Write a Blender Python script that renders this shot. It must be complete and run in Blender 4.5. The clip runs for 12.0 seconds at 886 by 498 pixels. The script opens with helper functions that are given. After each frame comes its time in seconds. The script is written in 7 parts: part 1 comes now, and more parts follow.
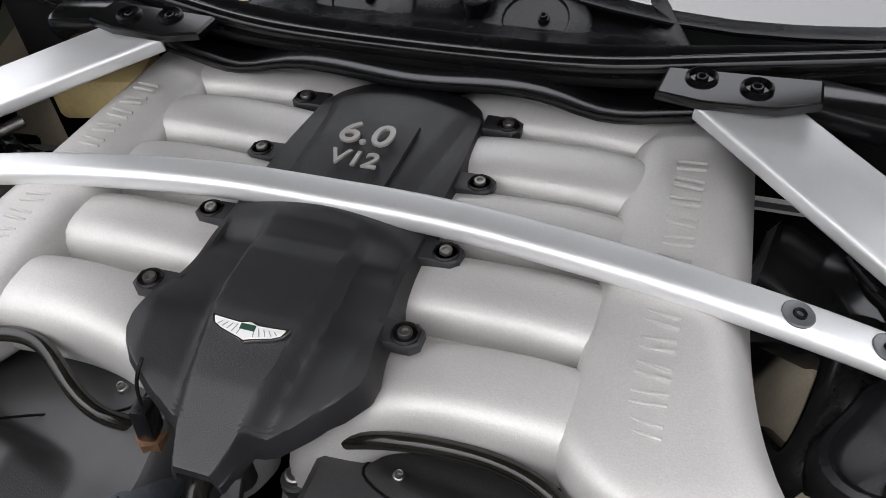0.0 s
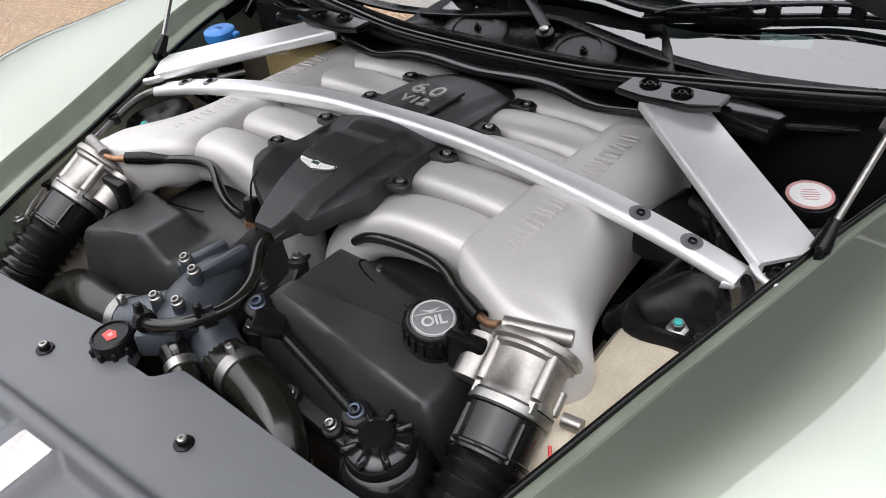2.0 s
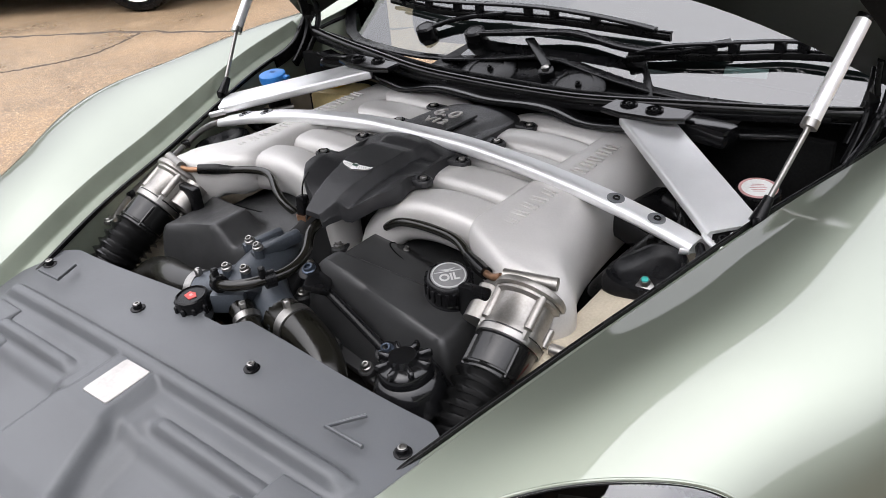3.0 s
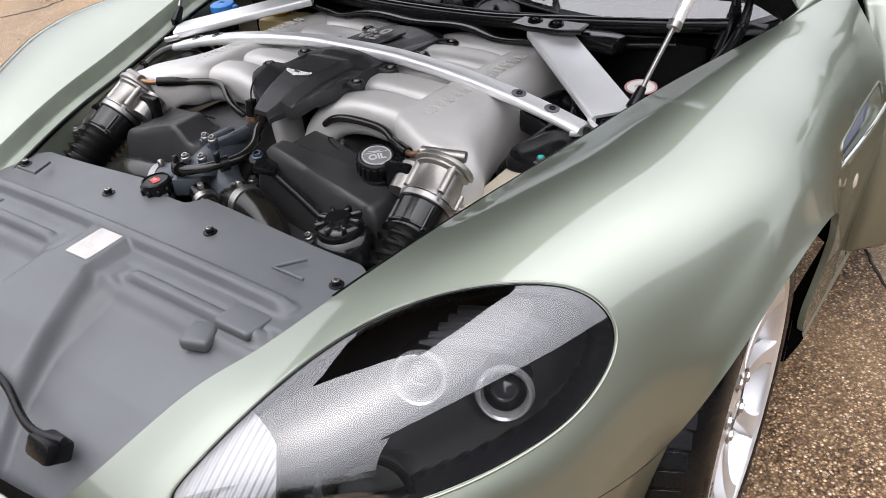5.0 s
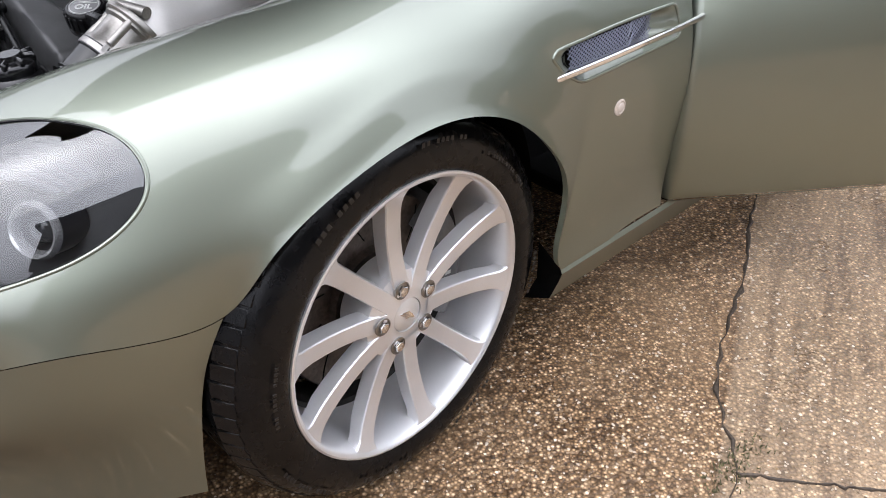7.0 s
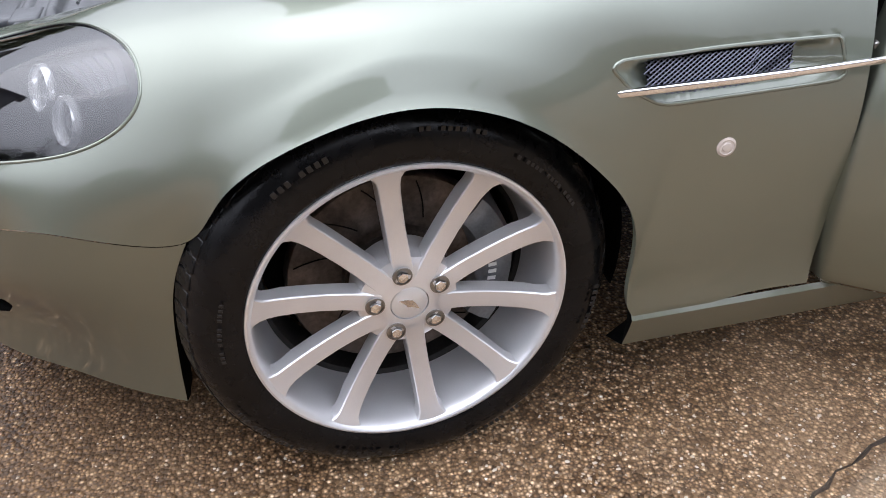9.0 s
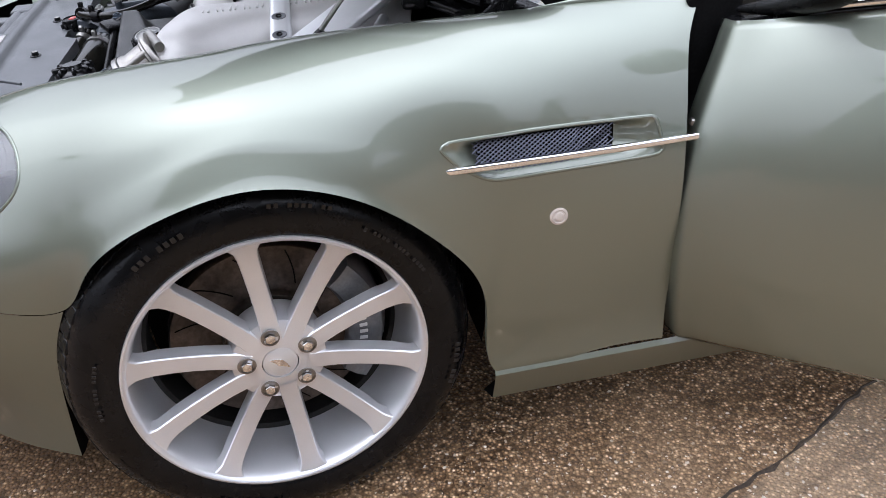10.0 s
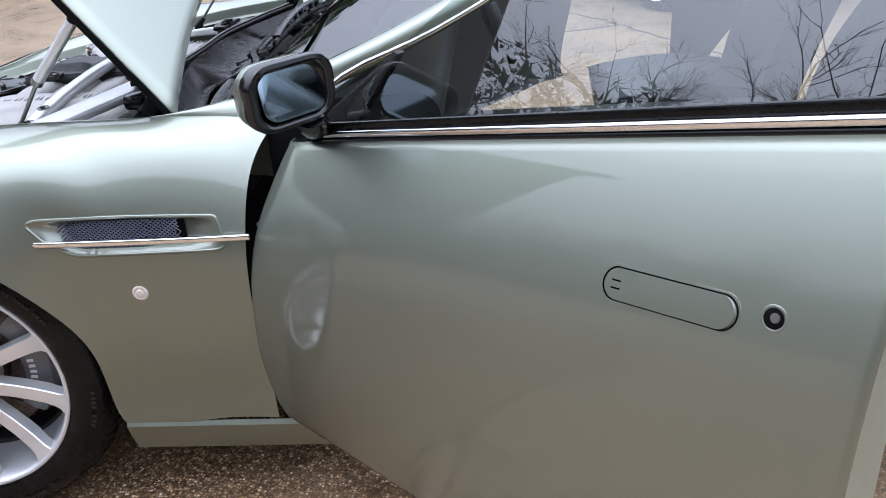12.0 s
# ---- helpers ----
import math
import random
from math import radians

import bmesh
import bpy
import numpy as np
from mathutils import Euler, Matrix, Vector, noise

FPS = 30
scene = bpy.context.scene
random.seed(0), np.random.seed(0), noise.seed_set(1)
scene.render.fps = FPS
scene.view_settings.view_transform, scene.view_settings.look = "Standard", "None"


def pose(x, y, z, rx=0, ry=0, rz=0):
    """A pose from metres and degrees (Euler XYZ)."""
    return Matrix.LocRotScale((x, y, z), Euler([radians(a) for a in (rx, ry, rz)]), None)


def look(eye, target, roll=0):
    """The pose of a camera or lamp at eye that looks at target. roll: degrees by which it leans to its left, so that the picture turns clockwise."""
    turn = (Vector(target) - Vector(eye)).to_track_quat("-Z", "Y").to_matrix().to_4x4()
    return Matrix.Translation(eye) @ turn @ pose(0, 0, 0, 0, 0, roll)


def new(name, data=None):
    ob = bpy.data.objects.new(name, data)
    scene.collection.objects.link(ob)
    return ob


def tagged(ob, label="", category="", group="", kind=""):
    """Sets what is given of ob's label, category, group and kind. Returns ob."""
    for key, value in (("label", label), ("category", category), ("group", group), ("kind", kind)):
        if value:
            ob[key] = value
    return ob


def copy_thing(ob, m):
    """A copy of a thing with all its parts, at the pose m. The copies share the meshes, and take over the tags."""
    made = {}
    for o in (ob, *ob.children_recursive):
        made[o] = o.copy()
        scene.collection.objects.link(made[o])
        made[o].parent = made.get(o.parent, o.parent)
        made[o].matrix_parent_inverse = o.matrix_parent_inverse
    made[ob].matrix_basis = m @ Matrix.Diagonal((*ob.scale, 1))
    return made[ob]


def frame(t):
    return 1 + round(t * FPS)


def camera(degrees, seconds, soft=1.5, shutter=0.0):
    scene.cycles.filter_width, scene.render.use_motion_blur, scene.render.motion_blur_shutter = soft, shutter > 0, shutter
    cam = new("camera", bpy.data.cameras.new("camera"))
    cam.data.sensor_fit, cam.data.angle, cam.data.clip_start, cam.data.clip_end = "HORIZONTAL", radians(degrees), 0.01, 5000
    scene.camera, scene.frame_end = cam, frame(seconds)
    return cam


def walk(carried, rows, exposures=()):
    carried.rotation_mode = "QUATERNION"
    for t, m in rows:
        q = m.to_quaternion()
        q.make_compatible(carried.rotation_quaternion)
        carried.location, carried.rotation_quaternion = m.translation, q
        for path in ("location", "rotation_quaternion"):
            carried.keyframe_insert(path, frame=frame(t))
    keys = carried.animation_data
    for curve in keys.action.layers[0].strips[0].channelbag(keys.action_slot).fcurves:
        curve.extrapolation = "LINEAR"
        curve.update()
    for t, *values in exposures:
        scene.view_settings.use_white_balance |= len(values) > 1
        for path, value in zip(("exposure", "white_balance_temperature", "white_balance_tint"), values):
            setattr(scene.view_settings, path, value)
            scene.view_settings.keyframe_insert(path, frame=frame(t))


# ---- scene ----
cam = camera(56.2, 12.0, 0.8)
PATH = [
    (0, (0.306, -0.392, 1.281), (-0.235, 0.933, -0.115), -5.4),
    (0.5, (0.343, -0.489, 1.304), (-0.406, 0.882, 0.055), -6.5),
    (1, (0.428, -0.571, 1.321), (-0.425, 0.787, 0.125), -6.5),
    (1.5, (0.59, -0.619, 1.319), (-0.403, 0.659, 0.144), -6.5),
    (2, (0.756, -0.701, 1.333), (-0.301, 0.546, 0.182), -5.0),
    (2.5, (0.869, -0.837, 1.355), (-0.265, 0.439, 0.313), -6.0),
    (2.7, (0.912, -0.876, 1.354), (-0.241, 0.404, 0.338), -6.0),
    (4.5, (0.991, -0.996, 1.338), (-0.145, 0.344, 0.383), -5.1),
    (5, (1.141, -1.092, 1.335), (0.087, 0.232, 0.27), -4.8),
    (5.5, (1.302, -1.137, 1.31), (0.248, 0.137, 0.186), -5.5),
    (6, (1.462, -1.111, 1.278), (0.387, 0.128, 0.135), -5.9),
    (6.5, (1.578, -0.939, 1.22), (0.494, 0.28, 0.063), -5.3),
    (6.7, (1.62, -0.818, 1.201), (0.5, 0.372, 0.047), -3.7),
    (8.3, (1.796, -0.194, 1.108), (0.197, 0.221, -0.02), -0.9),
    (8.5, (1.791, -0.179, 1.099), (0.189, 0.197, -0.038), -1.4),
    (9, (1.856, -0.143, 1.123), (0.246, 0.181, -0.018), -2.3),
    (9.5, (1.941, -0.081, 1.16), (0.333, 0.234, 0.013), -3.4),
    (10, (1.99, 0.074, 1.198), (0.313, 0.391, 0.156), -3.5),
    (10.5, (2.02, 0.285, 1.234), (0.234, 0.469, 0.352), -5.8),
    (11, (2.162, 0.578, 1.23), (0.355, 0.581, 0.371), -6.6),
    (11.5, (2.223, 0.844, 1.23), (0.419, 0.743, 0.372), -5.3),
    (12, (2.221, 1.134, 1.242), (0.418, 0.99, 0.387), -4.0),
]
walk(cam, [(t, look(eye, target, roll)) for t, eye, target, roll in PATH],
     [(0, .37, 6650, 11), (4.5, .44, 6630, 13), (5.5, .33, 6500, 13), (6.7, .42, 6350, 13), (8.3, .30, 6220, 14), (10, .24, 6020, 14), (10.5, .10, 5880, 14), (11, .12, 5810, 13), (12, .33, 5740, 13)])

# ---- light: an overcast day ----
SUN_EL, SUN_ROT = radians(68), radians(200)
world = bpy.data.worlds.new("overcast_sky")
scene.world = world
world.use_nodes = True
wn = world.node_tree.nodes
wl = world.node_tree.links
sky = wn.new("ShaderNodeTexSky")
sky.sky_type = "NISHITA"
sky.sun_disc = False
sky.sun_elevation, sky.sun_rotation = SUN_EL, SUN_ROT
sky.air_density, sky.dust_density, sky.ozone_density = 1.0, 6.0, 1.0
grey = wn.new("ShaderNodeHueSaturation")
grey.inputs["Saturation"].default_value = 0.12
wl.new(sky.outputs[0], grey.inputs["Color"])
cloud = wn.new("ShaderNodeMix")
cloud.data_type = "RGBA"
cloud.inputs["Factor"].default_value = 0.8
rgba = [i for i in cloud.inputs if i.type == "RGBA"]
wl.new(grey.outputs[0], rgba[0])
rgba[1].default_value = (15.0, 15.5, 16.8, 1)
# an overcast dome: brighter overhead than at the horizon
way = wn.new("ShaderNodeTexCoord")
split = wn.new("ShaderNodeSeparateXYZ")
wl.new(way.outputs["Generated"], split.inputs[0])
dome = wn.new("ShaderNodeMapRange")
dome.inputs["From Min"].default_value, dome.inputs["From Max"].default_value = 0.0, 1.0
dome.inputs["To Min"].default_value, dome.inputs["To Max"].default_value = 0.26, 1.42
wl.new(split.outputs["Z"], dome.inputs["Value"])
lit = wn.new("ShaderNodeVectorMath")
lit.operation = "SCALE"
wl.new([o for o in cloud.outputs if o.type == "RGBA"][0], lit.inputs[0])
wl.new(dome.outputs[0], lit.inputs["Scale"])
wl.new(lit.outputs[0], wn["Background"].inputs[0])
wn["Background"].inputs[1].default_value = 0.15
sun_data = bpy.data.lights.new("sun", "SUN")
sun_data.energy, sun_data.angle, sun_data.color = 0.6, radians(80), (1.0, 0.97, 0.93)
sun = new("sun", sun_data)
sun.rotation_euler = (radians(22), 0, radians(-20))


# ---- materials ----
def mat(name, color, rough=0.5, metal=0.0, coat=0.0, grain=0.0, grain_scale=200.0, stain=0.0, stain_scale=8.0,
        bump=0.0, bump_scale=300.0, spec=0.5, rough_var=0.0):
    """A surface with colour varied at two scales, roughness wear and a fine relief."""
    m = bpy.data.materials.new(name)
    m.use_nodes = True
    n, l = m.node_tree.nodes, m.node_tree.links
    b = n["Principled BSDF"]
    b.inputs["Roughness"].default_value = rough
    b.inputs["Metallic"].default_value = metal
    b.inputs["Specular IOR Level"].default_value = spec
    b.inputs["Coat Weight"].default_value = coat
    b.inputs["Coat Roughness"].default_value = 0.02
    tc = n.new("ShaderNodeTexCoord")

    def noise_tex(scale, detail=4.0):
        t = n.new("ShaderNodeTexNoise")
        t.inputs["Scale"].default_value, t.inputs["Detail"].default_value = scale, detail
        l.new(tc.outputs["Object"], t.inputs["Vector"])
        return t

    def mixed(a, fac_socket, lo, hi):
        r = n.new("ShaderNodeMapRange")
        r.inputs["From Min"].default_value, r.inputs["From Max"].default_value = 0.3, 0.7
        r.inputs["To Min"].default_value, r.inputs["To Max"].default_value = lo, hi
        l.new(fac_socket, r.inputs["Value"])
        v = n.new("ShaderNodeVectorMath")
        v.operation = "SCALE"
        if isinstance(a, tuple):
            v.inputs[0].default_value = a
        else:
            l.new(a, v.inputs[0])
        l.new(r.outputs[0], v.inputs["Scale"])
        return v.outputs[0]

    col = tuple(color)
    if grain:
        col = mixed(col, noise_tex(grain_scale).outputs["Fac"], 1 - grain, 1 + grain)
    if stain:
        col = mixed(col, noise_tex(stain_scale).outputs["Fac"], 1 - stain, 1 + stain)
    if isinstance(col, tuple):
        b.inputs["Base Color"].default_value = (*col, 1)
    else:
        l.new(col, b.inputs["Base Color"])
    if rough_var:
        r = n.new("ShaderNodeMapRange")
        r.inputs["From Min"].default_value, r.inputs["From Max"].default_value = 0.3, 0.7
        r.inputs["To Min"].default_value, r.inputs["To Max"].default_value = max(0.02, rough - rough_var), rough + rough_var
        l.new(noise_tex(stain_scale * 2.3).outputs["Fac"], r.inputs["Value"])
        l.new(r.outputs[0], b.inputs["Roughness"])
    if bump:
        bp = n.new("ShaderNodeBump")
        bp.inputs["Strength"].default_value, bp.inputs["Distance"].default_value = bump, 0.001
        l.new(noise_tex(bump_scale, 3.0).outputs["Fac"], bp.inputs["Height"])
        l.new(bp.outputs[0], b.inputs["Normal"])
    return m


def clear_glass(name, tint=(1, 1, 1), ior=1.5, gloss=0.0):
    """Thin glass: clear straight through, with a mirror gloss by Fresnel."""
    m = bpy.data.materials.new(name)
    m.use_nodes = True
    n, l = m.node_tree.nodes, m.node_tree.links
    n.remove(n["Principled BSDF"])
    tr, gl, mx, fr = (n.new("ShaderNode" + k) for k in ("BsdfTransparent", "BsdfGlossy", "MixShader", "Fresnel"))
    tr.inputs[0].default_value = (*tint, 1)
    gl.inputs["Roughness"].default_value = gloss
    fr.inputs["IOR"].default_value = ior
    l.new(fr.outputs[0], mx.inputs[0])
    l.new(tr.outputs[0], mx.inputs[1])
    l.new(gl.outputs[0], mx.inputs[2])
    l.new(mx.outputs[0], n["Material Output"].inputs[0])
    return m


PAINT = mat("sage_metallic_paint", (0.240, 0.264, 0.216), 0.38, 0.92, grain=0.07, grain_scale=1500, stain=0.03, stain_scale=2.5)


def lacquer(m, rough, ior, dull):
    """Metal flake under clear lacquer: a soft lobe without long tails, and a sharp gloss by Fresnel."""
    n, l = m.node_tree.nodes, m.node_tree.links
    tone = n["Principled BSDF"].inputs["Base Color"].links[0].from_socket
    flake, clear, body = n.new("ShaderNodeBsdfGlossy"), n.new("ShaderNodeBsdfGlossy"), n.new("ShaderNodeBsdfDiffuse")
    flake.distribution = "BECKMANN"
    flake.inputs["Roughness"].default_value = rough
    clear.inputs["Roughness"].default_value = 0.03
    l.new(tone, flake.inputs["Color"])
    l.new(tone, body.inputs["Color"])
    base, top, fr = n.new("ShaderNodeMixShader"), n.new("ShaderNodeMixShader"), n.new("ShaderNodeFresnel")
    base.inputs[0].default_value = dull
    fr.inputs["IOR"].default_value = ior
    l.new(flake.outputs[0], base.inputs[1])
    l.new(body.outputs[0], base.inputs[2])
    l.new(fr.outputs[0], top.inputs[0])
    l.new(base.outputs[0], top.inputs[1])
    l.new(clear.outputs[0], top.inputs[2])
    l.new(top.outputs[0], n["Material Output"].inputs[0])


lacquer(PAINT, 0.53, 1.72, 0.21)
PAINT_IN = mat("sage_paint_inner", (0.25, 0.28, 0.22), 0.4, 0.3, 0.3, grain=0.08, grain_scale=600, stain=0.12, stain_scale=12)
CAST = mat("cast_aluminium_paint", (0.53, 0.515, 0.495), 0.46, 0.35, grain=0.05, grain_scale=500, stain=0.06, stain_scale=9, bump=0.25, bump_scale=700, rough_var=0.06)
SATIN = mat("satin_aluminium", (0.78, 0.78, 0.78), 0.40, 0.6, grain=0.03, grain_scale=900, stain=0.04, stain_scale=14, rough_var=0.05)
MACHINED = mat("machined_alloy", (0.31, 0.295, 0.275), 0.38, 0.85, grain=0.10, grain_scale=300, stain=0.10, stain_scale=40, bump=0.12, bump_scale=700, rough_var=0.06)
CHROME = mat("polished_chrome", (0.82, 0.82, 0.83), 0.08, 1.0)
STEEL = mat("zinc_steel", (0.32, 0.31, 0.295), 0.38, 1.0, grain=0.1, stain=0.15, stain_scale=40)
BRASS = mat("copper_fitting", (0.26, 0.145, 0.085), 0.45, 0.8, grain=0.2, stain=0.2, stain_scale=40)
BLACK = mat("black_plastic", (0.005, 0.005, 0.0055), 0.24, grain=0.12, grain_scale=700, stain=0.2, stain_scale=10, bump=0.2, bump_scale=1200, rough_var=0.08, spec=0.20)
COVER = mat("engine_cover_plastic", (0.017, 0.017, 0.0185), 0.42, grain=0.12, grain_scale=800, stain=0.15, stain_scale=9, bump=0.4, bump_scale=1500, rough_var=0.06, spec=0.5)
CAM_BLACK = mat("cam_cover_paint", (0.024, 0.0242, 0.0245), 0.42, grain=0.15, grain_scale=500, stain=0.25, stain_scale=12, bump=0.35, bump_scale=900, rough_var=0.08, spec=0.5)
RUBBER = mat("black_rubber", (0.005, 0.005, 0.005), 0.20, grain=0.2, stain=0.3, stain_scale=14, rough_var=0.12, spec=0.18)
GLOSS = mat("gloss_black_plastic", (0.006, 0.006, 0.0065), 0.16, grain=0.1, stain=0.2, stain_scale=20)
HOSE = mat("hose_rubber", (0.009, 0.0085, 0.0065), 0.19, grain=0.2, stain=0.35, stain_scale=25, rough_var=0.07, spec=0.45)
HOUSING = mat("blue_grey_casting", (0.050, 0.058, 0.069), 0.40, 0.3, grain=0.15, grain_scale=300, stain=0.25, stain_scale=18, bump=0.3, bump_scale=500)
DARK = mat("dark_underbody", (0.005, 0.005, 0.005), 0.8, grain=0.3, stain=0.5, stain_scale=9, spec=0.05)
PANEL = mat("grey_undertray_plastic", (0.085, 0.089, 0.094), 0.38, grain=0.06, grain_scale=600, stain=0.10, stain_scale=6, bump=0.3, bump_scale=1400, rough_var=0.06)
BEIGE = mat("beige_cast_tower", (0.50, 0.44, 0.34), 0.55, 0.1, grain=0.08, grain_scale=300, stain=0.14, stain_scale=14, bump=0.2)
TYRE = mat("tyre_rubber", (0.005, 0.005, 0.0055), 0.26, grain=0.2, grain_scale=300, stain=0.35, stain_scale=15, rough_var=0.10, bump=0.2, spec=0.22)
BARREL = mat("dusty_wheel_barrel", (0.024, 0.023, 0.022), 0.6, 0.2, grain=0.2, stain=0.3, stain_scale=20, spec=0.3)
RIM = mat("silver_wheel_paint", (0.76, 0.76, 0.77), 0.34, 0.62, 0.5, grain=0.04, grain_scale=900, stain=0.05, stain_scale=10)
DISC = mat("brake_disc_iron", (0.10, 0.082, 0.07), 0.45, 0.9, grain=0.25, grain_scale=120, stain=0.35, stain_scale=22)
LIGHT_CALIPER = mat("silver_caliper_paint", (0.17, 0.174, 0.178), 0.35, 0.3, grain=0.1, stain=0.2, stain_scale=25)
CALIPER = mat("grey_caliper_paint", (0.12, 0.125, 0.13), 0.35, 0.2, grain=0.1, stain=0.2, stain_scale=25)
WHITE = mat("white_print", (0.72, 0.72, 0.70), 0.5, grain=0.05, stain=0.06)
CAP_PRINT = mat("worn_grey_print", (0.44, 0.44, 0.43), 0.5, grain=0.08, stain=0.12, stain_scale=60)
LABEL_SILVER = mat("silver_label", (0.44, 0.42, 0.40), 0.45, 0.4, grain=0.06, stain=0.12, stain_scale=30)
BLUE = mat("blue_cap_plastic", (0.03, 0.22, 0.62), 0.38, grain=0.06, stain=0.1, stain_scale=30)
YELLOWED = mat("yellowed_reservoir", (0.58, 0.46, 0.22), 0.4, grain=0.06, stain=0.15, stain_scale=20)
AMBER = mat("amber_cap", (0.55, 0.30, 0.02), 0.4, grain=0.08, stain=0.1)
PINK = mat("faded_red_label", (0.52, 0.27, 0.26), 0.5, grain=0.08, stain=0.12, stain_scale=40)
RED = mat("red_mark", (0.55, 0.06, 0.05), 0.45, grain=0.1, stain=0.15)
TEAL = mat("teal_nut_paint", (0.03, 0.30, 0.27), 0.4, grain=0.1, stain=0.15)
LENS = clear_glass("lamp_lens", (0.96, 0.97, 0.97), 2.3)
PROJ_GLASS = mat("projector_glass", (.03, .032, .036), .03, spec=1.0, stain=.1)
LAMP_RING = mat("satin_chrome_ring", (.90, .90, .91), .24, .85, stain=.05, stain_scale=40)
BOWL_GREY = mat("bowl_grey", (.085, .088, .098), .35, grain=.1, stain=.1)
SHINY_RUBBER = mat("shiny_moulded_rubber", (.006, .006, .006), .17, grain=.15, stain=.25, stain_scale=18, rough_var=.06, spec=.45)
GLASS = clear_glass("tinted_glass", (0.74, 0.82, 0.80), 3.0)
SCREEN = clear_glass("windscreen_glass", (0.34, 0.42, 0.41), 2.15)
LAMP_IN = mat("lamp_bowl_black", (0.006, 0.006, 0.008), 0.28, grain=0.1, stain=0.2, stain_scale=20, spec=0.3)
REFLECTOR = mat("indicator_reflector", (0.90, 0.90, 0.90), 0.36, 0.35, stain=0.06, stain_scale=40)
rn, rl = REFLECTOR.node_tree.nodes, REFLECTOR.node_tree.links
flute = rn.new("ShaderNodeTexWave")
flute.inputs["Scale"].default_value = 36.0
flute.inputs["Distortion"].default_value = 0.5
turned = rn.new("ShaderNodeVectorMath")
turned.operation = "DOT_PRODUCT"
turned.inputs[1].default_value = (0.92, 0.235, -0.31)
flute_bump = rn.new("ShaderNodeBump")
flute_bump.inputs["Strength"].default_value, flute_bump.inputs["Distance"].default_value = 1.0, 0.004
rl.new(rn.new("ShaderNodeTexCoord").outputs["Object"], turned.inputs[0])
lined = rn.new("ShaderNodeCombineXYZ")
rl.new(turned.outputs["Value"], lined.inputs["X"])
rl.new(lined.outputs[0], flute.inputs["Vector"])
rl.new(flute.outputs["Fac"], flute_bump.inputs["Height"])
rl.new(flute_bump.outputs[0], rn["Principled BSDF"].inputs["Normal"])
MIRROR = mat("mirror_glass", (0.22, 0.27, 0.31), 0.12, 1.0, stain=.06, stain_scale=20)
LEATHER = mat("dark_leather", (0.010, 0.0125, 0.0125), 0.5, grain=0.15, stain=0.2, bump=0.4, bump_scale=500)
CREAM = mat("cream_trim", (0.55, 0.50, 0.40), 0.6, grain=0.06, stain=0.1)
SILVER_CAR = mat("silver_car_paint", (0.50, 0.51, 0.52), 0.35, 0.6, 1.0, grain=0.05, grain_scale=900, stain=0.03)
GOLD = mat("gold_wheel_paint", (0.42, 0.28, 0.10), 0.35, 0.7, grain=0.08, stain=0.1)
BARK = mat("wet_bark", (0.045, 0.036, 0.028), 0.8, grain=0.3, grain_scale=30, stain=0.3, stain_scale=3)
MOSS = mat("joint_moss", (0.11, 0.105, 0.05), 0.9, grain=0.4, grain_scale=120, stain=0.3, stain_scale=30)
JOINT = mat("joint_dirt", (0.055, 0.040, 0.028), 0.7, grain=0.4, grain_scale=150, stain=0.3, stain_scale=12, bump=0.6, bump_scale=200)


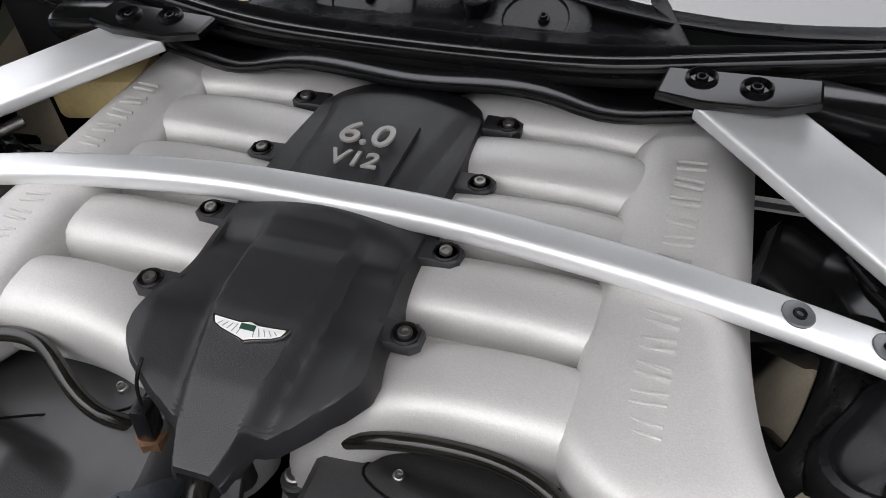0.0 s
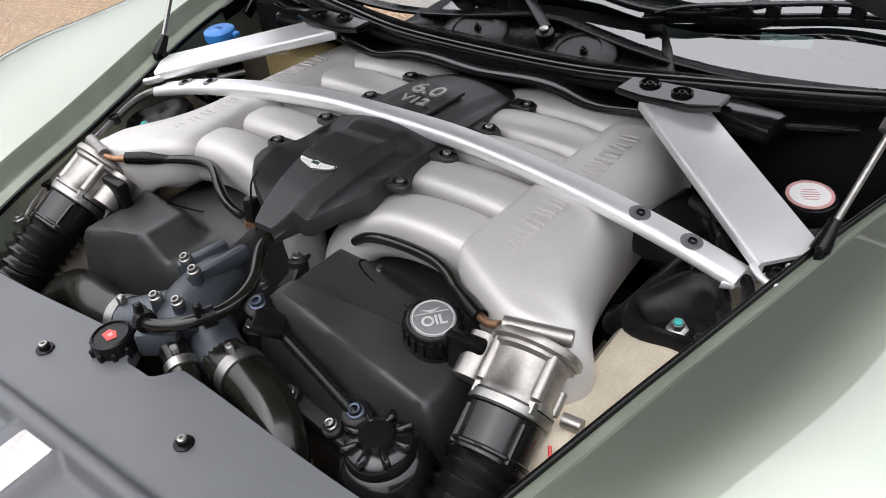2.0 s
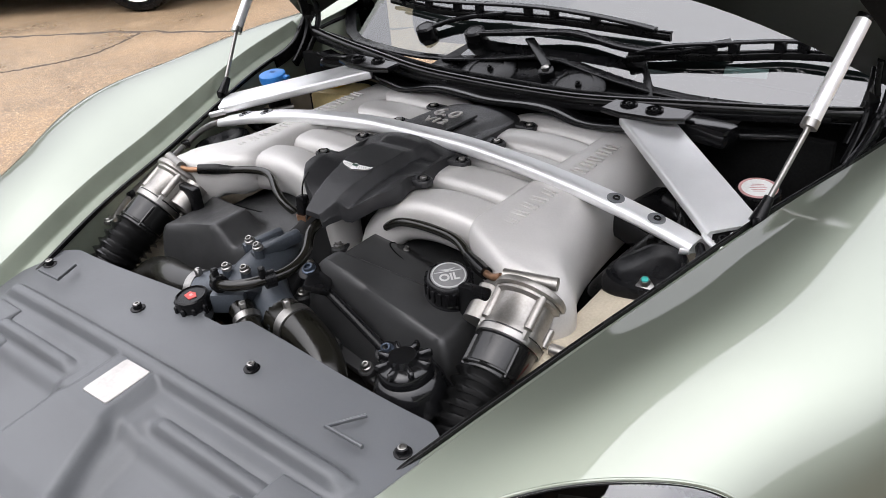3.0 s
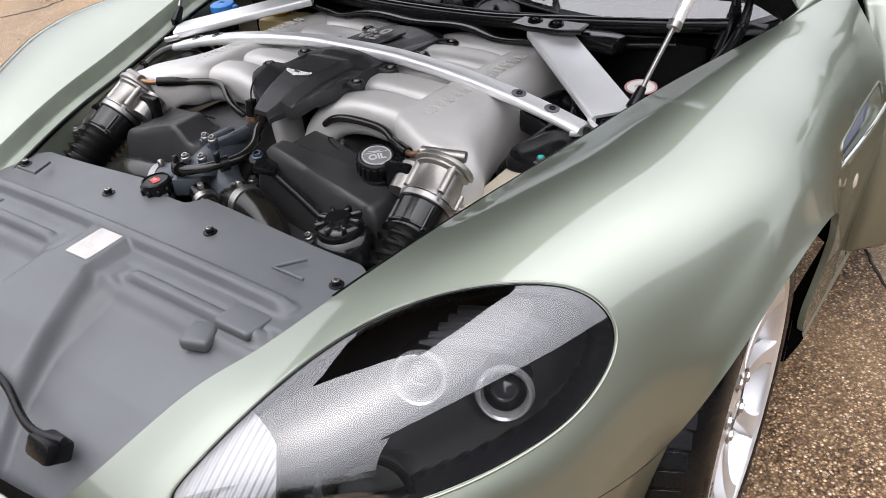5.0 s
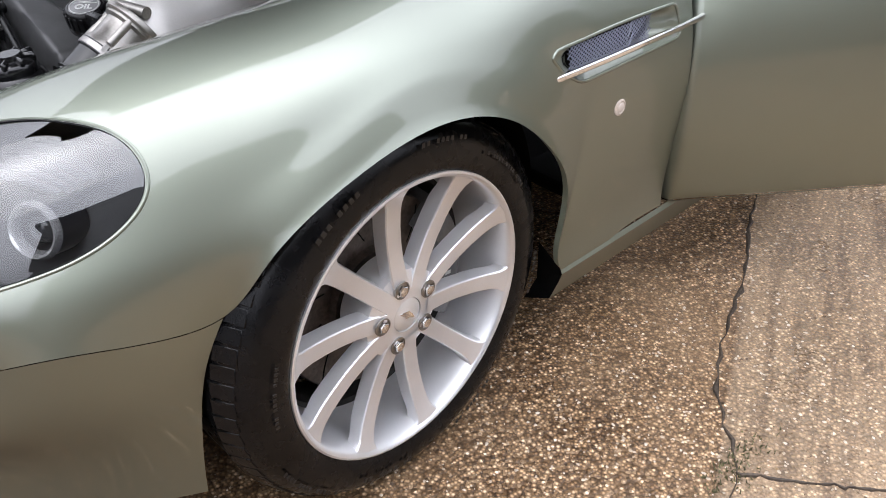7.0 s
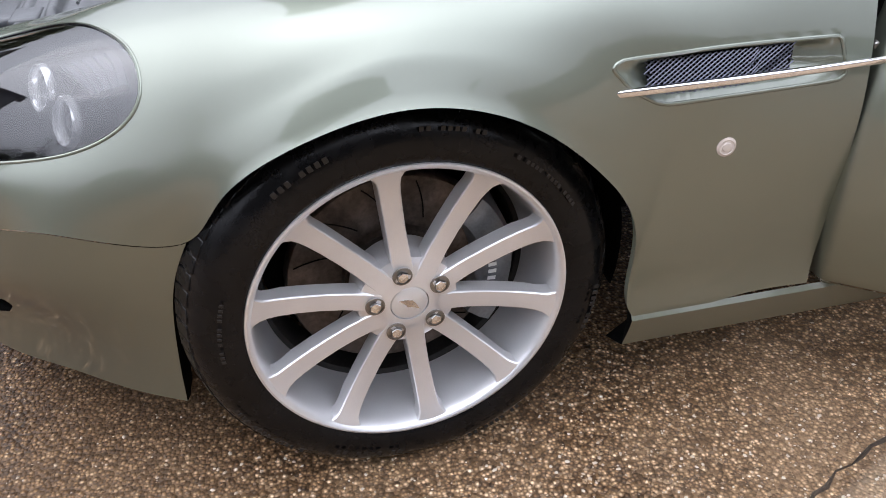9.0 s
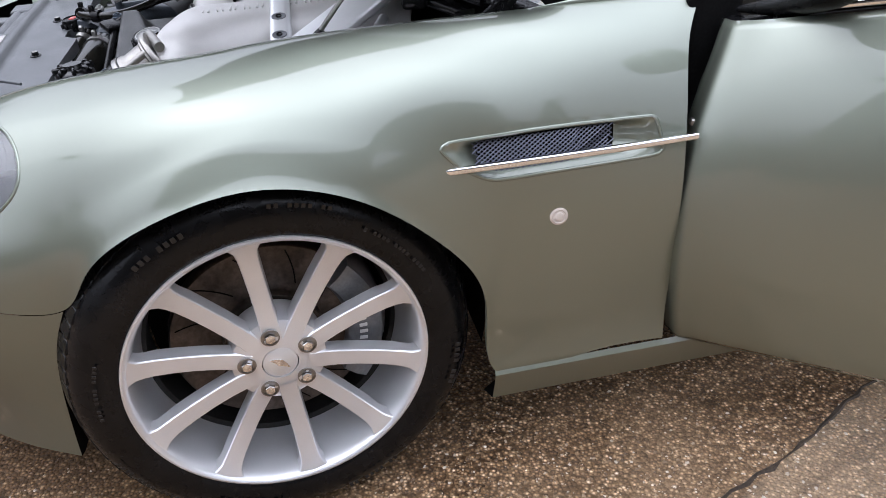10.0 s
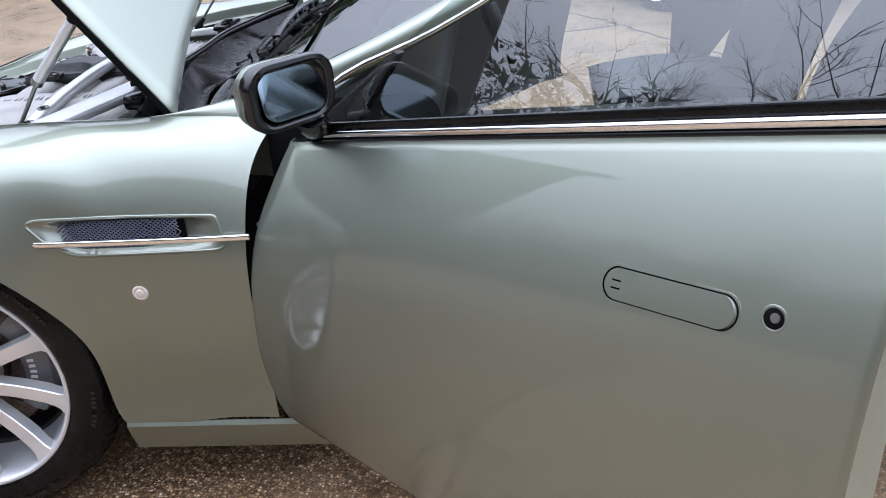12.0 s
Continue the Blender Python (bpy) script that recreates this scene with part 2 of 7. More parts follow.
def ground_material():
    """Wet brown concrete with worn-out aggregate, paler on the slab beyond the joint."""
    m = bpy.data.materials.new("wet_aggregate_concrete")
    m.use_nodes = True
    n, l = m.node_tree.nodes, m.node_tree.links
    b = n["Principled BSDF"]
    tc = n.new("ShaderNodeTexCoord")

    def tex(kind, scale, **kw):
        t = n.new("ShaderNodeTex" + kind)
        t.inputs["Scale"].default_value = scale
        for k, v in kw.items():
            t.inputs[k].default_value = v
        l.new(tc.outputs["Object"], t.inputs["Vector"])
        return t

    def ramp(sock, stops):
        r = n.new("ShaderNodeValToRGB")
        e = r.color_ramp.elements
        e[0].position, e[0].color = stops[0][0], (*stops[0][1], 1)
        e[1].position, e[1].color = stops[-1][0], (*stops[-1][1], 1)
        for p, c in stops[1:-1]:
            k = e.new(p)
            k.color = (*c, 1)
        l.new(sock, r.inputs[0])
        return r.outputs[0]

    def mix(kind, fac, a, c):
        x = n.new("ShaderNodeMix")
        x.data_type, x.blend_type = "RGBA", kind
        if isinstance(fac, float):
            x.inputs["Factor"].default_value = fac
        else:
            l.new(fac, x.inputs["Factor"])
        for s, v in (("A", a), ("B", c)):
            sock = [i for i in x.inputs if i.name == s and i.type == "RGBA"][0]
            if isinstance(v, tuple):
                sock.default_value = (*v, 1)
            else:
                l.new(v, sock)
        return [o for o in x.outputs if o.type == "RGBA"][0]

    stones = tex("Voronoi", 135.0, Randomness=1.0)
    fine = tex("Noise", 240.0, Detail=3.0)
    blot = tex("Noise", 2.2, Detail=6.0)
    wide = tex("Noise", 0.35, Detail=4.0)
    cells = ramp(stones.outputs["Color"], [(0.0, (0.045, 0.027, 0.015)), (0.42, (0.18, 0.106, 0.052)), (0.72, (0.39, 0.255, 0.138)), (0.92, (0.68, 0.51, 0.33)), (1.0, (0.84, 0.75, 0.62))])
    edge = ramp(stones.outputs["Distance"], [(0.12, (1.15, 1.15, 1.15)), (0.52, (0.28, 0.25, 0.22))])
    col = mix("MULTIPLY", 1.0, cells, edge)
    paste = ramp(fine.outputs["Fac"], [(0.3, (0.14, 0.088, 0.046)), (0.7, (0.33, 0.22, 0.125))])
    paste_pale = ramp(fine.outputs["Fac"], [(0.3, (0.30, 0.215, 0.135)), (0.7, (0.52, 0.41, 0.29))])
    col = mix("MIX", ramp(blot.outputs["Fac"], [(0.40, (0.0, 0.0, 0.0)), (0.66, (0.35, 0.35, 0.35))]), col, paste)
    col = mix("MULTIPLY", 1.0, col, ramp(wide.outputs["Fac"], [(0.3, (1.52, 1.56, 1.64)), (0.7, (2.16, 2.22, 2.34))]))
    # slab beyond the joint: paler pour with wet glare painted in; far drive evened
    sep = n.new("ShaderNodeSeparateXYZ")
    l.new(tc.outputs["Object"], sep.inputs[0])
    far = n.new("ShaderNodeMapRange")
    far.inputs["From Min"].default_value, far.inputs["From Max"].default_value = -1.0, -4.5
    l.new(sep.outputs["X"], far.inputs["Value"])
    beyond = n.new("ShaderNodeVectorMath")
    beyond.operation = "DOT_PRODUCT"
    l.new(tc.outputs["Object"], beyond.inputs[0])
    beyond.inputs[1].default_value = (0.896, 0.444, 0.0)
    side = n.new("ShaderNodeMapRange")
    side.inputs["From Min"].default_value, side.inputs["From Max"].default_value = 1.295, 1.305
    l.new(beyond.outputs["Value"], side.inputs["Value"])
    pale = mix("MIX", 0.36, col, paste_pale)
    col = mix("MIX", side.outputs[0], col, pale)
    # tamped ridges that run along the slabs, stronger beyond the joint
    along = n.new("ShaderNodeVectorMath")
    along.operation = "DOT_PRODUCT"
    l.new(tc.outputs["Object"], along.inputs[0])
    along.inputs[1].default_value = (-0.444, 0.896, 0.0)
    laid = n.new("ShaderNodeCombineXYZ")
    for src, k, end in ((beyond, 34.0, "X"), (along, 3.5, "Y")):
        by = n.new("ShaderNodeMath")
        by.operation = "MULTIPLY"
        l.new(src.outputs["Value"], by.inputs[0])
        by.inputs[1].default_value = k
        l.new(by.outputs[0], laid.inputs[end])
    ridge = n.new("ShaderNodeTexNoise")
    ridge.inputs["Scale"].default_value, ridge.inputs["Detail"].default_value = 1.0, 3.0
    l.new(laid.outputs[0], ridge.inputs["Vector"])
    tamped = ramp(ridge.outputs["Fac"], [(0.36, (0.62, 0.60, 0.60)), (0.52, (1.0, 1.0, 1.0)), (0.70, (1.14, 1.14, 1.15))])
    near_joint = n.new("ShaderNodeMapRange")
    near_joint.inputs["From Min"].default_value, near_joint.inputs["From Max"].default_value = 0.95, 1.40
    near_joint.inputs["To Min"].default_value, near_joint.inputs["To Max"].default_value = 0.15, 0.85
    l.new(beyond.outputs["Value"], near_joint.inputs["Value"])
    col = mix("MIX", near_joint.outputs[0], col, mix("MULTIPLY", 1.0, col, tamped))
    far_tone = mix("MULTIPLY", 1.0, mix("MIX", 0.5, col, (0.275, 0.225, 0.165)), (0.90, 0.86, 0.80))
    col = mix("MIX", far.outputs[0], col, far_tone)
    # shade and wet before the wheel, painted as one darker patch with a ragged edge
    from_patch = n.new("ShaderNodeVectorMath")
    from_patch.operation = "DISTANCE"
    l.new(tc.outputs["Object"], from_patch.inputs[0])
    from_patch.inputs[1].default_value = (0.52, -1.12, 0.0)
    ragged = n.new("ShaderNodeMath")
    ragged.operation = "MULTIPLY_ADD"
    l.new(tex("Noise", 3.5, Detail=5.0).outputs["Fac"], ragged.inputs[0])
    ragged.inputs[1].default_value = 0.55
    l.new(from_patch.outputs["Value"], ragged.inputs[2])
    wet_shade = n.new("ShaderNodeMapRange")
    wet_shade.inputs["From Min"].default_value, wet_shade.inputs["From Max"].default_value = 1.60, 0.85
    l.new(ragged.outputs[0], wet_shade.inputs["Value"])
    col = mix("MIX", wet_shade.outputs[0], col, mix("MULTIPLY", 1.0, col, (0.45, 0.41, 0.36)))
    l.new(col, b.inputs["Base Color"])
    rr = n.new("ShaderNodeMapRange")
    rr.inputs["From Min"].default_value, rr.inputs["From Max"].default_value = 0.35, 0.65
    rr.inputs["To Min"].default_value, rr.inputs["To Max"].default_value = 0.25, 0.60
    b.inputs["Specular IOR Level"].default_value = 0.3
    l.new(blot.outputs["Fac"], rr.inputs["Value"])
    l.new(rr.outputs[0], b.inputs["Roughness"])
    bp = n.new("ShaderNodeBump")
    bp.inputs["Strength"].default_value, bp.inputs["Distance"].default_value = 0.8, 0.004
    l.new(stones.outputs["Distance"], bp.inputs["Height"])
    bp.invert = True
    l.new(bp.outputs[0], b.inputs["Normal"])
    return m


GROUND = ground_material()
PEBBLE = mat("aggregate_stone", (0.34, 0.26, 0.17), 0.35, grain=0.3, grain_scale=60, stain=0.45, stain_scale=25, rough_var=0.1)


# ---- mesh tools ----
def part(name, geo, material, parent=None, label="", smooth=True, angle=40):
    """geo: a bmesh or a pair (verts, faces), as one mesh object under its parent."""
    me = bpy.data.meshes.new(name)
    if isinstance(geo, bmesh.types.BMesh):
        bmesh.ops.recalc_face_normals(geo, faces=geo.faces)
        geo.to_mesh(me)
        geo.free()
    else:
        me.from_pydata([tuple(map(float, v)) for v in geo[0]], [], [tuple(map(int, f)) for f in geo[1]])
        me.validate()
    me.materials.append(material)
    if smooth:
        me.shade_smooth()
        me.set_sharp_from_angle(angle=radians(angle))
    ob = new(name, me)
    ob.parent = parent
    if label:
        ob["label"] = label
    return ob


def thing(name, label, category, place=(0, 0, 0), group=""):
    ob = new(name)
    ob.empty_display_size = 0.05
    ob.location = place
    return tagged(ob, label, category, group)


def join(*geos):
    """Several (verts, faces) as one."""
    V, F, k = [], [], 0
    for v, f in geos:
        V.extend(v)
        F.extend([tuple(i + k for i in q) for q in f])
        k += len(v)
    return V, F


def spline(P, n):
    """Natural cubic spline through the points P (axis 0), by mean chord length, at n even steps."""
    P = np.asarray(P, float)
    k = len(P)
    Q = P.reshape(k, -1)
    d = np.linalg.norm(np.diff(P.reshape(k, -1, P.shape[-1]), axis=0), axis=2).mean(axis=1)
    t = np.concatenate([[0], np.cumsum(np.maximum(d, 1e-6))])
    h = np.diff(t)
    A, B = np.eye(k), np.zeros_like(Q)
    for i in range(1, k - 1):
        A[i, i - 1], A[i, i], A[i, i + 1] = h[i - 1], 2 * (h[i - 1] + h[i]), h[i]
        B[i] = 6 * ((Q[i + 1] - Q[i]) / h[i] - (Q[i] - Q[i - 1]) / h[i - 1])
    M = np.linalg.solve(A, B)
    s = np.linspace(0, t[-1], n)
    j = np.clip(np.searchsorted(t, s, side="right") - 1, 0, k - 2)
    a, b2, hh = (t[j + 1] - s)[:, None], (s - t[j])[:, None], h[j][:, None]
    out = (M[j] * a ** 3 + M[j + 1] * b2 ** 3) / (6 * hh) + (Q[j] / hh - M[j] * hh / 6) * a + (Q[j + 1] / hh - M[j + 1] * hh / 6) * b2
    return out.reshape((n,) + P.shape[1:])


def loft(net, ns, nr, ease=0):
    """A grid (ns, nr, 3) through the stations of net."""
    G = spline(np.asarray(net, float), ns)
    G = np.swapaxes(spline(np.swapaxes(G, 0, 1), nr), 0, 1)
    for _ in range(ease):
        G[1:-1, 1:-1] = 0.5 * G[1:-1, 1:-1] + 0.125 * (G[:-2, 1:-1] + G[2:, 1:-1] + G[1:-1, :-2] + G[1:-1, 2:])
    return G


def grid(G, flip=False, closed=False):
    n, m = G.shape[:2]
    F = []
    for i in range(n - 1):
        for j in range(m if closed else m - 1):
            q = (i * m + j, (i + 1) * m + j, (i + 1) * m + (j + 1) % m, i * m + (j + 1) % m)
            F.append(q[::-1] if flip else q)
    return [tuple(v) for v in G.reshape(-1, 3)], F


def mirrored(geo):
    return [(-v[0], v[1], v[2]) for v in geo[0]], [tuple(f)[::-1] for f in geo[1]]


def frames_along(P):
    """Tangent, side and up along a polyline."""
    P = np.asarray(P, float)
    T = np.gradient(P, axis=0)
    T /= np.linalg.norm(T, axis=1)[:, None]
    side = np.cross(T[0], (0, 0, 1.0))
    if np.linalg.norm(side) < 1e-3:
        side = np.cross(T[0], (0, 1.0, 0))
    S = []
    for t in T:
        side = side - t * (side @ t)
        side /= np.linalg.norm(side)
        S.append(side)
    S = np.array(S)
    return P, T, S, np.cross(S, T)


def tube(P, r, seg=12, n=0, caps=True, flat=1.0):
    """A round tube of radius r (a number, or one for each point) along P; n: smooth it to n points."""
    P = np.asarray(P, float)
    r = np.asarray(r, float) * np.ones(len(P))
    if n:
        u = np.linspace(0, 1, len(P))
        P = spline(P, n)
        r = np.interp(np.linspace(0, 1, n), u, r)
    P, T, S, U = frames_along(P)
    a = np.linspace(0, 2 * np.pi, seg, endpoint=False)
    G = P[:, None] + r[:, None, None] * (np.cos(a)[None, :, None] * S[:, None] + flat * np.sin(a)[None, :, None] * U[:, None])
    V, F = grid(G, closed=True)
    if caps:
        F.append(tuple(range(seg))[::-1])
        F.append(tuple((len(P) - 1) * seg + i for i in range(seg)))
    return V, F


def sweep(P, profile, n=0, caps=True, up=(0, 0, 1)):
    """A closed profile of (side, up) pairs swept along P, kept upright."""
    P = spline(P, n) if n else np.asarray(P, float)
    T = np.gradient(P, axis=0)
    T /= np.linalg.norm(T, axis=1)[:, None]
    S = np.cross(T, np.asarray(up, float))
    S /= np.linalg.norm(S, axis=1)[:, None]
    U = np.cross(S, T)
    pr = np.asarray(profile, float)
    G = P[:, None] + pr[None, :, :1] * S[:, None] + pr[None, :, 1:] * U[:, None]
    V, F = grid(G, closed=True)
    k = len(pr)
    if caps:
        F.append(tuple(range(k))[::-1])
        F.append(tuple((len(P) - 1) * k + i for i in range(k)))
    return V, F


def rounded(w, h, r, k=4):
    """A rounded rectangle as (side, up) pairs."""
    out = []
    for cx, cy, a0 in ((w / 2 - r, h / 2 - r, 0), (-w / 2 + r, h / 2 - r, 90), (-w / 2 + r, -h / 2 + r, 180), (w / 2 - r, -h / 2 + r, 270)):
        for i in range(k + 1):
            a = radians(a0 + 90 * i / k)
            out.append((cx + r * math.cos(a), cy + r * math.sin(a)))
    return out


def lathe(profile, seg, m=Matrix(), a0=0.0, a1=360.0, caps=True):
    """(radius, height) pairs turned about z, then placed by m."""
    full = abs(a1 - a0) >= 359.9
    ang = np.radians(np.linspace(a0, a1, seg + (0 if full else 1), endpoint=not full))
    pr = np.asarray(profile, float)
    G = np.stack([pr[:, None, 0] * np.cos(ang)[None], pr[:, None, 0] * np.sin(ang)[None], pr[:, None, 1] * np.ones_like(ang)[None]], axis=2)
    V, F = grid(G, closed=full, flip=True)
    V = [tuple(m @ Vector(v)) for v in V]
    if full and caps:
        if pr[0, 0] > 1e-6:
            F.append(tuple(range(seg)))
        if pr[-1, 0] > 1e-6:
            F.append(tuple((len(pr) - 1) * seg + i for i in range(seg))[::-1])
    return V, F


def axis_pose(at, way, spin=0):
    """A pose at a place whose z axis points along way."""
    return Matrix.Translation(at) @ Vector(way).to_track_quat("Z", "Y").to_matrix().to_4x4() @ pose(0, 0, 0, 0, 0, spin)


def block(size, m=Matrix(), bevel=0.004, seg=2, taper=1.0):
    """A box with rounded edges."""
    bm = bmesh.new()
    bmesh.ops.create_cube(bm, size=1)
    for v in bm.verts:
        k = taper if v.co.z > 0 else 1.0
        v.co = Vector((v.co.x * size[0] * k, v.co.y * size[1] * k, v.co.z * size[2]))
    if bevel:
        bmesh.ops.bevel(bm, geom=list(bm.edges), offset=bevel, segments=seg, affect="EDGES", profile=0.5)
    V = [tuple(m @ v.co) for v in bm.verts]
    bm.verts.index_update()
    F = [tuple(v.index for v in f.verts) for f in bm.faces]
    bm.free()
    return V, F


def slab(outline, z0, z1, m=Matrix(), bevel=0.002):
    """A flat outline of (x, y) given thickness from z0 to z1, with its upper rim rounded."""
    o = np.asarray(outline, float)
    c = o.mean(axis=0)
    k = len(o)
    inner = o + (c - o) / np.maximum(np.linalg.norm(c - o, axis=1), 1e-6)[:, None] * bevel
    V = [(x, y, z0) for x, y in o] + [(x, y, z1 - bevel) for x, y in o] + [(x, y, z1) for x, y in inner]
    F = []
    for a in (0, k):
        F += [(a + i, a + (i + 1) % k, a + k + (i + 1) % k, a + k + i) for i in range(k)]
    F += [tuple(range(k))[::-1], tuple(2 * k + i for i in range(k))]
    return [tuple(m @ Vector(v)) for v in V], F


def thick(ob, t, offset=-1.0):
    md = ob.modifiers.new("thickness", "SOLIDIFY")
    md.thickness, md.offset = t, offset
    return ob


def lettering(name, text, size, m, material, parent, depth=0.002, label="", xscale=1.0):
    cu = bpy.data.curves.new(name, "FONT")
    cu.body, cu.size, cu.extrude, cu.align_x, cu.align_y = text, size, depth, "CENTER", "CENTER"
    cu.bevel_depth, cu.offset = 0.0003, 0.0002
    tmp = new(name + "_outline", cu)
    me = bpy.data.meshes.new_from_object(tmp.evaluated_get(bpy.context.evaluated_depsgraph_get()))
    bpy.data.objects.remove(tmp)
    me.transform(m @ Matrix.Diagonal((xscale, 1, 1, 1)))
    me.materials.clear()
    me.materials.append(material)
    ob = new(name, me)
    ob.parent = parent
    if label:
        ob["label"] = label
    return ob


def cut_out(G, outline, way):
    """Splits a surface grid along a closed outline seen along way: (outside, inside), both met on the outline."""
    way = Vector(way).normalized()
    q = way.to_track_quat("Z", "Y").to_matrix()
    e1, e2 = np.array(q.col[0]), np.array(q.col[1])
    V = G.reshape(-1, 3).copy()
    n, m = G.shape[:2]
    du, dv = np.gradient(G, axis=0).reshape(-1, 3), np.gradient(G, axis=1).reshape(-1, 3)
    O = np.asarray(outline, float)
    poly = np.c_[O @ e1, O @ e2]
    uv = np.c_[V @ e1, V @ e2]

    def inside(p):
        x, y = p[:, 0], p[:, 1]
        c = np.zeros(len(p), bool)
        for (x0, y0), (x1, y1) in zip(poly, np.roll(poly, -1, axis=0)):
            hit = ((y0 > y) != (y1 > y)) & (x < (x1 - x0) * (y - y0) / (y1 - y0 + 1e-12) + x0)
            c ^= hit
        return c

    F = np.array(grid(G)[1])
    facing = (np.cross(du, dv) @ np.array(way))
    ok = facing * np.sign(np.median(facing)) > 0
    inn = inside(uv[F].mean(axis=1))
    use_in, use_out = np.zeros(len(V), bool), np.zeros(len(V), bool)
    use_in[F[inn].ravel()] = True
    use_out[F[~inn].ravel()] = True
    a, b = poly, np.roll(poly, -1, axis=0)
    for i in np.nonzero(use_in & use_out)[0]:
        ab = b - a
        t = np.clip(((uv[i] - a) * ab).sum(axis=1) / (ab ** 2).sum(axis=1), 0, 1)
        p = a + ab * t[:, None]
        k = np.argmin(((p - uv[i]) ** 2).sum(axis=1))
        d = p[k] - uv[i]
        J = np.array([[du[i] @ e1, dv[i] @ e1], [du[i] @ e2, dv[i] @ e2]])
        w = np.linalg.lstsq(J, d, rcond=None)[0]
        w = np.clip(w, -1.2, 1.2)
        V[i] += du[i] * w[0] + dv[i] * w[1]

    def sub(faces):
        ids = np.unique(faces)
        back = -np.ones(len(V), int)
        back[ids] = np.arange(len(ids))
        return [tuple(v) for v in V[ids]], [tuple(back[f]) for f in faces]

    return sub(F[~inn][:, ::-1]), sub(F[inn][:, ::-1])


def rim_of(geo):
    """The ordered boundary loop of a mesh with one hole-free border."""
    V, F = geo
    count = {}
    for f in F:
        for i, j in zip(f, f[1:] + f[:1]):
            count[(i, j)] = 1
    nxt = {i: j for (i, j) in count if (j, i) not in count}
    start = next(iter(nxt))
    out, k = [start], nxt[start]
    while k != start and len(out) < 5000:
        out.append(k)
        k = nxt[k]
    return np.array([V[i] for i in out])

TIMBER = mat("dark_weatherboard", (0.045, 0.043, 0.040), 0.7, grain=0.2, grain_scale=12, stain=0.3, stain_scale=1.2)
ROOFING = mat("slate_roof", (0.06, 0.06, 0.065), 0.55, grain=0.2, grain_scale=9, stain=0.25, stain_scale=0.8)

# ---- setting ----
def build_ground():
    s = 400.0
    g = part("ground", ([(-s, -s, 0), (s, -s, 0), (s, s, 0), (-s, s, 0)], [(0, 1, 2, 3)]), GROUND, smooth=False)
    tagged(g, "wet brown exposed-aggregate concrete drive", "ground", kind="structure")


def build_stones():
    """Loose and proud aggregate round the wheel and sill."""
    rng = np.random.default_rng(3)
    base = np.array([(1, 0, 0), (0.4, 0.9, 0), (-0.8, 0.6, 0), (-0.7, -0.7, 0), (0.5, -0.9, 0), (0.1, 0.1, 0.8)])
    tri = [(0, 1, 5), (1, 2, 5), (2, 3, 5), (3, 4, 5), (4, 0, 5)]
    V, F = [], []
    for i in range(15000):
        x, y = rng.uniform(0.35, 2.6), rng.uniform(-1.3, 2.2)
        if rng.random() < 0.5:
            x, y = rng.normal(1.15, 0.35), rng.normal(0.4, 0.6)
        r = 0.0018 + 0.0035 * rng.random() ** 2.5
        a = rng.uniform(0, 6.28)
        c, s = math.cos(a), math.sin(a)
        k = len(V)
        for bx, by, bz in base:
            sx, sy = bx * r * rng.uniform(0.7, 1.4), by * r * rng.uniform(0.6, 1.0)
            V.append((x + c * sx - s * sy, y + s * sx + c * sy, bz * r * 0.8 - 0.0003))
        F += [tuple(k + j for j in t) for t in tri]
    ob = part("gravel", (V, F), PEBBLE, smooth=False)
    n, l = PEBBLE.node_tree.nodes, PEBBLE.node_tree.links
    geo = n.new("ShaderNodeNewGeometry")
    r = n.new("ShaderNodeValToRGB")
    e = r.color_ramp.elements
    e[0].color, e[1].color = (0.09, 0.05, 0.025, 1), (0.62, 0.56, 0.47, 1)
    mid = e.new(0.55)
    mid.color = (0.30, 0.20, 0.11, 1)
    l.new(geo.outputs["Random Per Island"], r.inputs[0])
    l.new(r.outputs[0], n["Principled BSDF"].inputs["Base Color"])
    tagged(ob, "small worn stones standing proud of the concrete", "gravel", kind="stuff")


def build_joint(name, pts, width, label, seed):
    rng = np.random.default_rng(seed)
    P = spline(np.array([(x, y, 0.0) for x, y in pts]), 90)
    P[:, :2] += rng.normal(0, width * 0.26, (90, 2))
    T = np.gradient(P, axis=0)
    T /= np.linalg.norm(T, axis=1)[:, None]
    N = np.c_[-T[:, 1], T[:, 0], 0 * T[:, 0]]
    w = width * (0.12 + 0.88 * rng.random(90) ** 1.5)[:, None]
    z = np.array((0, 0, 0.0045))
    G = np.stack([P + N * w / 2, P + N * w / 4 + z, P - N * w / 4 + z * 0.8, P - N * w / 2], axis=1)
    tagged(part(name, grid(G), JOINT), label, "joint", kind="structure")


def build_moss():
    rng = np.random.default_rng(8)
    V, F = [], []
    for i in range(200):
        x, y = rng.normal(1.285, 0.018), rng.normal(0.40, 0.05)
        h, a = rng.uniform(0.004, 0.014), rng.uniform(0, 6.28)
        dx, dy = 0.002 * math.cos(a), 0.002 * math.sin(a)
        k = len(V)
        V += [(x - dx, y - dy, 0), (x + dx, y + dy, 0), (x + rng.normal(0, .004), y + rng.normal(0, .004), h)]
        F.append((k, k + 1, k + 2))
    tagged(part("moss", (V, F), MOSS, smooth=False), "tuft of green moss in the concrete joint", "moss", kind="stuff")


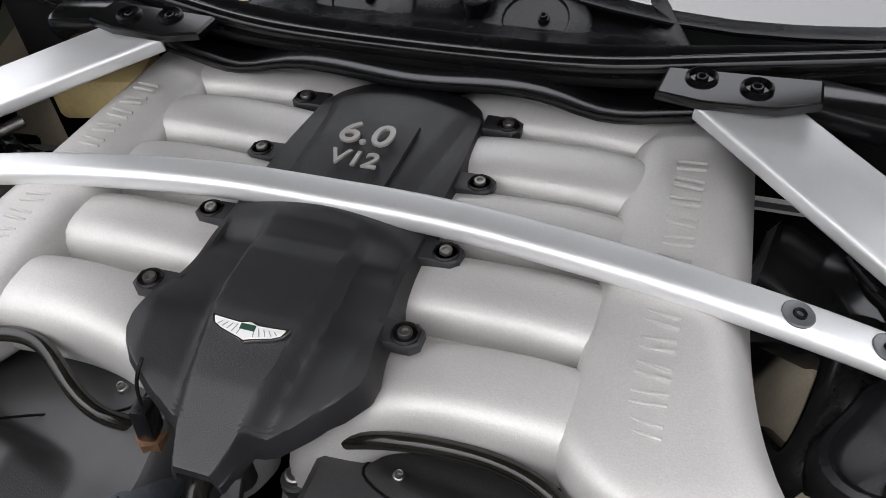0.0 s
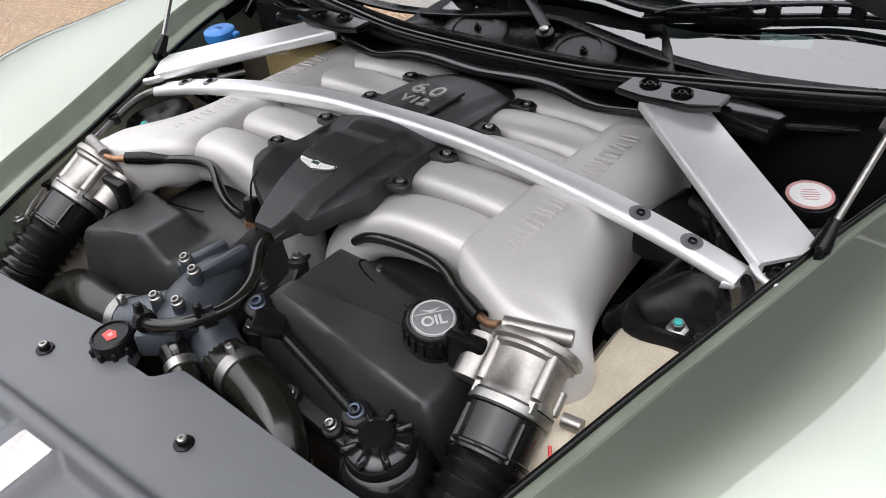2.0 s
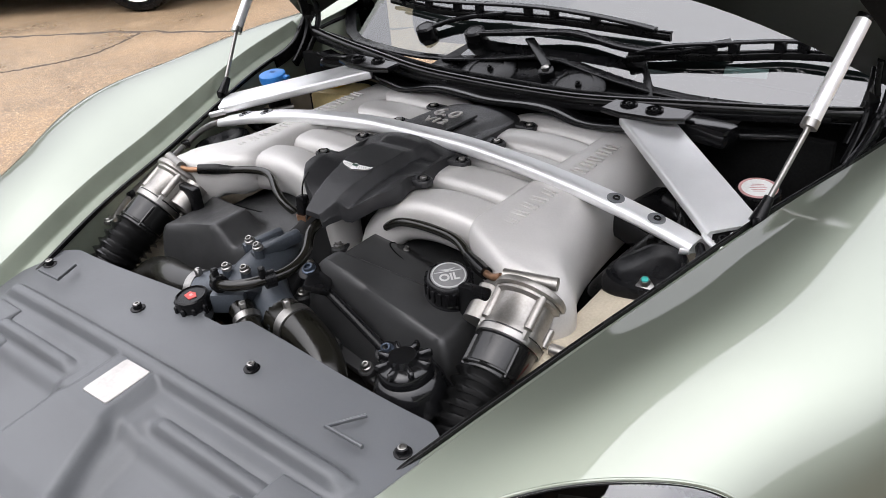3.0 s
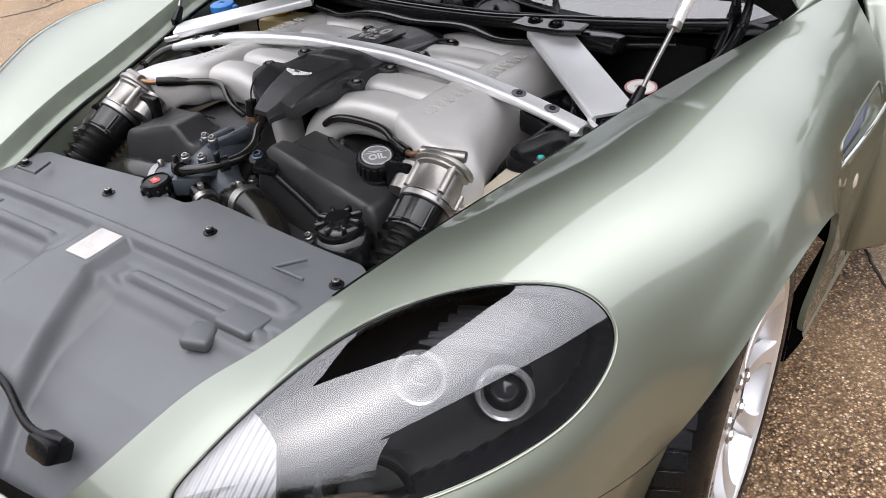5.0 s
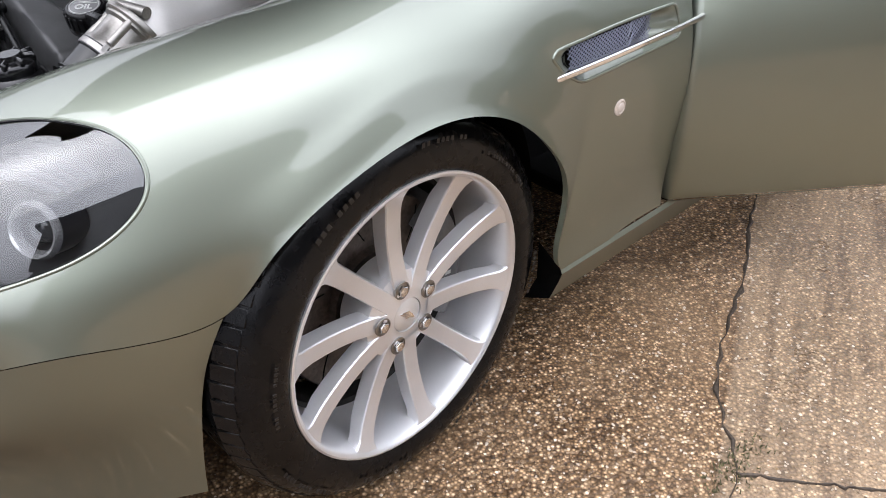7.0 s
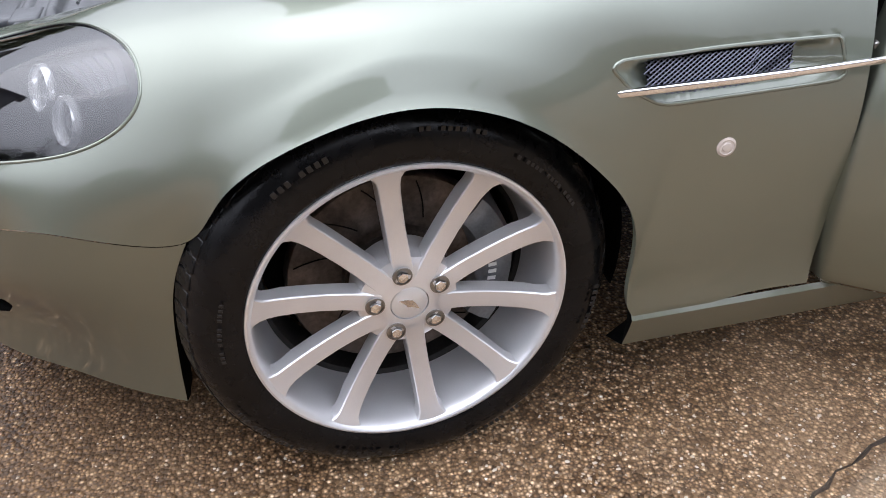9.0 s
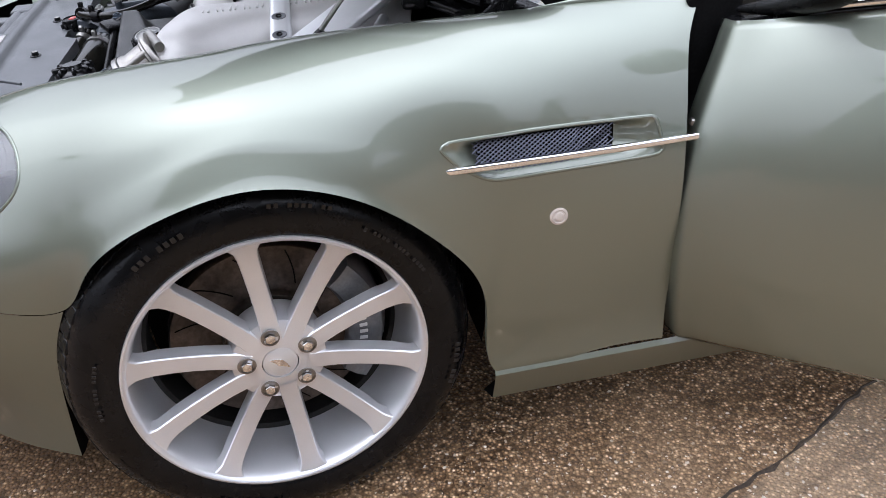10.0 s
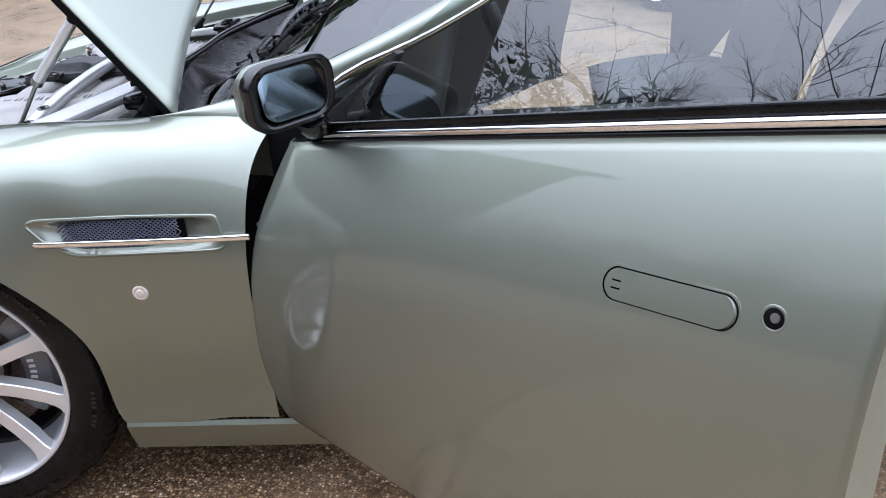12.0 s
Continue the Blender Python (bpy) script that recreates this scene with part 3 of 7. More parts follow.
build_ground()
build_stones()
build_joint("ground_joint", [(.62, 1.72), (.868, 1.168), (1.03, .83), (1.177, .52), (1.293, .387), (1.342, .239), (1.401, .092), (1.60, -.35), (1.9, -1.0)], 0.015, "dirt-filled joint between two concrete slabs", 1)
build_joint("ground_joint", [(1.293, .387), (1.37, .44), (1.446, .50), (1.75, .70), (2.3, 1.1)], 0.009, "thin crack branching over the concrete", 2)
build_joint("ground_joint", [(-9.0, -.4), (-5.131, 1.596), (-4.276, 2.06), (-3.601, 2.35), (-1.5, 3.4)], 0.05, "long joint across the concrete drive", 3)
build_joint("ground_joint", [(-4.6, .75), (-4.278, 1.172), (-4.1, 1.6), (-4.25, 2.05)], 0.03, "crack across the concrete drive", 4)
build_moss()


# ---- the car: body ----
car = thing("sports_car", "sage-green metallic sports car, bonnet raised and door open", "car")

FENDER = [
    [(.25, -.840, .515), (.30, -.846, .507), (.35, -.846, .498), (.40, -.842, .489), (.45, -.830, .480), (.489, -.812, .470)],
    [(.305, -.808, .565), (.350, -.826, .553), (.405, -.836, .535), (.45, -.832, .515), (.49, -.818, .495), (.525, -.795, .470)],
    [(.372, -.680, .642), (.420, -.715, .633), (.475, -.755, .600), (.515, -.770, .558), (.55, -.766, .515), (.575, -.755, .472)],
    [(.410, -.600, .668), (.468, -.628, .660), (.545, -.672, .625), (.60, -.694, .575), (.635, -.698, .525), (.655, -.680, .480)],
    [(.448, -.480, .695), (.520, -.500, .688), (.615, -.535, .665), (.70, -.568, .605), (.737, -.583, .550), (.75, -.575, .497)],
    [(.490, -.350, .724), (.570, -.362, .725), (.680, -.388, .708), (.768, -.422, .645), (.81, -.450, .575), (.825, -.465, .512)],
    [(.530, -.220, .746), (.620, -.230, .750), (.730, -.250, .733), (.815, -.280, .680), (.86, -.300, .590), (.868, -.298, .500)],
    [(.555, -.130, .758), (.650, -.140, .765), (.760, -.160, .754), (.845, -.190, .714), (.89, -.220, .645), (.905, -.236, .582)],
    [(.585, -.030, .773), (.680, -.040, .780), (.790, -.060, .772), (.870, -.080, .747), (.912, -.100, .710), (.932, -.114, .661)],
    [(.612, .060, .788), (.700, .050, .794), (.800, .040, .786), (.880, .020, .762), (.917, .004, .736), (.943, .003, .689)],
    [(.650, .180, .808), (.730, .175, .810), (.820, .170, .794), (.885, .165, .758), (.919, .156, .707), (.939, .154, .648)],
    [(.688, .300, .822), (.757, .300, .820), (.832, .300, .802), (.887, .295, .750), (.912, .288, .640), (.924, .274, .545)],
    [(.720, .420, .832), (.785, .410, .823), (.852, .400, .787), (.898, .388, .700), (.908, .368, .545), (.905, .346, .405)],
    [(.745, .520, .838), (.810, .500, .817), (.871, .475, .757), (.905, .440, .630), (.902, .394, .430), (.882, .361, .250)],
    [(.765, .630, .838), (.820, .610, .807), (.873, .590, .737), (.908, .570, .600), (.904, .550, .420), (.882, .530, .250)],
    [(.785, .735, .832), (.825, .705, .792), (.876, .684, .716), (.910, .674, .580), (.902, .674, .420), (.882, .678, .252)],
]
for i in range(3, 15):
    ease = min(1, (i - 2) / 3, (15 - i) / 3)
    for r, dz in ((0, -.003), (1, .010), (2, .004)):
        x, y, z = FENDER[i][r]
        FENDER[i][r] = (x, y, z + dz * ease)
FG = loft(FENDER, 300, 120, 4)
# fuller crown beside the bonnet shut line
crown = np.interp(np.arange(120), [0, 10, 20, 30, 40, 50, 60, 70, 82, 119], [.005, .0095, .014, .0185, .0220, .024, .020, .011, 0, 0])
crown = np.convolve(np.pad(crown, 6, mode="edge"), np.ones(13) / 13, "valid")
along = np.interp(FG[:, 0, 1], [-.72, -.45, -.20, .06, .30, .45], [0, .30, 1, 1, .35, 0])
along = np.convolve(np.pad(along, 10, mode="edge"), np.ones(21) / 21, "valid")
FG[:, :, 2] += along[:, None] * crown[None]
# shoulder swell over the wheel and tucked nose, in millimetres along the normal (nose to door, bonnet edge to arch)
SWELL = [
    [0.0, 0.7, -2.1, -1.3, 0.4, 0.5], [-0.1, 4.0, 1.0, -4.2, 1.1, 0.4], [0.4, 3.6, 7.7, -3.2, -0.1, -0.2], [0.8, 1.1, 4.7, -1.7, -1.6, -1.2],
    [1.2, 2.5, 5.7, 1.4, -3.8, -2.5], [1.0, 2.6, 4.7, 6.1, -1.4, -3.1], [0.1, 0.8, 1.7, 4.8, 3.1, -0.7], [-0.9, -1.5, -1.5, 1.6, 1.7, 1.8],
    [-1.5, -3.0, -1.6, -0.2, 0.5, 1.7], [-1.4, -2.3, -1.2, 0.3, 0.1, 0.4], [-0.8, -1.1, -0.5, 0.1, 0.0, 0.0],
]


def even(table, n):
    """A table of rows, splined at even steps to n rows."""
    k = len(table)
    return spline(np.concatenate([np.arange(k)[:, None] * 1e3, table], axis=1), n)[:, 1:]


swell = np.pad(np.array(SWELL), 1)
swell = even(even(swell, 300).T, 120).T * .001
normal = np.cross(np.gradient(FG, axis=0), np.gradient(FG, axis=1))
normal /= np.linalg.norm(normal, axis=2)[..., None]
FG = FG + normal * (swell * np.sign(normal[150, 40, 2]))[..., None]
# rolled lip round the arch, and the foot of the wing turned out to meet the sill
lip_run = np.linspace(1, 0, 9)[::-1] ** 2
over_arch = np.interp(FG[:, -1, 1], [-.30, -.22, .30, .345], [0, 1, 1, 0]) * (FG[:, -1, 2] > .33)
FG[:, -9:, 0] += .0020 * lip_run[None] * over_arch[:, None]
foot = np.clip((.335 - FG[:, :, 2]) / .085, 0, 1) ** 2 * (FG[:, :, 1] > .34)
FG[:, :, 0] += .008 * foot
LAMP_WAY = (0.65, -0.64, 0.68)
LAMP_EDGE = [(.452, -.775, .592), (.453, -.746, .612), (.474, -.659, .650), (.506, -.525, .682), (.571, -.427, .708), (.675, -.347, .721),
             (.755, -.313, .703), (.785, -.319, .682), (.800, -.388, .633), (.769, -.486, .604), (.679, -.620, .580), (.563, -.727, .568), (.474, -.780, .579)]
VENT_EDGE = [(.90, .288, .696), (.90, .30, .700), (.90, .45, .699), (.89, .620, .692), (.89, .628, .688), (.90, .640, .640), (.90, .628, .631), (.908, .50, .630), (.908, .372, .629), (.908, .350, .635), (.908, .312, .658), (.905, .284, .690)]


def closed_curve(ctrl, n):
    P = spline(np.array(ctrl[-3:] + ctrl + ctrl[:3], float), n * 3)
    a = np.argmin(np.linalg.norm(P[:n] - ctrl[0], axis=1))
    d = np.linalg.norm(P - ctrl[0], axis=1)
    d[:a + n] = 9
    return P[a:np.argmin(d)]


def make_fender():
    """One front wing with its lamp, vent, arch lip and gutter. Built for the left, mirrored for the right."""
    lamp_edge = closed_curve(LAMP_EDGE, 120)
    outer, lens = cut_out(FG, lamp_edge, LAMP_WAY)
    return outer, lens, lamp_edge


def surface_split(geo, outline, way):
    """As cut_out, for a mesh that is no longer a grid: drops faces inside and draws the border onto the outline."""
    way = Vector(way).normalized()
    q = way.to_track_quat("Z", "Y").to_matrix()
    e1, e2 = np.array(q.col[0]), np.array(q.col[1])
    V = np.array(geo[0])
    F = np.array(geo[1])
    poly = np.c_[np.asarray(outline) @ e1, np.asarray(outline) @ e2]
    uv = np.c_[V @ e1, V @ e2]
    p = uv[F].mean(axis=1)
    c = np.zeros(len(p), bool)
    a, b = poly, np.roll(poly, -1, axis=0)
    for (x0, y0), (x1, y1) in zip(a, b):
        c ^= ((y0 > p[:, 1]) != (y1 > p[:, 1])) & (p[:, 0] < (x1 - x0) * (p[:, 1] - y0) / (y1 - y0 + 1e-12) + x0)
    both = np.intersect1d(F[c].ravel(), F[~c].ravel())
    for i in both:
        ab = b - a
        t = np.clip(((uv[i] - a) * ab).sum(axis=1) / (ab ** 2).sum(axis=1), 0, 1)
        w = a + ab * t[:, None]
        d = w[np.argmin(((w - uv[i]) ** 2).sum(axis=1))] - uv[i]
        V[i] += e1 * d[0] + e2 * d[1]

    def sub(f):
        ids = np.unique(f)
        back = -np.ones(len(V), int)
        back[ids] = np.arange(len(ids))
        return [tuple(v) for v in V[ids]], [tuple(int(k) for k in back[q4]) for q4 in f]

    return sub(F[~c]), sub(F[c])


def inward(geo, deep, way):
    """A bowl behind a surface: pushed back along -way, most in the middle."""
    V = np.array(geo[0])
    rim = rim_of(geo)
    w = np.array(Vector(way).normalized())
    d = np.min(np.linalg.norm(V[:, None] - rim[None], axis=2), axis=1)
    k = np.clip(d / 0.012, 0, 1) ** 0.5
    return [tuple(v) for v in V - w * (0.004 + deep * k[:, None])], geo[1]


def domed(geo, high, way):
    """A panel bulged along way like a soap film, its rim held."""
    V, F = np.array(geo[0]), np.array(geo[1])
    E = np.concatenate([F[:, [i, (i + 1) % F.shape[1]]] for i in range(F.shape[1])])
    E = np.concatenate([E, E[:, ::-1]])
    deg = np.bincount(E[:, 0], minlength=len(V))
    tree = {tuple(np.round(p, 6)) for p in rim_of(geo)}
    rim = np.array([tuple(np.round(p, 6)) in tree for p in V])
    f = np.zeros(len(V))
    for _ in range(2500):
        f = .4 * f + .6 * (np.bincount(E[:, 0], weights=f[E[:, 1]], minlength=len(V)) / np.maximum(deg, 1) + 1)
        f[rim] = 0
    return [tuple(v) for v in V + np.array(Vector(way).normalized()) * (high * f / f.max())[:, None]], geo[1]


def flip_if(geo, side):
    return geo if side > 0 else mirrored(geo)


outer, lens_geo, lamp_edge = make_fender()
vent_edge = []
for p, q in zip(VENT_EDGE, VENT_EDGE[1:] + VENT_EDGE[:1]):
    vent_edge += [tuple(Vector(p).lerp(Vector(q), t / 12)) for t in range(12)]
outer_vent, vent_face = surface_split(outer, vent_edge, (1, 0, 0))
R0 = FG[:, 0]
ARCH = FG[:, -1]


def build_wing(side):
    vented = side > 0
    w = part("front_wing", flip_if(outer_vent if vented else outer, side), PAINT, car, "smooth sage-green metallic front wing")
    # gutter along the bonnet opening: a small drop, a ledge and an inner wall
    drop = R0 + (-.006, 0, -.006)
    steps = [R0, drop, R0 + (-.010, 0, -.026), R0 + (-.016, 0, -.032), R0 + (-.036, 0, -.038), R0 + (-.042, 0, -.044), R0 + (-.048, .0, -.13)]
    G = np.stack(steps, axis=1)[60:]
    part("bonnet_gutter", flip_if(grid(G), side), PAINT_IN, w, "painted channel along the bonnet opening")
    seal = (R0 + (-.041, 0, -.038))[70::4]
    part("gutter_seal", flip_if(sweep([tuple(p) for p in seal], rounded(.007, .010, .003, 2)), side), RUBBER, w, "black rubber strip in the channel")
    lip = np.stack([ARCH, ARCH + (-.004, 0, 0), ARCH + (-.012, 0, 0.003)], axis=1)
    k0 = int(np.argmin(np.linalg.norm(ARCH - (.868, -.298, .500), axis=1)))
    k1 = int(np.argmin(np.linalg.norm(ARCH - (.882, .361, .25), axis=1)))
    part("arch_lip", flip_if(grid(lip[k0:k1]), side), PAINT_IN, w)
    return w


wing_left, wing_right = build_wing(1), build_wing(-1)


def build_vent():
    """Recessed side outlet with a dark mesh and a bright strip across it."""
    V = np.array(vent_face[0])
    rim = rim_of(vent_face)
    d = np.min(np.linalg.norm(V[:, None] - rim[None], axis=2), axis=1)
    t = np.clip(d / 0.020, 0, 1)
    depth = 0.028 * t * t * (3 - 2 * t)
    slope = np.clip((V[:, 1] - 0.30) / 0.05, 0.2, 1) * np.clip((0.64 - V[:, 1]) / 0.07, 0.05, 1)
    V[:, 0] -= depth * slope
    part("vent_recess", ([tuple(v) for v in V], vent_face[1]), PAINT, wing_left, "recessed painted scoop")
    # rolled edge round the opening
    E = np.array(vent_edge)
    E = sum(np.roll(E, k, axis=0) for k in range(-3, 4)) / 7
    X = np.array([V[np.argsort(((V[:, 1:] - e[1:]) ** 2).sum(axis=1))[:6], 0].max() for e in E])
    X = np.convolve(np.pad(X, 7, mode="wrap"), np.ones(15) / 15, "valid")
    loop = np.c_[X - .0012, E[:, 1:]]
    part("vent_edge", tube(np.concatenate([loop, loop[:2]]), .0030, 8), PAINT, wing_left, "rolled painted edge of the outlet")
    # mesh: wavy crossed wires, convex
    geos = []
    y0, y1, z0, z1 = .332, .560, .636, .691
    def mesh_x(y, z):
        return 0.893 - 0.05 * abs(z - .66) - 0.004 * (y > .5)
    nw = 26
    for k in range(-9, nw + 9):
        for sgn in (1, -1):
            pts = []
            for z in np.linspace(z0, z1, 7):
                y = y0 + (y1 - y0) * k / nw + sgn * (z - (z0 if sgn > 0 else z1)) * 1.25 + (0 if sgn > 0 else 0)
                if y0 <= y <= y1:
                    pts.append((mesh_x(y, z) + 0.0006 * sgn, y, z))
            if len(pts) > 1:
                geos.append(tube(pts, 0.0011, 4, caps=False))
    part("vent_mesh", join(*geos), mat("vent_mesh_metal", (0.13, 0.135, 0.17), 0.3, 0.8, grain=0.1, stain=0.1), wing_left, "dark diamond-wire mesh")
    back = np.array([[(mesh_x(y, z) - .012, y, z) for z in np.linspace(z0 - .004, z1 + .004, 5)] for y in np.linspace(y0 - .004, y1 + .004, 7)])
    part("vent_back", grid(back), DARK, wing_left)
    P = [(.906, .287, .655), (.912, .38, .657), (.915, .50, .658), (.914, .60, .658), (.911, .689, .658)]
    part("vent_strip", sweep(P, rounded(.009, .011, .003, 3), 24), CHROME, wing_left, "slim bright metal strip")


build_vent()


def build_repeater():
    m = axis_pose((.9045, .467, .552), (1, -.02, .05))
    rep = part("side_repeater", lathe([(.0200, -.01), (.0200, .001), (.0180, .0030), (.0155, .0022)], 28, m), CALIPER, wing_left, "round side repeater in a dark ring")
    part("repeater_lens", lathe([(.0155, .002), (.0150, .0050), (.0115, .0066), (.0105, .0058), (.0075, .0060), (.0065, .0072), (.003, .0078), (.0, .0078)], 32, m), mat("frosted_lens", (.60, .53, .47), .2, grain=.1, grain_scale=900, stain=.1, stain_scale=60), rep, "round frosted repeater lens")


build_repeater()


def build_headlamp(side):
    """Clear cover over a black bowl with two projectors and a fluted indicator."""
    cover = domed(lens_geo, .017, LAMP_WAY)
    off = np.array(cover[0]) - np.array(Vector(LAMP_WAY).normalized()) * 0.002
    body = part("headlamp", flip_if(inward(lens_geo, 0.085, LAMP_WAY), side), LAMP_IN, car, "black headlamp bowl under a clear cover")
    lens = part("lens", flip_if(([tuple(v) for v in off], lens_geo[1]), side), LENS, body, "clear polycarbonate cover")
    lens.visible_shadow = False
    seal = rim_of(lens_geo)
    seal = np.concatenate([seal, seal[:2]])
    part("lamp_seal", flip_if(tube(seal - np.array(Vector(LAMP_WAY).normalized()) * 0.0015, 0.0016, 6), side), RUBBER, body)
    mid = seal.mean(axis=0)
    out = seal + (seal - mid) / np.linalg.norm(seal - mid, axis=1)[:, None] * 0.0036
    part("lamp_edge", flip_if(tube(out - np.array(Vector(LAMP_WAY).normalized()) * 0.0012, 0.0024, 8), side), PAINT, body, "rolled painted edge of the lamp opening")
    face = Vector((0.50, -0.80, 0.32))
    for c, r in (((.700, -.437, .620), .038), ((.601, -.482, .634), .038)):
        m = axis_pose(c, face)
        proj = part("projector", flip_if(lathe([(r * .94, -.05), (r * .94, .006)], 48, m, caps=False), side), LAMP_IN, body, "black projector barrel")
        part("projector_ring", flip_if(lathe([(r * .93, .000), (r, .004), (r - .0015, .010), (r - .004, .0135), (r - .0075, .012), (r - .0095, .006), (r - .0105, -.004)], 48, m, caps=False), side), LAMP_RING, proj, "bright projector ring")
        part("projector_shroud", flip_if(lathe([(r - .0105, -.002), (r - .013, -.010), (r - .018, -.014)], 40, m, caps=False), side), LAMP_IN, proj)
        part("projector_lens", flip_if(lathe([(r - .017, -.014), (r * .50, -.004), (r * .30, .003), (0, .005)], 36, m), side), PROJ_GLASS, proj)
    # fluted indicator in the nose of the lamp
    w = np.array(Vector(LAMP_WAY).normalized())
    line = [(.493, -.657, .647), (.512, -.662, .643), (.528, -.668, .633), (.545, -.690, .610), (.566, -.725, .570)]
    L = np.array(lamp_edge)
    i0, i1 = (int(np.argmin(np.linalg.norm(L - p, axis=1))) for p in (line[0], line[-1]))
    nose = [np.roll(L, -i1, axis=0)[: (i0 - i1) % len(L) + 1], L[min(i0, i1):max(i0, i1) + 1]]
    nose = min(nose, key=lambda q: q[:, 1].mean())
    way_on = line if np.linalg.norm(nose[-1] - line[0]) < np.linalg.norm(nose[-1] - line[-1]) else line[::-1]
    seg = []
    for p, q in zip(way_on, way_on[1:]):
        seg += [tuple(Vector(p).lerp(Vector(q), t / 8)) for t in range(8)]
    _, cell = surface_split(lens_geo, [tuple(v) for v in nose] + seg, LAMP_WAY)
    P = np.array(cell[0]) - w * 0.014
    part("indicator", flip_if(([tuple(v) for v in P], cell[1]), side), REFLECTOR, body, "fluted silver indicator reflector", angle=80)
    part("indicator_bulb", flip_if(lathe([(.006, -.01), (.006, .004), (.004, .008), (0, .009)], 14, axis_pose((.545, -.715, .573), LAMP_WAY)), side), BLUE, body, "small blue-tinted bulb")
    wall = [tuple(np.array(p) - w * .004) for p in seg + [way_on[-1]]]
    part("indicator_wall", flip_if(grid(np.array([[p, tuple(np.array(p) - w * .05)] for p in wall])), side), LAMP_IN, body)
    # curved shelves behind the projectors and a round surround below them
    for k in range(5):
        s = k * .019
        P = [(.580 + .2 * s, -.452 + .9 * s, .655 + .25 * s), (.635 + .25 * s, -.425 + .8 * s, .662 + .2 * s), (.690 + .3 * s, -.395 + .55 * s, .650 + .2 * s)]
        part("bowl_shelf", flip_if(sweep(P, rounded(.013, .010, .003, 2), 14), side), BOWL_GREY, body, "dark grey stepped shelf")
    m = axis_pose((.628, -.628, .556), (.50, -.60, .62))
    part("bowl_surround", flip_if(lathe([(.056, -.03), (.056, .004), (.053, .007), (.049, .004), (.047, -.004), (.045, -.006), (.043, -.03)], 40, m), side), GLOSS, body, "round black fog-lamp surround")
    for k in range(5):
        t = k * .007
        part("bowl_louvre", flip_if(tube([(.556 + t * .3, -.640 - t, .575 - t * .9), (.585 + t * .3, -.664 - t * .6, .560 - t * .7)], .0018, 6), side), BOWL_GREY, body)
    return body


lamp_left, lamp_right = build_headlamp(1), build_headlamp(-1)

BUMPER = [
    [(0, -.905, .425), (0, -.925, .34), (0, -.92, .28), (0, -.89, .205)],
    [(.15, -.900, .428), (.15, -.918, .345), (.15, -.913, .28), (.14, -.885, .205)],
    [(.32, -.872, .440), (.33, -.890, .350), (.32, -.885, .28), (.31, -.860, .205)],
    [(.489, -.814, .466), (.497, -.835, .360), (.485, -.832, .28), (.465, -.805, .208)],
    [(.575, -.756, .469), (.586, -.778, .370), (.572, -.776, .285), (.55, -.750, .212)],
    [(.655, -.681, .477), (.668, -.702, .380), (.652, -.700, .29), (.63, -.675, .218)],
    [(.75, -.576, .494), (.757, -.590, .390), (.740, -.590, .305), (.718, -.565, .228)],
    [(.825, -.466, .509), (.822, -.475, .400), (.804, -.478, .305), (.786, -.462, .205)],
    [(.868, -.299, .497), (.851, -.338, .400), (.836, -.356, .28), (.827, -.364, .175)],
]
# the lower bumper tucks in under the lamps
for i, row in enumerate(BUMPER):
    ease = 1 if i < 7 else (.45 if i == 7 else 0)
    for j, tuck in ((1, .016), (2, .040), (3, .022)):
        v = (Vector((row[j][0], row[j][1] + .30, 0)) * (1, 1, 0)[0]).normalized() if row[j][0] else Vector((0, -1, 0))
        row[j] = tuple(Vector(row[j]) - v * tuck * ease - Vector((0, 0, .055 * ease if j == 3 else 0)))
BG = loft(BUMPER, 150, 60, 2)
seam = FG[:, -1][FG[:, -1, 1] < -.296]
for i in range(150):
    if BG[i, 0, 0] > .485:
        gap = seam[np.argmin(np.linalg.norm(seam - BG[i, 0], axis=1))] - (0, 0, .0014) - BG[i, 0]
        BG[i] += gap[None] * np.linspace(1, 0, 60)[:, None] ** 2


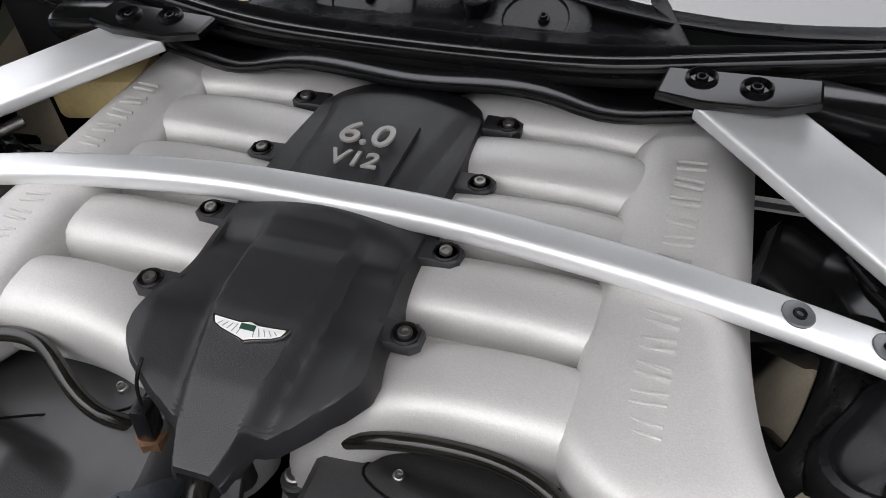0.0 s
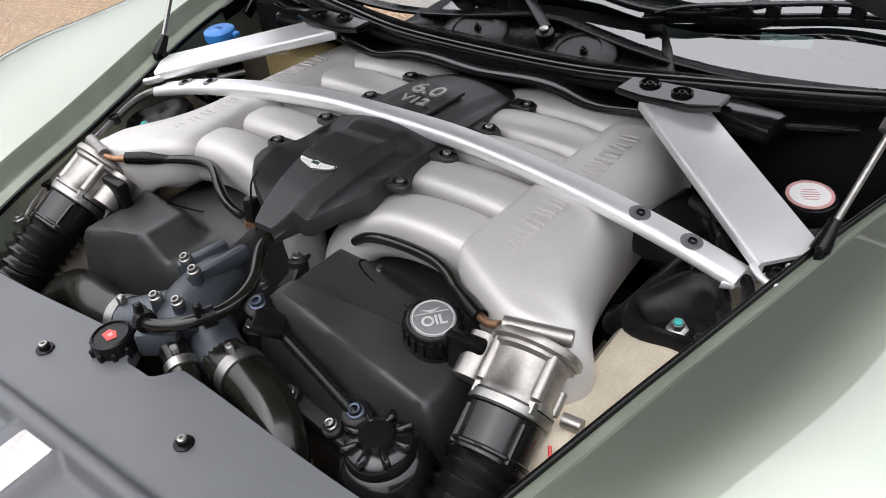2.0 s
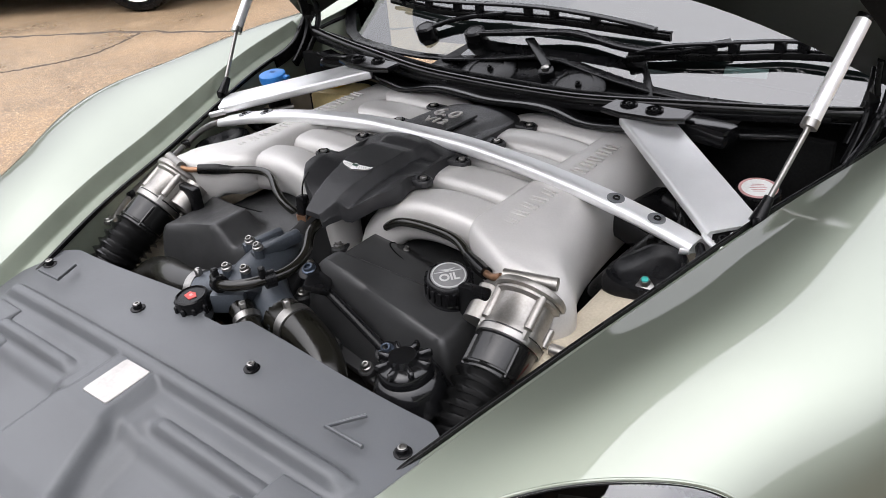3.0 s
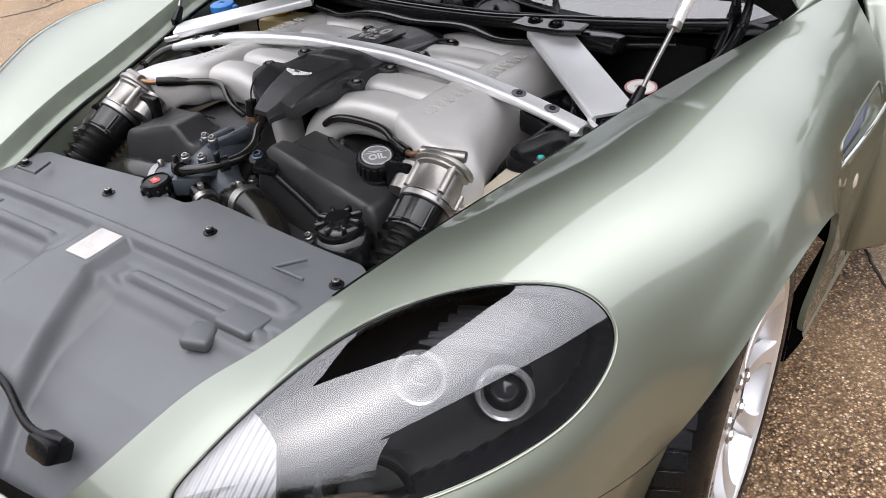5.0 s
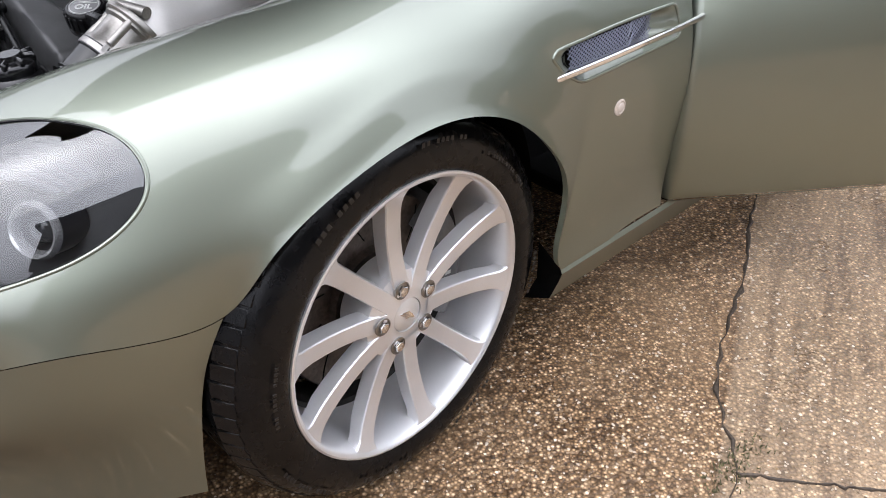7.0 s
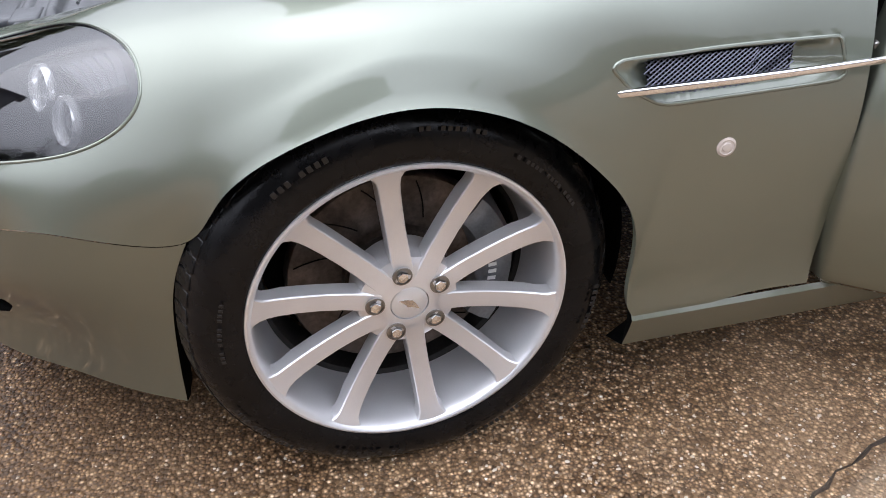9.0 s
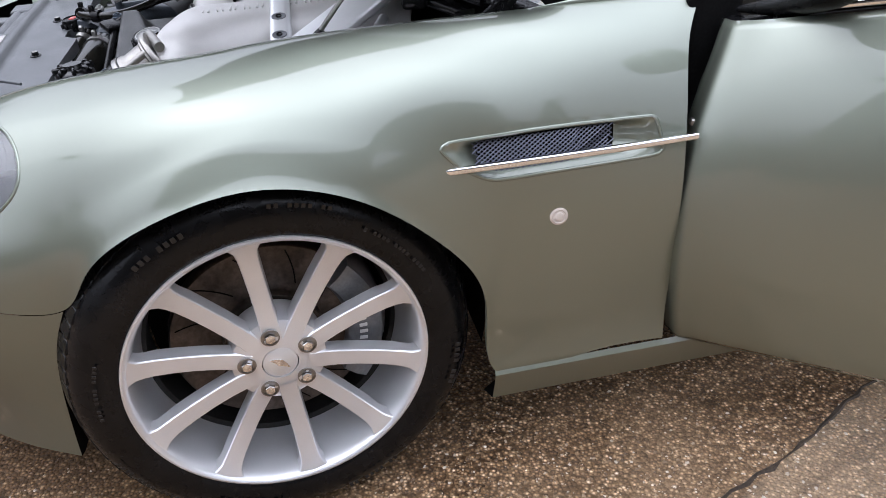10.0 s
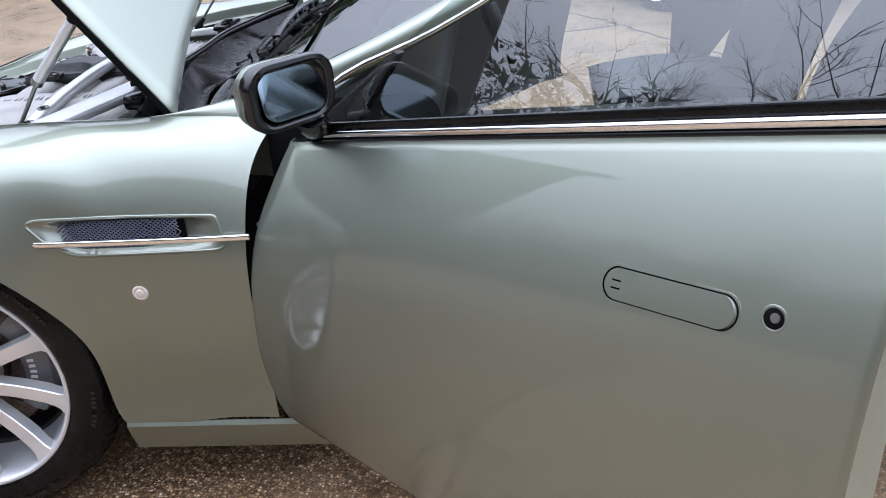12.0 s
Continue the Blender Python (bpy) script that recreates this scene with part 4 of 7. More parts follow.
def build_bumper():
    corner = [(.510, -.750, .276), (.58, -.70, .298), (.645, -.645, .316), (.668, -.622, .318), (.670, -.625, .300), (.652, -.645, .276), (.60, -.69, .252), (.53, -.742, .236), (.512, -.752, .248)]
    fog = []
    for p, q in zip(corner, corner[1:] + corner[:1]):
        fog += [tuple(Vector(p).lerp(Vector(q), t / 10)) for t in range(10)]
    skin, slot = cut_out(BG, fog, (.66, -.75, .05))
    mouth = [(-.05, -.85, .338), (.28, -.85, .336), (.38, -.85, .328), (.425, -.85, .308), (.41, -.85, .284), (.34, -.85, .262), (-.05, -.85, .255)]
    ring = []
    for p, q in zip(mouth, mouth[1:] + mouth[:1]):
        ring += [tuple(Vector(p).lerp(Vector(q), t / 14)) for t in range(14)]
    skin, intake = surface_split(skin, ring, (0, -1, 0))
    b = part("front_bumper", join(skin, mirrored(skin)), PAINT, car, "sage-green metallic front bumper with a thin seam")
    I = np.array(intake[0])
    back = ([tuple(v) for v in I + (0, .05, 0)], intake[1])
    part("lower_intake", join(back, mirrored(back)), DARK, b, "dark lower air intake")
    for side in (1, -1):
        V = np.array(slot[0])
        rim = rim_of(slot)
        d = np.min(np.linalg.norm(V[:, None] - rim[None], axis=2), axis=1)
        V = V - np.array((.5, -.8, .1)) * (0.05 * np.clip(d / .008, 0, 1))[:, None]
        part("intake_slot", flip_if(([tuple(v) for v in V], slot[1]), side), DARK, b, "dark recessed lower intake")
    end = BG[-1]
    for side in (1, -1):
        part("bumper_flange", flip_if(grid(np.stack([end, end + (-.012, .004, 0), end + (-.06, .006, 0)], axis=1)), side), DARK, b)
    return b


bumper = build_bumper()


def build_grille():
    """Wide mouth with thin bright bars."""
    g = part("grille", grid(np.array([[(x, -.855 + .25 * x * x, z) for z in np.linspace(.42, .53, 6)] for x in np.linspace(-.48, .48, 25)])), DARK, car, "dark grille opening")
    for k in range(7):
        z = .440 + .0115 * k
        half = .475 - .012 * abs(k - 1)
        P = [(x, -.880 + .27 * x * x + .012 * k * .55, z + .03 * (x / .48) ** 2 * (1 - k / 8)) for x in np.linspace(-half, half, 31)]
        part("grille_bar", sweep(P, rounded(.0045, .0024, .0011, 2)), STEEL, g, "thin satin-metal grille bar")
    P = [(x, -.868 + .21 * x * x, .522 - .045 * (x / .489) ** 2) for x in np.linspace(-.468, .468, 41)]
    part("grille_surround", sweep(P, rounded(.008, .006, .0025, 3)), PAINT, g)
    # rounded painted lip between the lowest bar and the bumper
    lip = []
    for p in BG[BG[:, 0, 0] < .488, 0]:
        x = p[0]
        top = np.array((x, -.872 + .27 * x * x, .438 + .03 * (x / .48) ** 2))
        lip.append([top + (0, .02, -.004), top, top * .6 + p * .4 + (0, -.002, .004), top * .25 + p * .75 + (0, -.003, .003), p + (0, .001, -.001)])
    lip = grid(np.array(lip), flip=True)
    part("grille_lip", join(lip, mirrored(lip)), PAINT, g, "rounded painted lip under the bars")
    return g


build_grille()


def build_sill(side):
    prof = [(.888, .248), (.893, .238), (.886, .215), (.866, .165), (.80, .13)]
    ys = np.linspace(.362, 1.98, 40)
    G = np.array([[(x - .012 * max(0, (y - 1.2)) , y, z) for x, z in prof] for y in ys])
    part("sill", flip_if(grid(G, flip=True), side), PAINT, car, "painted side sill")
    front = [tuple(v) for v in G[0]] + [(.80, .40, .16), (.80, .40, .25)]
    part("sill_end", flip_if((front, [tuple(range(len(front)))]), side), DARK, car, smooth=False)


build_sill(1)
build_sill(-1)


def build_wheel_well(side):
    a = np.radians(np.linspace(-14, 194, 50))
    G = np.array([[(x, .372 * math.cos(t), .335 + .366 * math.sin(t)) for x in (.800 + .088 * max(0, math.sin(t)) ** 2, .79, .70, .55)] for t in a])
    w = part("wheel_well", flip_if(grid(G), side), DARK, car, "black wheel-arch liner")
    k = len(a)
    inner = [tuple(G[i, -1]) for i in range(k)]
    part("well_wall", flip_if((inner, [tuple(range(k))]), side), DARK, w, smooth=False)


build_wheel_well(1)
build_wheel_well(-1)


# ---- wheels ----
def build_wheel(name, at, side, spin=101.0):
    """Ten-spoke alloy wheel: its own axis is x, outer face at +x before it is placed."""
    R = Matrix.Rotation(radians(90), 4, "Y")
    w = new(name)
    w.parent = car
    w.location = at
    # the front wheels stand slightly turned
    w.rotation_euler = (0, 0, radians(4.5) + (math.pi if side < 0 else 0))
    # local z of the turned profile points along +x; heights count from the hub face
    tyre = [(.242, -.190), (.262, -.200), (.300, -.205), (.325, -.196), (.333, -.175), (.335, -.10), (.3335, -.026), (.329, -.010), (.320, .006), (.304, .019), (.284, .025), (.268, .0255), (.255, .022), (.243, .014)]
    t = part("tyre", lathe(spline(np.array(tyre), 44), 96, R, caps=False), TYRE, w, "worn black road tyre")
    # tread ribs across the shoulder
    geos = []
    for k in range(72):
        a = radians(k * 5)
        m = Matrix.Rotation(a, 4, "X")
        geos.append(([tuple(m @ Vector(v)) for v in block((.040, .0245, .0045), pose(-.020, 0, .3312, 0, 20, 8), .001, 1)[0]], block((.040, .0245, .0045), Matrix(), .001, 1)[1]))
    tagged(part("tread", join(*geos), TYRE, t), kind="stuff")
    # moulded sidewall lettering as raised bars
    letters = []
    for a0, cnt, rr, hh, step in ((18, 9, .300, .009, 2.2), (70, 14, .284, .006, 1.7), (112, 16, .305, .007, 1.8), (150, 10, .286, .009, 2.4), (196, 10, .300, .008, 2.0), (250, 8, .300, .009, 2.2), (300, 16, .286, .006, 1.7), (338, 10, .303, .007, 1.9)):
        for i in range(cnt):
            if (i * 7 + cnt) % 5 == 4:
                continue
            m = Matrix.Rotation(radians(a0 + i * step), 4, "X") @ pose(.0305 - .9 * max(0, rr - .298), 0, rr, 0, -6 + 260 * max(0, rr - .292), 0)
            letters.append(([tuple(m @ Vector(v)) for v in block((.0009, .62 * step * rr * math.pi / 180, hh), Matrix(), .0003, 1)[0]], block((.0009, .01, hh), Matrix(), .0003, 1)[1]))
    relief = part("sidewall_mark", join(*letters), mat("sidewall_relief", (.0075, .0075, .008), .34, grain=.1, stain=.2) if "sidewall_relief" not in bpy.data.materials else bpy.data.materials["sidewall_relief"], t)
    tagged(relief, kind="stuff")
    barrel = [(.2555, .012), (.2575, .0170), (.2560, .0215), (.2525, .0225), (.2485, .0205), (.2455, .0165), (.2425, .0090), (.2400, -.002), (.2375, -.020), (.2345, -.045), (.2290, -.075), (.2240, -.090)]
    barrel = [(.972 * r, h) for r, h in barrel]
    rim = part("rim", lathe(barrel, 120, R, caps=False), RIM, w, "silver painted ten-spoke alloy rim")
    # deeper part of the silver barrel, shade and dust put into one dark colour
    part("rim_barrel", lathe([(.2177, -.090), (.211, -.096), (.208, -.12), (.209, -.17), (.232, -.19)], 80, R, caps=False), BARREL, rim, "inner barrel, coloured dark for dust and the shade behind the spokes")
    hub = part("hub", lathe([(.0, -.012), (.030, -.010), (.0305, .001), (.033, .0005), (.058, -.001), (.078, -.010), (.082, -.03), (.08, -.07), (.0, -.07)], 60, R), RIM, rim)
    for k in range(10):
        a = radians(spin - 6 + 36 * k)
        rad = [.046, .070, .100, .135, .168, .195, .212, .225, .2345, .2412]
        dep = [.0010, -.0035, -.0058, -.0052, -.0022, .0020, .0062, .0110, .0150, .0178]
        hw = [.0165, .0158, .0152, .0150, .0153, .0158, .0166, .0184, .0240, .0340]
        sec = []
        for r0, dp, h in zip(rad, dep, hw):
            th = .027 if r0 < .20 else .024
            prof = [(-h * 1.12, dp - th), (-h * 1.06, dp - .012), (-h, dp - .0022), (-h * .90, dp), (0, dp + .0006), (h * .90, dp), (h, dp - .0022), (h * 1.06, dp - .012), (h * 1.12, dp - th)]
            sec.append([(x, r0 * math.cos(a) - s * math.sin(a), r0 * math.sin(a) + s * math.cos(a)) for s, x in prof])
        V, F = grid(np.array(sec))
        F += [tuple(9 * 9 + i for i in range(9))]
        part("spoke", (V, F), RIM, rim, angle=28)
    for k in range(5):
        a = radians(spin - 2 + 72 * k)
        c = (.0036, .0545 * math.cos(a), .0545 * math.sin(a))
        m = Matrix.Translation(c) @ R
        part("lug_recess", lathe([(.0155, -.0035), (.0155, -.0012), (.0135, -.0008), (.0128, -.016), (.0, -.016)], 24, m), STEEL, hub)
        part("lug_nut", lathe([(.0098, -.016), (.0098, .0005), (.0085, .0035), (.0, .0045)], 6, m), CHROME, hub)
    # added black disc that closes the wheel, standing in for the shade behind it
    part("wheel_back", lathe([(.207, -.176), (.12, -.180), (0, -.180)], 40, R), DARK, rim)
    cap = part("centre_cap", lathe([(.0295, -.004), (.0290, -.001), (.027, .0005), (.0, .0012)], 48, R), SATIN, hub, "brushed round centre cap")
    wing_shape = slab([(-.020, -.002), (-.010, .004), (0, .0075), (.010, .004), (.020, -.002), (.006, -.004), (0, -.007), (-.006, -.004)], 0, .0012, R @ pose(0, 0, .0008, 0, 0, 55), .0003)
    part("cap_emblem", wing_shape, CHROME, cap, "small winged emblem")
    if name == "front_wheel":
        disc = part("brake_disc", lathe([(.0, -.075), (.085, -.075), (.088, -.088), (.172, -.088), (.175, -.092), (.175, -.115), (.172, -.118), (.0, -.118)], 80, R), DISC, w, "brown-tinged iron brake disc")
        for k in range(12):
            a = radians(k * 30)
            P = [(-.0875, r * math.cos(a + (r - .1) * 4), r * math.sin(a + (r - .1) * 4)) for r in np.linspace(.105, .165, 6)]
            part("disc_groove", tube(P, .0012, 5), DARK, disc)
        cal = []
        for t in np.linspace(-38, 42, 17):
            a = radians(t)
            e = 1 - abs(t - 2) / 46
            cal.append([(x, r * math.cos(a), r * math.sin(a)) for x, r in ((-.13, .125), (-.062, .125 + .01 * (1 - e)), (-.052, .138), (-.050, .165), (-.056, .186), (-.075, .197 - .008 * (1 - e)), (-.13, .197))])
        V, F = grid(np.array(cal))
        F += [tuple(range(7)), tuple(16 * 7 + i for i in range(7))[::-1]]
        caliper = part("brake_caliper", (V, F), LIGHT_CALIPER, w, "grey painted brake caliper")
        for i in range(5):
            a = radians(-14 + 5 * i)
            m = Matrix.Rotation(a, 4, "X") @ pose(-.0495, .152, 0)
            part("caliper_mark", ([tuple(m @ Vector(v)) for v in block((.001, .014, .007), Matrix(), .0003, 1)[0]], block((.001, .014, .007), Matrix(), .0003, 1)[1]), WHITE, caliper)
    return w


wheel = build_wheel("front_wheel", (.872, 0, .335), 1)
wheel_far = build_wheel("front_wheel", (-.872, 0, .335), -1)


# ---- the engine bay ----
def height_grid(xs, ys, z):
    return np.array([[(x, y, z(x, y)) for x in xs] for y in ys])


def ramp01(a, b, v):
    t = min(1.0, max(0.0, (v - a) / (b - a)))
    return t * t * (3 - 2 * t)


def build_bay():
    """Dark tub that closes the engine bay below and at its sides."""
    V = [(-.66, -.45, .36), (.66, -.45, .36), (.70, .62, .36), (-.70, .62, .36), (-.50, -.45, .62), (.50, -.45, .62), (.66, .45, .76), (-.66, .45, .76)]
    part("bay_floor", (V[:4], [(0, 1, 2, 3)]), DARK, car, "dark underside of the engine bay", smooth=False)
    part("bulkhead", block((1.24, .02, .40), pose(0, .40, .59), .005), DARK, car, "black bulkhead behind the engine")
    part("front_crossmember", block((.92, .03, .22), pose(0, -.43, .54), .005), DARK, car)
    part("underbody", block((1.10, 1.0, .02), pose(0, .0, .24), .005), DARK, car)
    for s in (1, -1):
        ys = np.linspace(-.45, .46, 26)
        G = []
        for y in ys:
            k = int(np.argmin(np.abs(R0[:, 1] - y) + (np.arange(300) < 40) * 9))
            x = R0[k, 0] - .048
            G.append([(s * x, y, R0[k, 2] - .125), (s * (x - .02), y, .55), (s * (x - .06), y, .36)])
        part("inner_wing", grid(np.array(G), flip=s < 0), BEIGE, car, "pale primed inner wing panel")


build_bay()


def build_tower(s):
    """Pale cast suspension tower with a black moulded cup and its painted nut."""
    def z(x, y):
        fwd = ramp01(-.16, -.36, y)
        return .672 - .13 * fwd - .10 * ramp01(.44, .385, x) + .012 * math.exp(-((x - .49) / .06) ** 2 - ((y - .03) / .09) ** 2)
    G = height_grid(np.linspace(.375, .612, 24), np.linspace(-.30, .17, 30), z)
    if s < 0:
        G[:, :, 0] *= -1
    t = part("suspension_tower", grid(G, flip=s < 0), BEIGE, car, "pale beige cast suspension tower")
    thick(t, .004)
    c = Vector((s * .497, .030, .672))
    ring = []
    for rr, zz in ((.062, -.020), (.063, .014), (.062, .030), (.057, .039), (.051, .040), (.046, .033), (.038, .026), (.0, .024)):
        row = []
        for a in np.linspace(0, 2 * np.pi, 36, endpoint=False):
            tri = 1 + .16 * math.cos(3 * (a + .5)) - .06 * math.cos(a)
            row.append(tuple(c + Vector((s * rr * tri * math.cos(a), rr * tri * .92 * math.sin(a), zz + .012 * math.sin(a) * (rr / .063)))))
        ring.append(row)
    cup = part("tower_cup", grid(np.array(ring), closed=True, flip=s > 0), BLACK, t, "black moulded strut-top cup")
    m = axis_pose((s * .496, .004, .690), (s * .1, -.25, 1))
    nut = part("nut", lathe([(.013, 0), (.013, .010), (.010, .012), (.0075, .013), (.0075, .022)], 6, m), STEEL, t)
    part("nut_tip", lathe([(.0054, .018), (.0054, .022), (.0045, .024), (0, .024)], 14, m), TEAL, nut, "teal-painted stud tip")


build_tower(1)
build_tower(-1)


def bolt(at, way, r, parent, material=None):
    """A flanged socket bolt."""
    m = axis_pose(at, way)
    b = part("bolt", lathe([(r, -.004), (r, .0015), (r * .92, .0025), (r * .72, .003), (r * .68, .0065), (r * .60, .0075), (r * .40, .0072), (r * .36, .003), (0, .003)], 18, m), material or BLACK, parent)
    return b


def build_brace():
    """Arched cross brace with two recessed bolts at either end."""
    half = [(0, .106, .797), (.10, .105, .7965), (.20, .101, .7905), (.30, .096, .780), (.40, .090, .765), (.47, .086, .7505), (.548, .080, .732)]
    pts = [(-x, y, z) for x, y, z in half[:0:-1]] + half
    P = spline(np.array(pts), 80)
    prof = np.array(rounded(.037, .024, .0105, 5))
    T = np.gradient(P, axis=0)
    T /= np.linalg.norm(T, axis=1)[:, None]
    S = np.cross(T, (0, 0, 1.0))
    S /= np.linalg.norm(S, axis=1)[:, None]
    U = np.cross(S, T)
    k = np.abs(P[:, 0]) / .55
    wide = 1 + .12 * k ** 2
    flat = 1 - .25 * k ** 3
    G = P[:, None] + prof[None, :, :1] * S[:, None] * wide[:, None, None] + prof[None, :, 1:] * U[:, None] * flat[:, None, None]
    for i, sg in ((0, -1), (-1, 1)):
        G[i, :, 0] += sg * np.where(prof[:, 0] * sg < 0, .0, -.028) * 1.0
    V, F = grid(G, closed=True)
    n = len(prof)
    F += [tuple(range(n))[::-1], tuple(79 * n + i for i in range(n))]
    b = part("cross_brace", (V, F), SATIN, car, "satin aluminium strut-tower cross brace")
    for s in (1, -1):
        for x, y, z in ((.402, .0885, .7758), (.471, .0845, .7615)):
            m = axis_pose((s * x, y, z), (s * .20, -.03, 1))
            # no pocket is cut here: a proud grey disc paints its shaded floor
            part("bolt_recess", lathe([(.0135, -.001), (.0135, .0006), (.0126, .0010), (.0115, .0005), (0, .0004)], 28, m), CALIPER, b)
            bolt((s * x, y, z - .0046), (s * .20, -.03, 1), .0082, b, BLACK)


build_brace()


def build_diagonal(s):
    """Flat extruded brace from the bulkhead to the inner wing."""
    A, B = Vector((s * .322, .326, .806)), Vector((s * .578, .110, .7555))
    d = (B - A).normalized()
    prof = rounded(.084, .020, .006, 4)
    P = [A + d * t for t in np.linspace(0, (B - A).length, 12)]
    G_v, G_f = sweep([tuple(p) for p in P], prof)
    b = part("diagonal_brace", (G_v, G_f), SATIN, car, "flat satin aluminium diagonal brace")
    up = Vector((s * .10, -.10, 1)).normalized()
    side = d.cross(up).normalized()
    frame_d = Matrix((side, d, side.cross(d))).transposed().to_4x4()
    frame_d.translation = B
    foot = [(-.042, -.01), (-.042, .020), (-.036, .034), (-.024, .040), (.012, .036), (.030, .030), (.040, .018), (.042, -.01)]
    part("foot_plate", slab(foot, -.010, -.005, frame_d, .001), SATIN, b, "flat foot of the brace")
    rim = [Vector((x, y + .001, -.001)) for x, y in foot]
    part("foot_rim", tube([tuple(frame_d @ v) for v in rim], .0042, 10, 40), SATIN, b)
    part("foot_web", tube([tuple(frame_d @ Vector(v)) for v in ((.004, -.004, 0), (.006, .014, -.001), (.000, .038, -.001))], .0036, 10, 12), SATIN, b)
    for x, y in ((-.018, .016), (.023, .010)):
        c = frame_d @ Vector((x, y, -.004))
        bolt(c, up, .0115, b, BLACK)
    # black plate on the end face, painted shade for the hollow section
    part("hollow_end", block((.070, .0012, .011), frame_d @ pose(0, .0012, 0), .0003, 1), DARK, b)
    # black bracket that clamps it to the bulkhead
    br = part("brace_bracket", slab([(-.070, -.020), (-.030, -.030), (.040, -.030), (.080, -.016), (.082, .018), (-.062, .020)], -.004, .006, axis_pose(A + Vector((s * .004, -.006, .014)), (0, -.05, 1), 3 * s), .003), GLOSS, car, "black bolted bulkhead bracket")
    for x, y in ((.297, .324), (.348, .317)):
        m = axis_pose((s * x, y, .8275), (0, -.05, 1))
        part("bolt_ring", lathe([(.0155, -.008), (.0155, .001), (.0125, .003), (.0118, -.006), (0, -.006)], 24, m), BLACK, br)
        bolt((s * x, y, .8220), (0, -.05, 1), .009, br)
    part("bracket_arm", block((.10, .05, .035), pose(s * .430, .345, .795, 0, 0, -12 * s), .010), GLOSS, br)


build_diagonal(1)
build_diagonal(-1)

PLENUM = [  # y, then the inner wall, top and outer wall as x, z
    (.345, [(.245, .640), (.246, .735), (.252, .762), (.300, .768), (.340, .760), (.360, .735), (.362, .640)]),
    (.20, [(.244, .640), (.245, .738), (.251, .765), (.300, .773), (.343, .764), (.365, .738), (.368, .640)]),
    (.08, [(.262, .692), (.245, .728), (.250, .767), (.302, .775), (.348, .765), (.372, .736), (.376, .640)]),
    (-.02, [(.264, .696), (.244, .730), (.249, .768), (.305, .775), (.364, .765), (.394, .733), (.398, .640)]),
    (-.07, [(.268, .696), (.247, .730), (.252, .768), (.322, .775), (.392, .764), (.420, .730), (.423, .640)]),
    (-.095, [(.288, .694), (.266, .730), (.272, .765), (.340, .773), (.408, .762), (.436, .730), (.439, .640)]),
    (-.118, [(.320, .690), (.303, .722), (.311, .757), (.362, .768), (.416, .758), (.445, .726), (.447, .645)]),
    (-.138, [(.336, .650), (.337, .718), (.346, .747), (.380, .760), (.416, .754), (.441, .722), (.442, .650)]),
    (-.150, [(.352, .660), (.354, .705), (.362, .728), (.388, .738), (.416, .734), (.434, .706), (.434, .660)]),
]


def squarish(P, r, n):
    """A duct of rounded-square section."""
    V, F = tube(P, [1.0] * len(P), 28, n, flat=1.0)
    C = spline(np.array(P), n)
    rr = np.interp(np.linspace(0, 1, n), np.linspace(0, 1, len(P)), r)
    G = np.array(V).reshape(n, 28, 3) - C[:, None]
    a = np.linspace(0, 2 * np.pi, 28, endpoint=False)
    k = (np.abs(np.cos(a)) ** 3.2 + np.abs(np.sin(a)) ** 3.2) ** (-1 / 3.2)
    G = C[:, None] + G * (k[None, :, None] * rr[:, None, None]) * (1, 1, .92)
    return [tuple(v) for v in G.reshape(-1, 3)], F


def build_plenum(s):
    net = [[(s * x, y, z) for x, z in prof] for y, prof in PLENUM]
    G = spline(np.array(net), 60)
    G = np.swapaxes(spline(np.swapaxes(G, 0, 1), 40), 0, 1)
    V, F = grid(G, flip=s > 0)
    F += [tuple(59 * 40 + i for i in range(40))]
    p = part("intake_plenum", (V, F), CAST, car, "silver cast intake plenum with raised lettering bars")
    # the cast maker's name, as raised strokes along the top
    z0, n = .7752, 0
    for word0, strokes in ((-.052, 5), (.118, 6)):
        for i in range(strokes):
            y = word0 + i * (.026 if strokes == 5 else .0262)
            for dy, w in ((0, .0032), (.011, .0032)):
                zz = z0 - .0012
                part("cast_stroke", block((.028, w, .0036), pose(s * .303, y + dy * .9, zz + .0010, 0, 0, 5 * s * (1 if (i + n) % 2 else -1)), .0008, 2), CAST, p)
    # runners
    for k in range(5):
        y = .322 - .088 * k
        last = k == 4
        if last:
            P = [(s * .275, y - .004, .730), (s * .20, y - .006, .741), (s * .135, y - .010, .738), (s * .088, y - .020, .722), (s * .060, y - .032, .690), (s * .050, y - .038, .645), (s * .050, y - .04, .60)]
            r = [.041, .041, .040, .039, .037, .034, .032]
        else:
            P = [(s * .275, y, .728), (s * .21, y, .738), (s * .15, y, .739), (s * .09, y, .733), (s * .04, y, .715)]
            r = [.041, .041, .040, .040, .040]
        part("intake_runner", squarish(P, r, 26), CAST, p, "rounded cast intake runner")
        # weld-like fillet where two runners meet the plenum
        if not last:
            part("runner_web", block((.17, .020, .06), pose(s * .17, y - .044, .712), .008), CAST, p)
    return p


build_plenum(1)
build_plenum(-1)


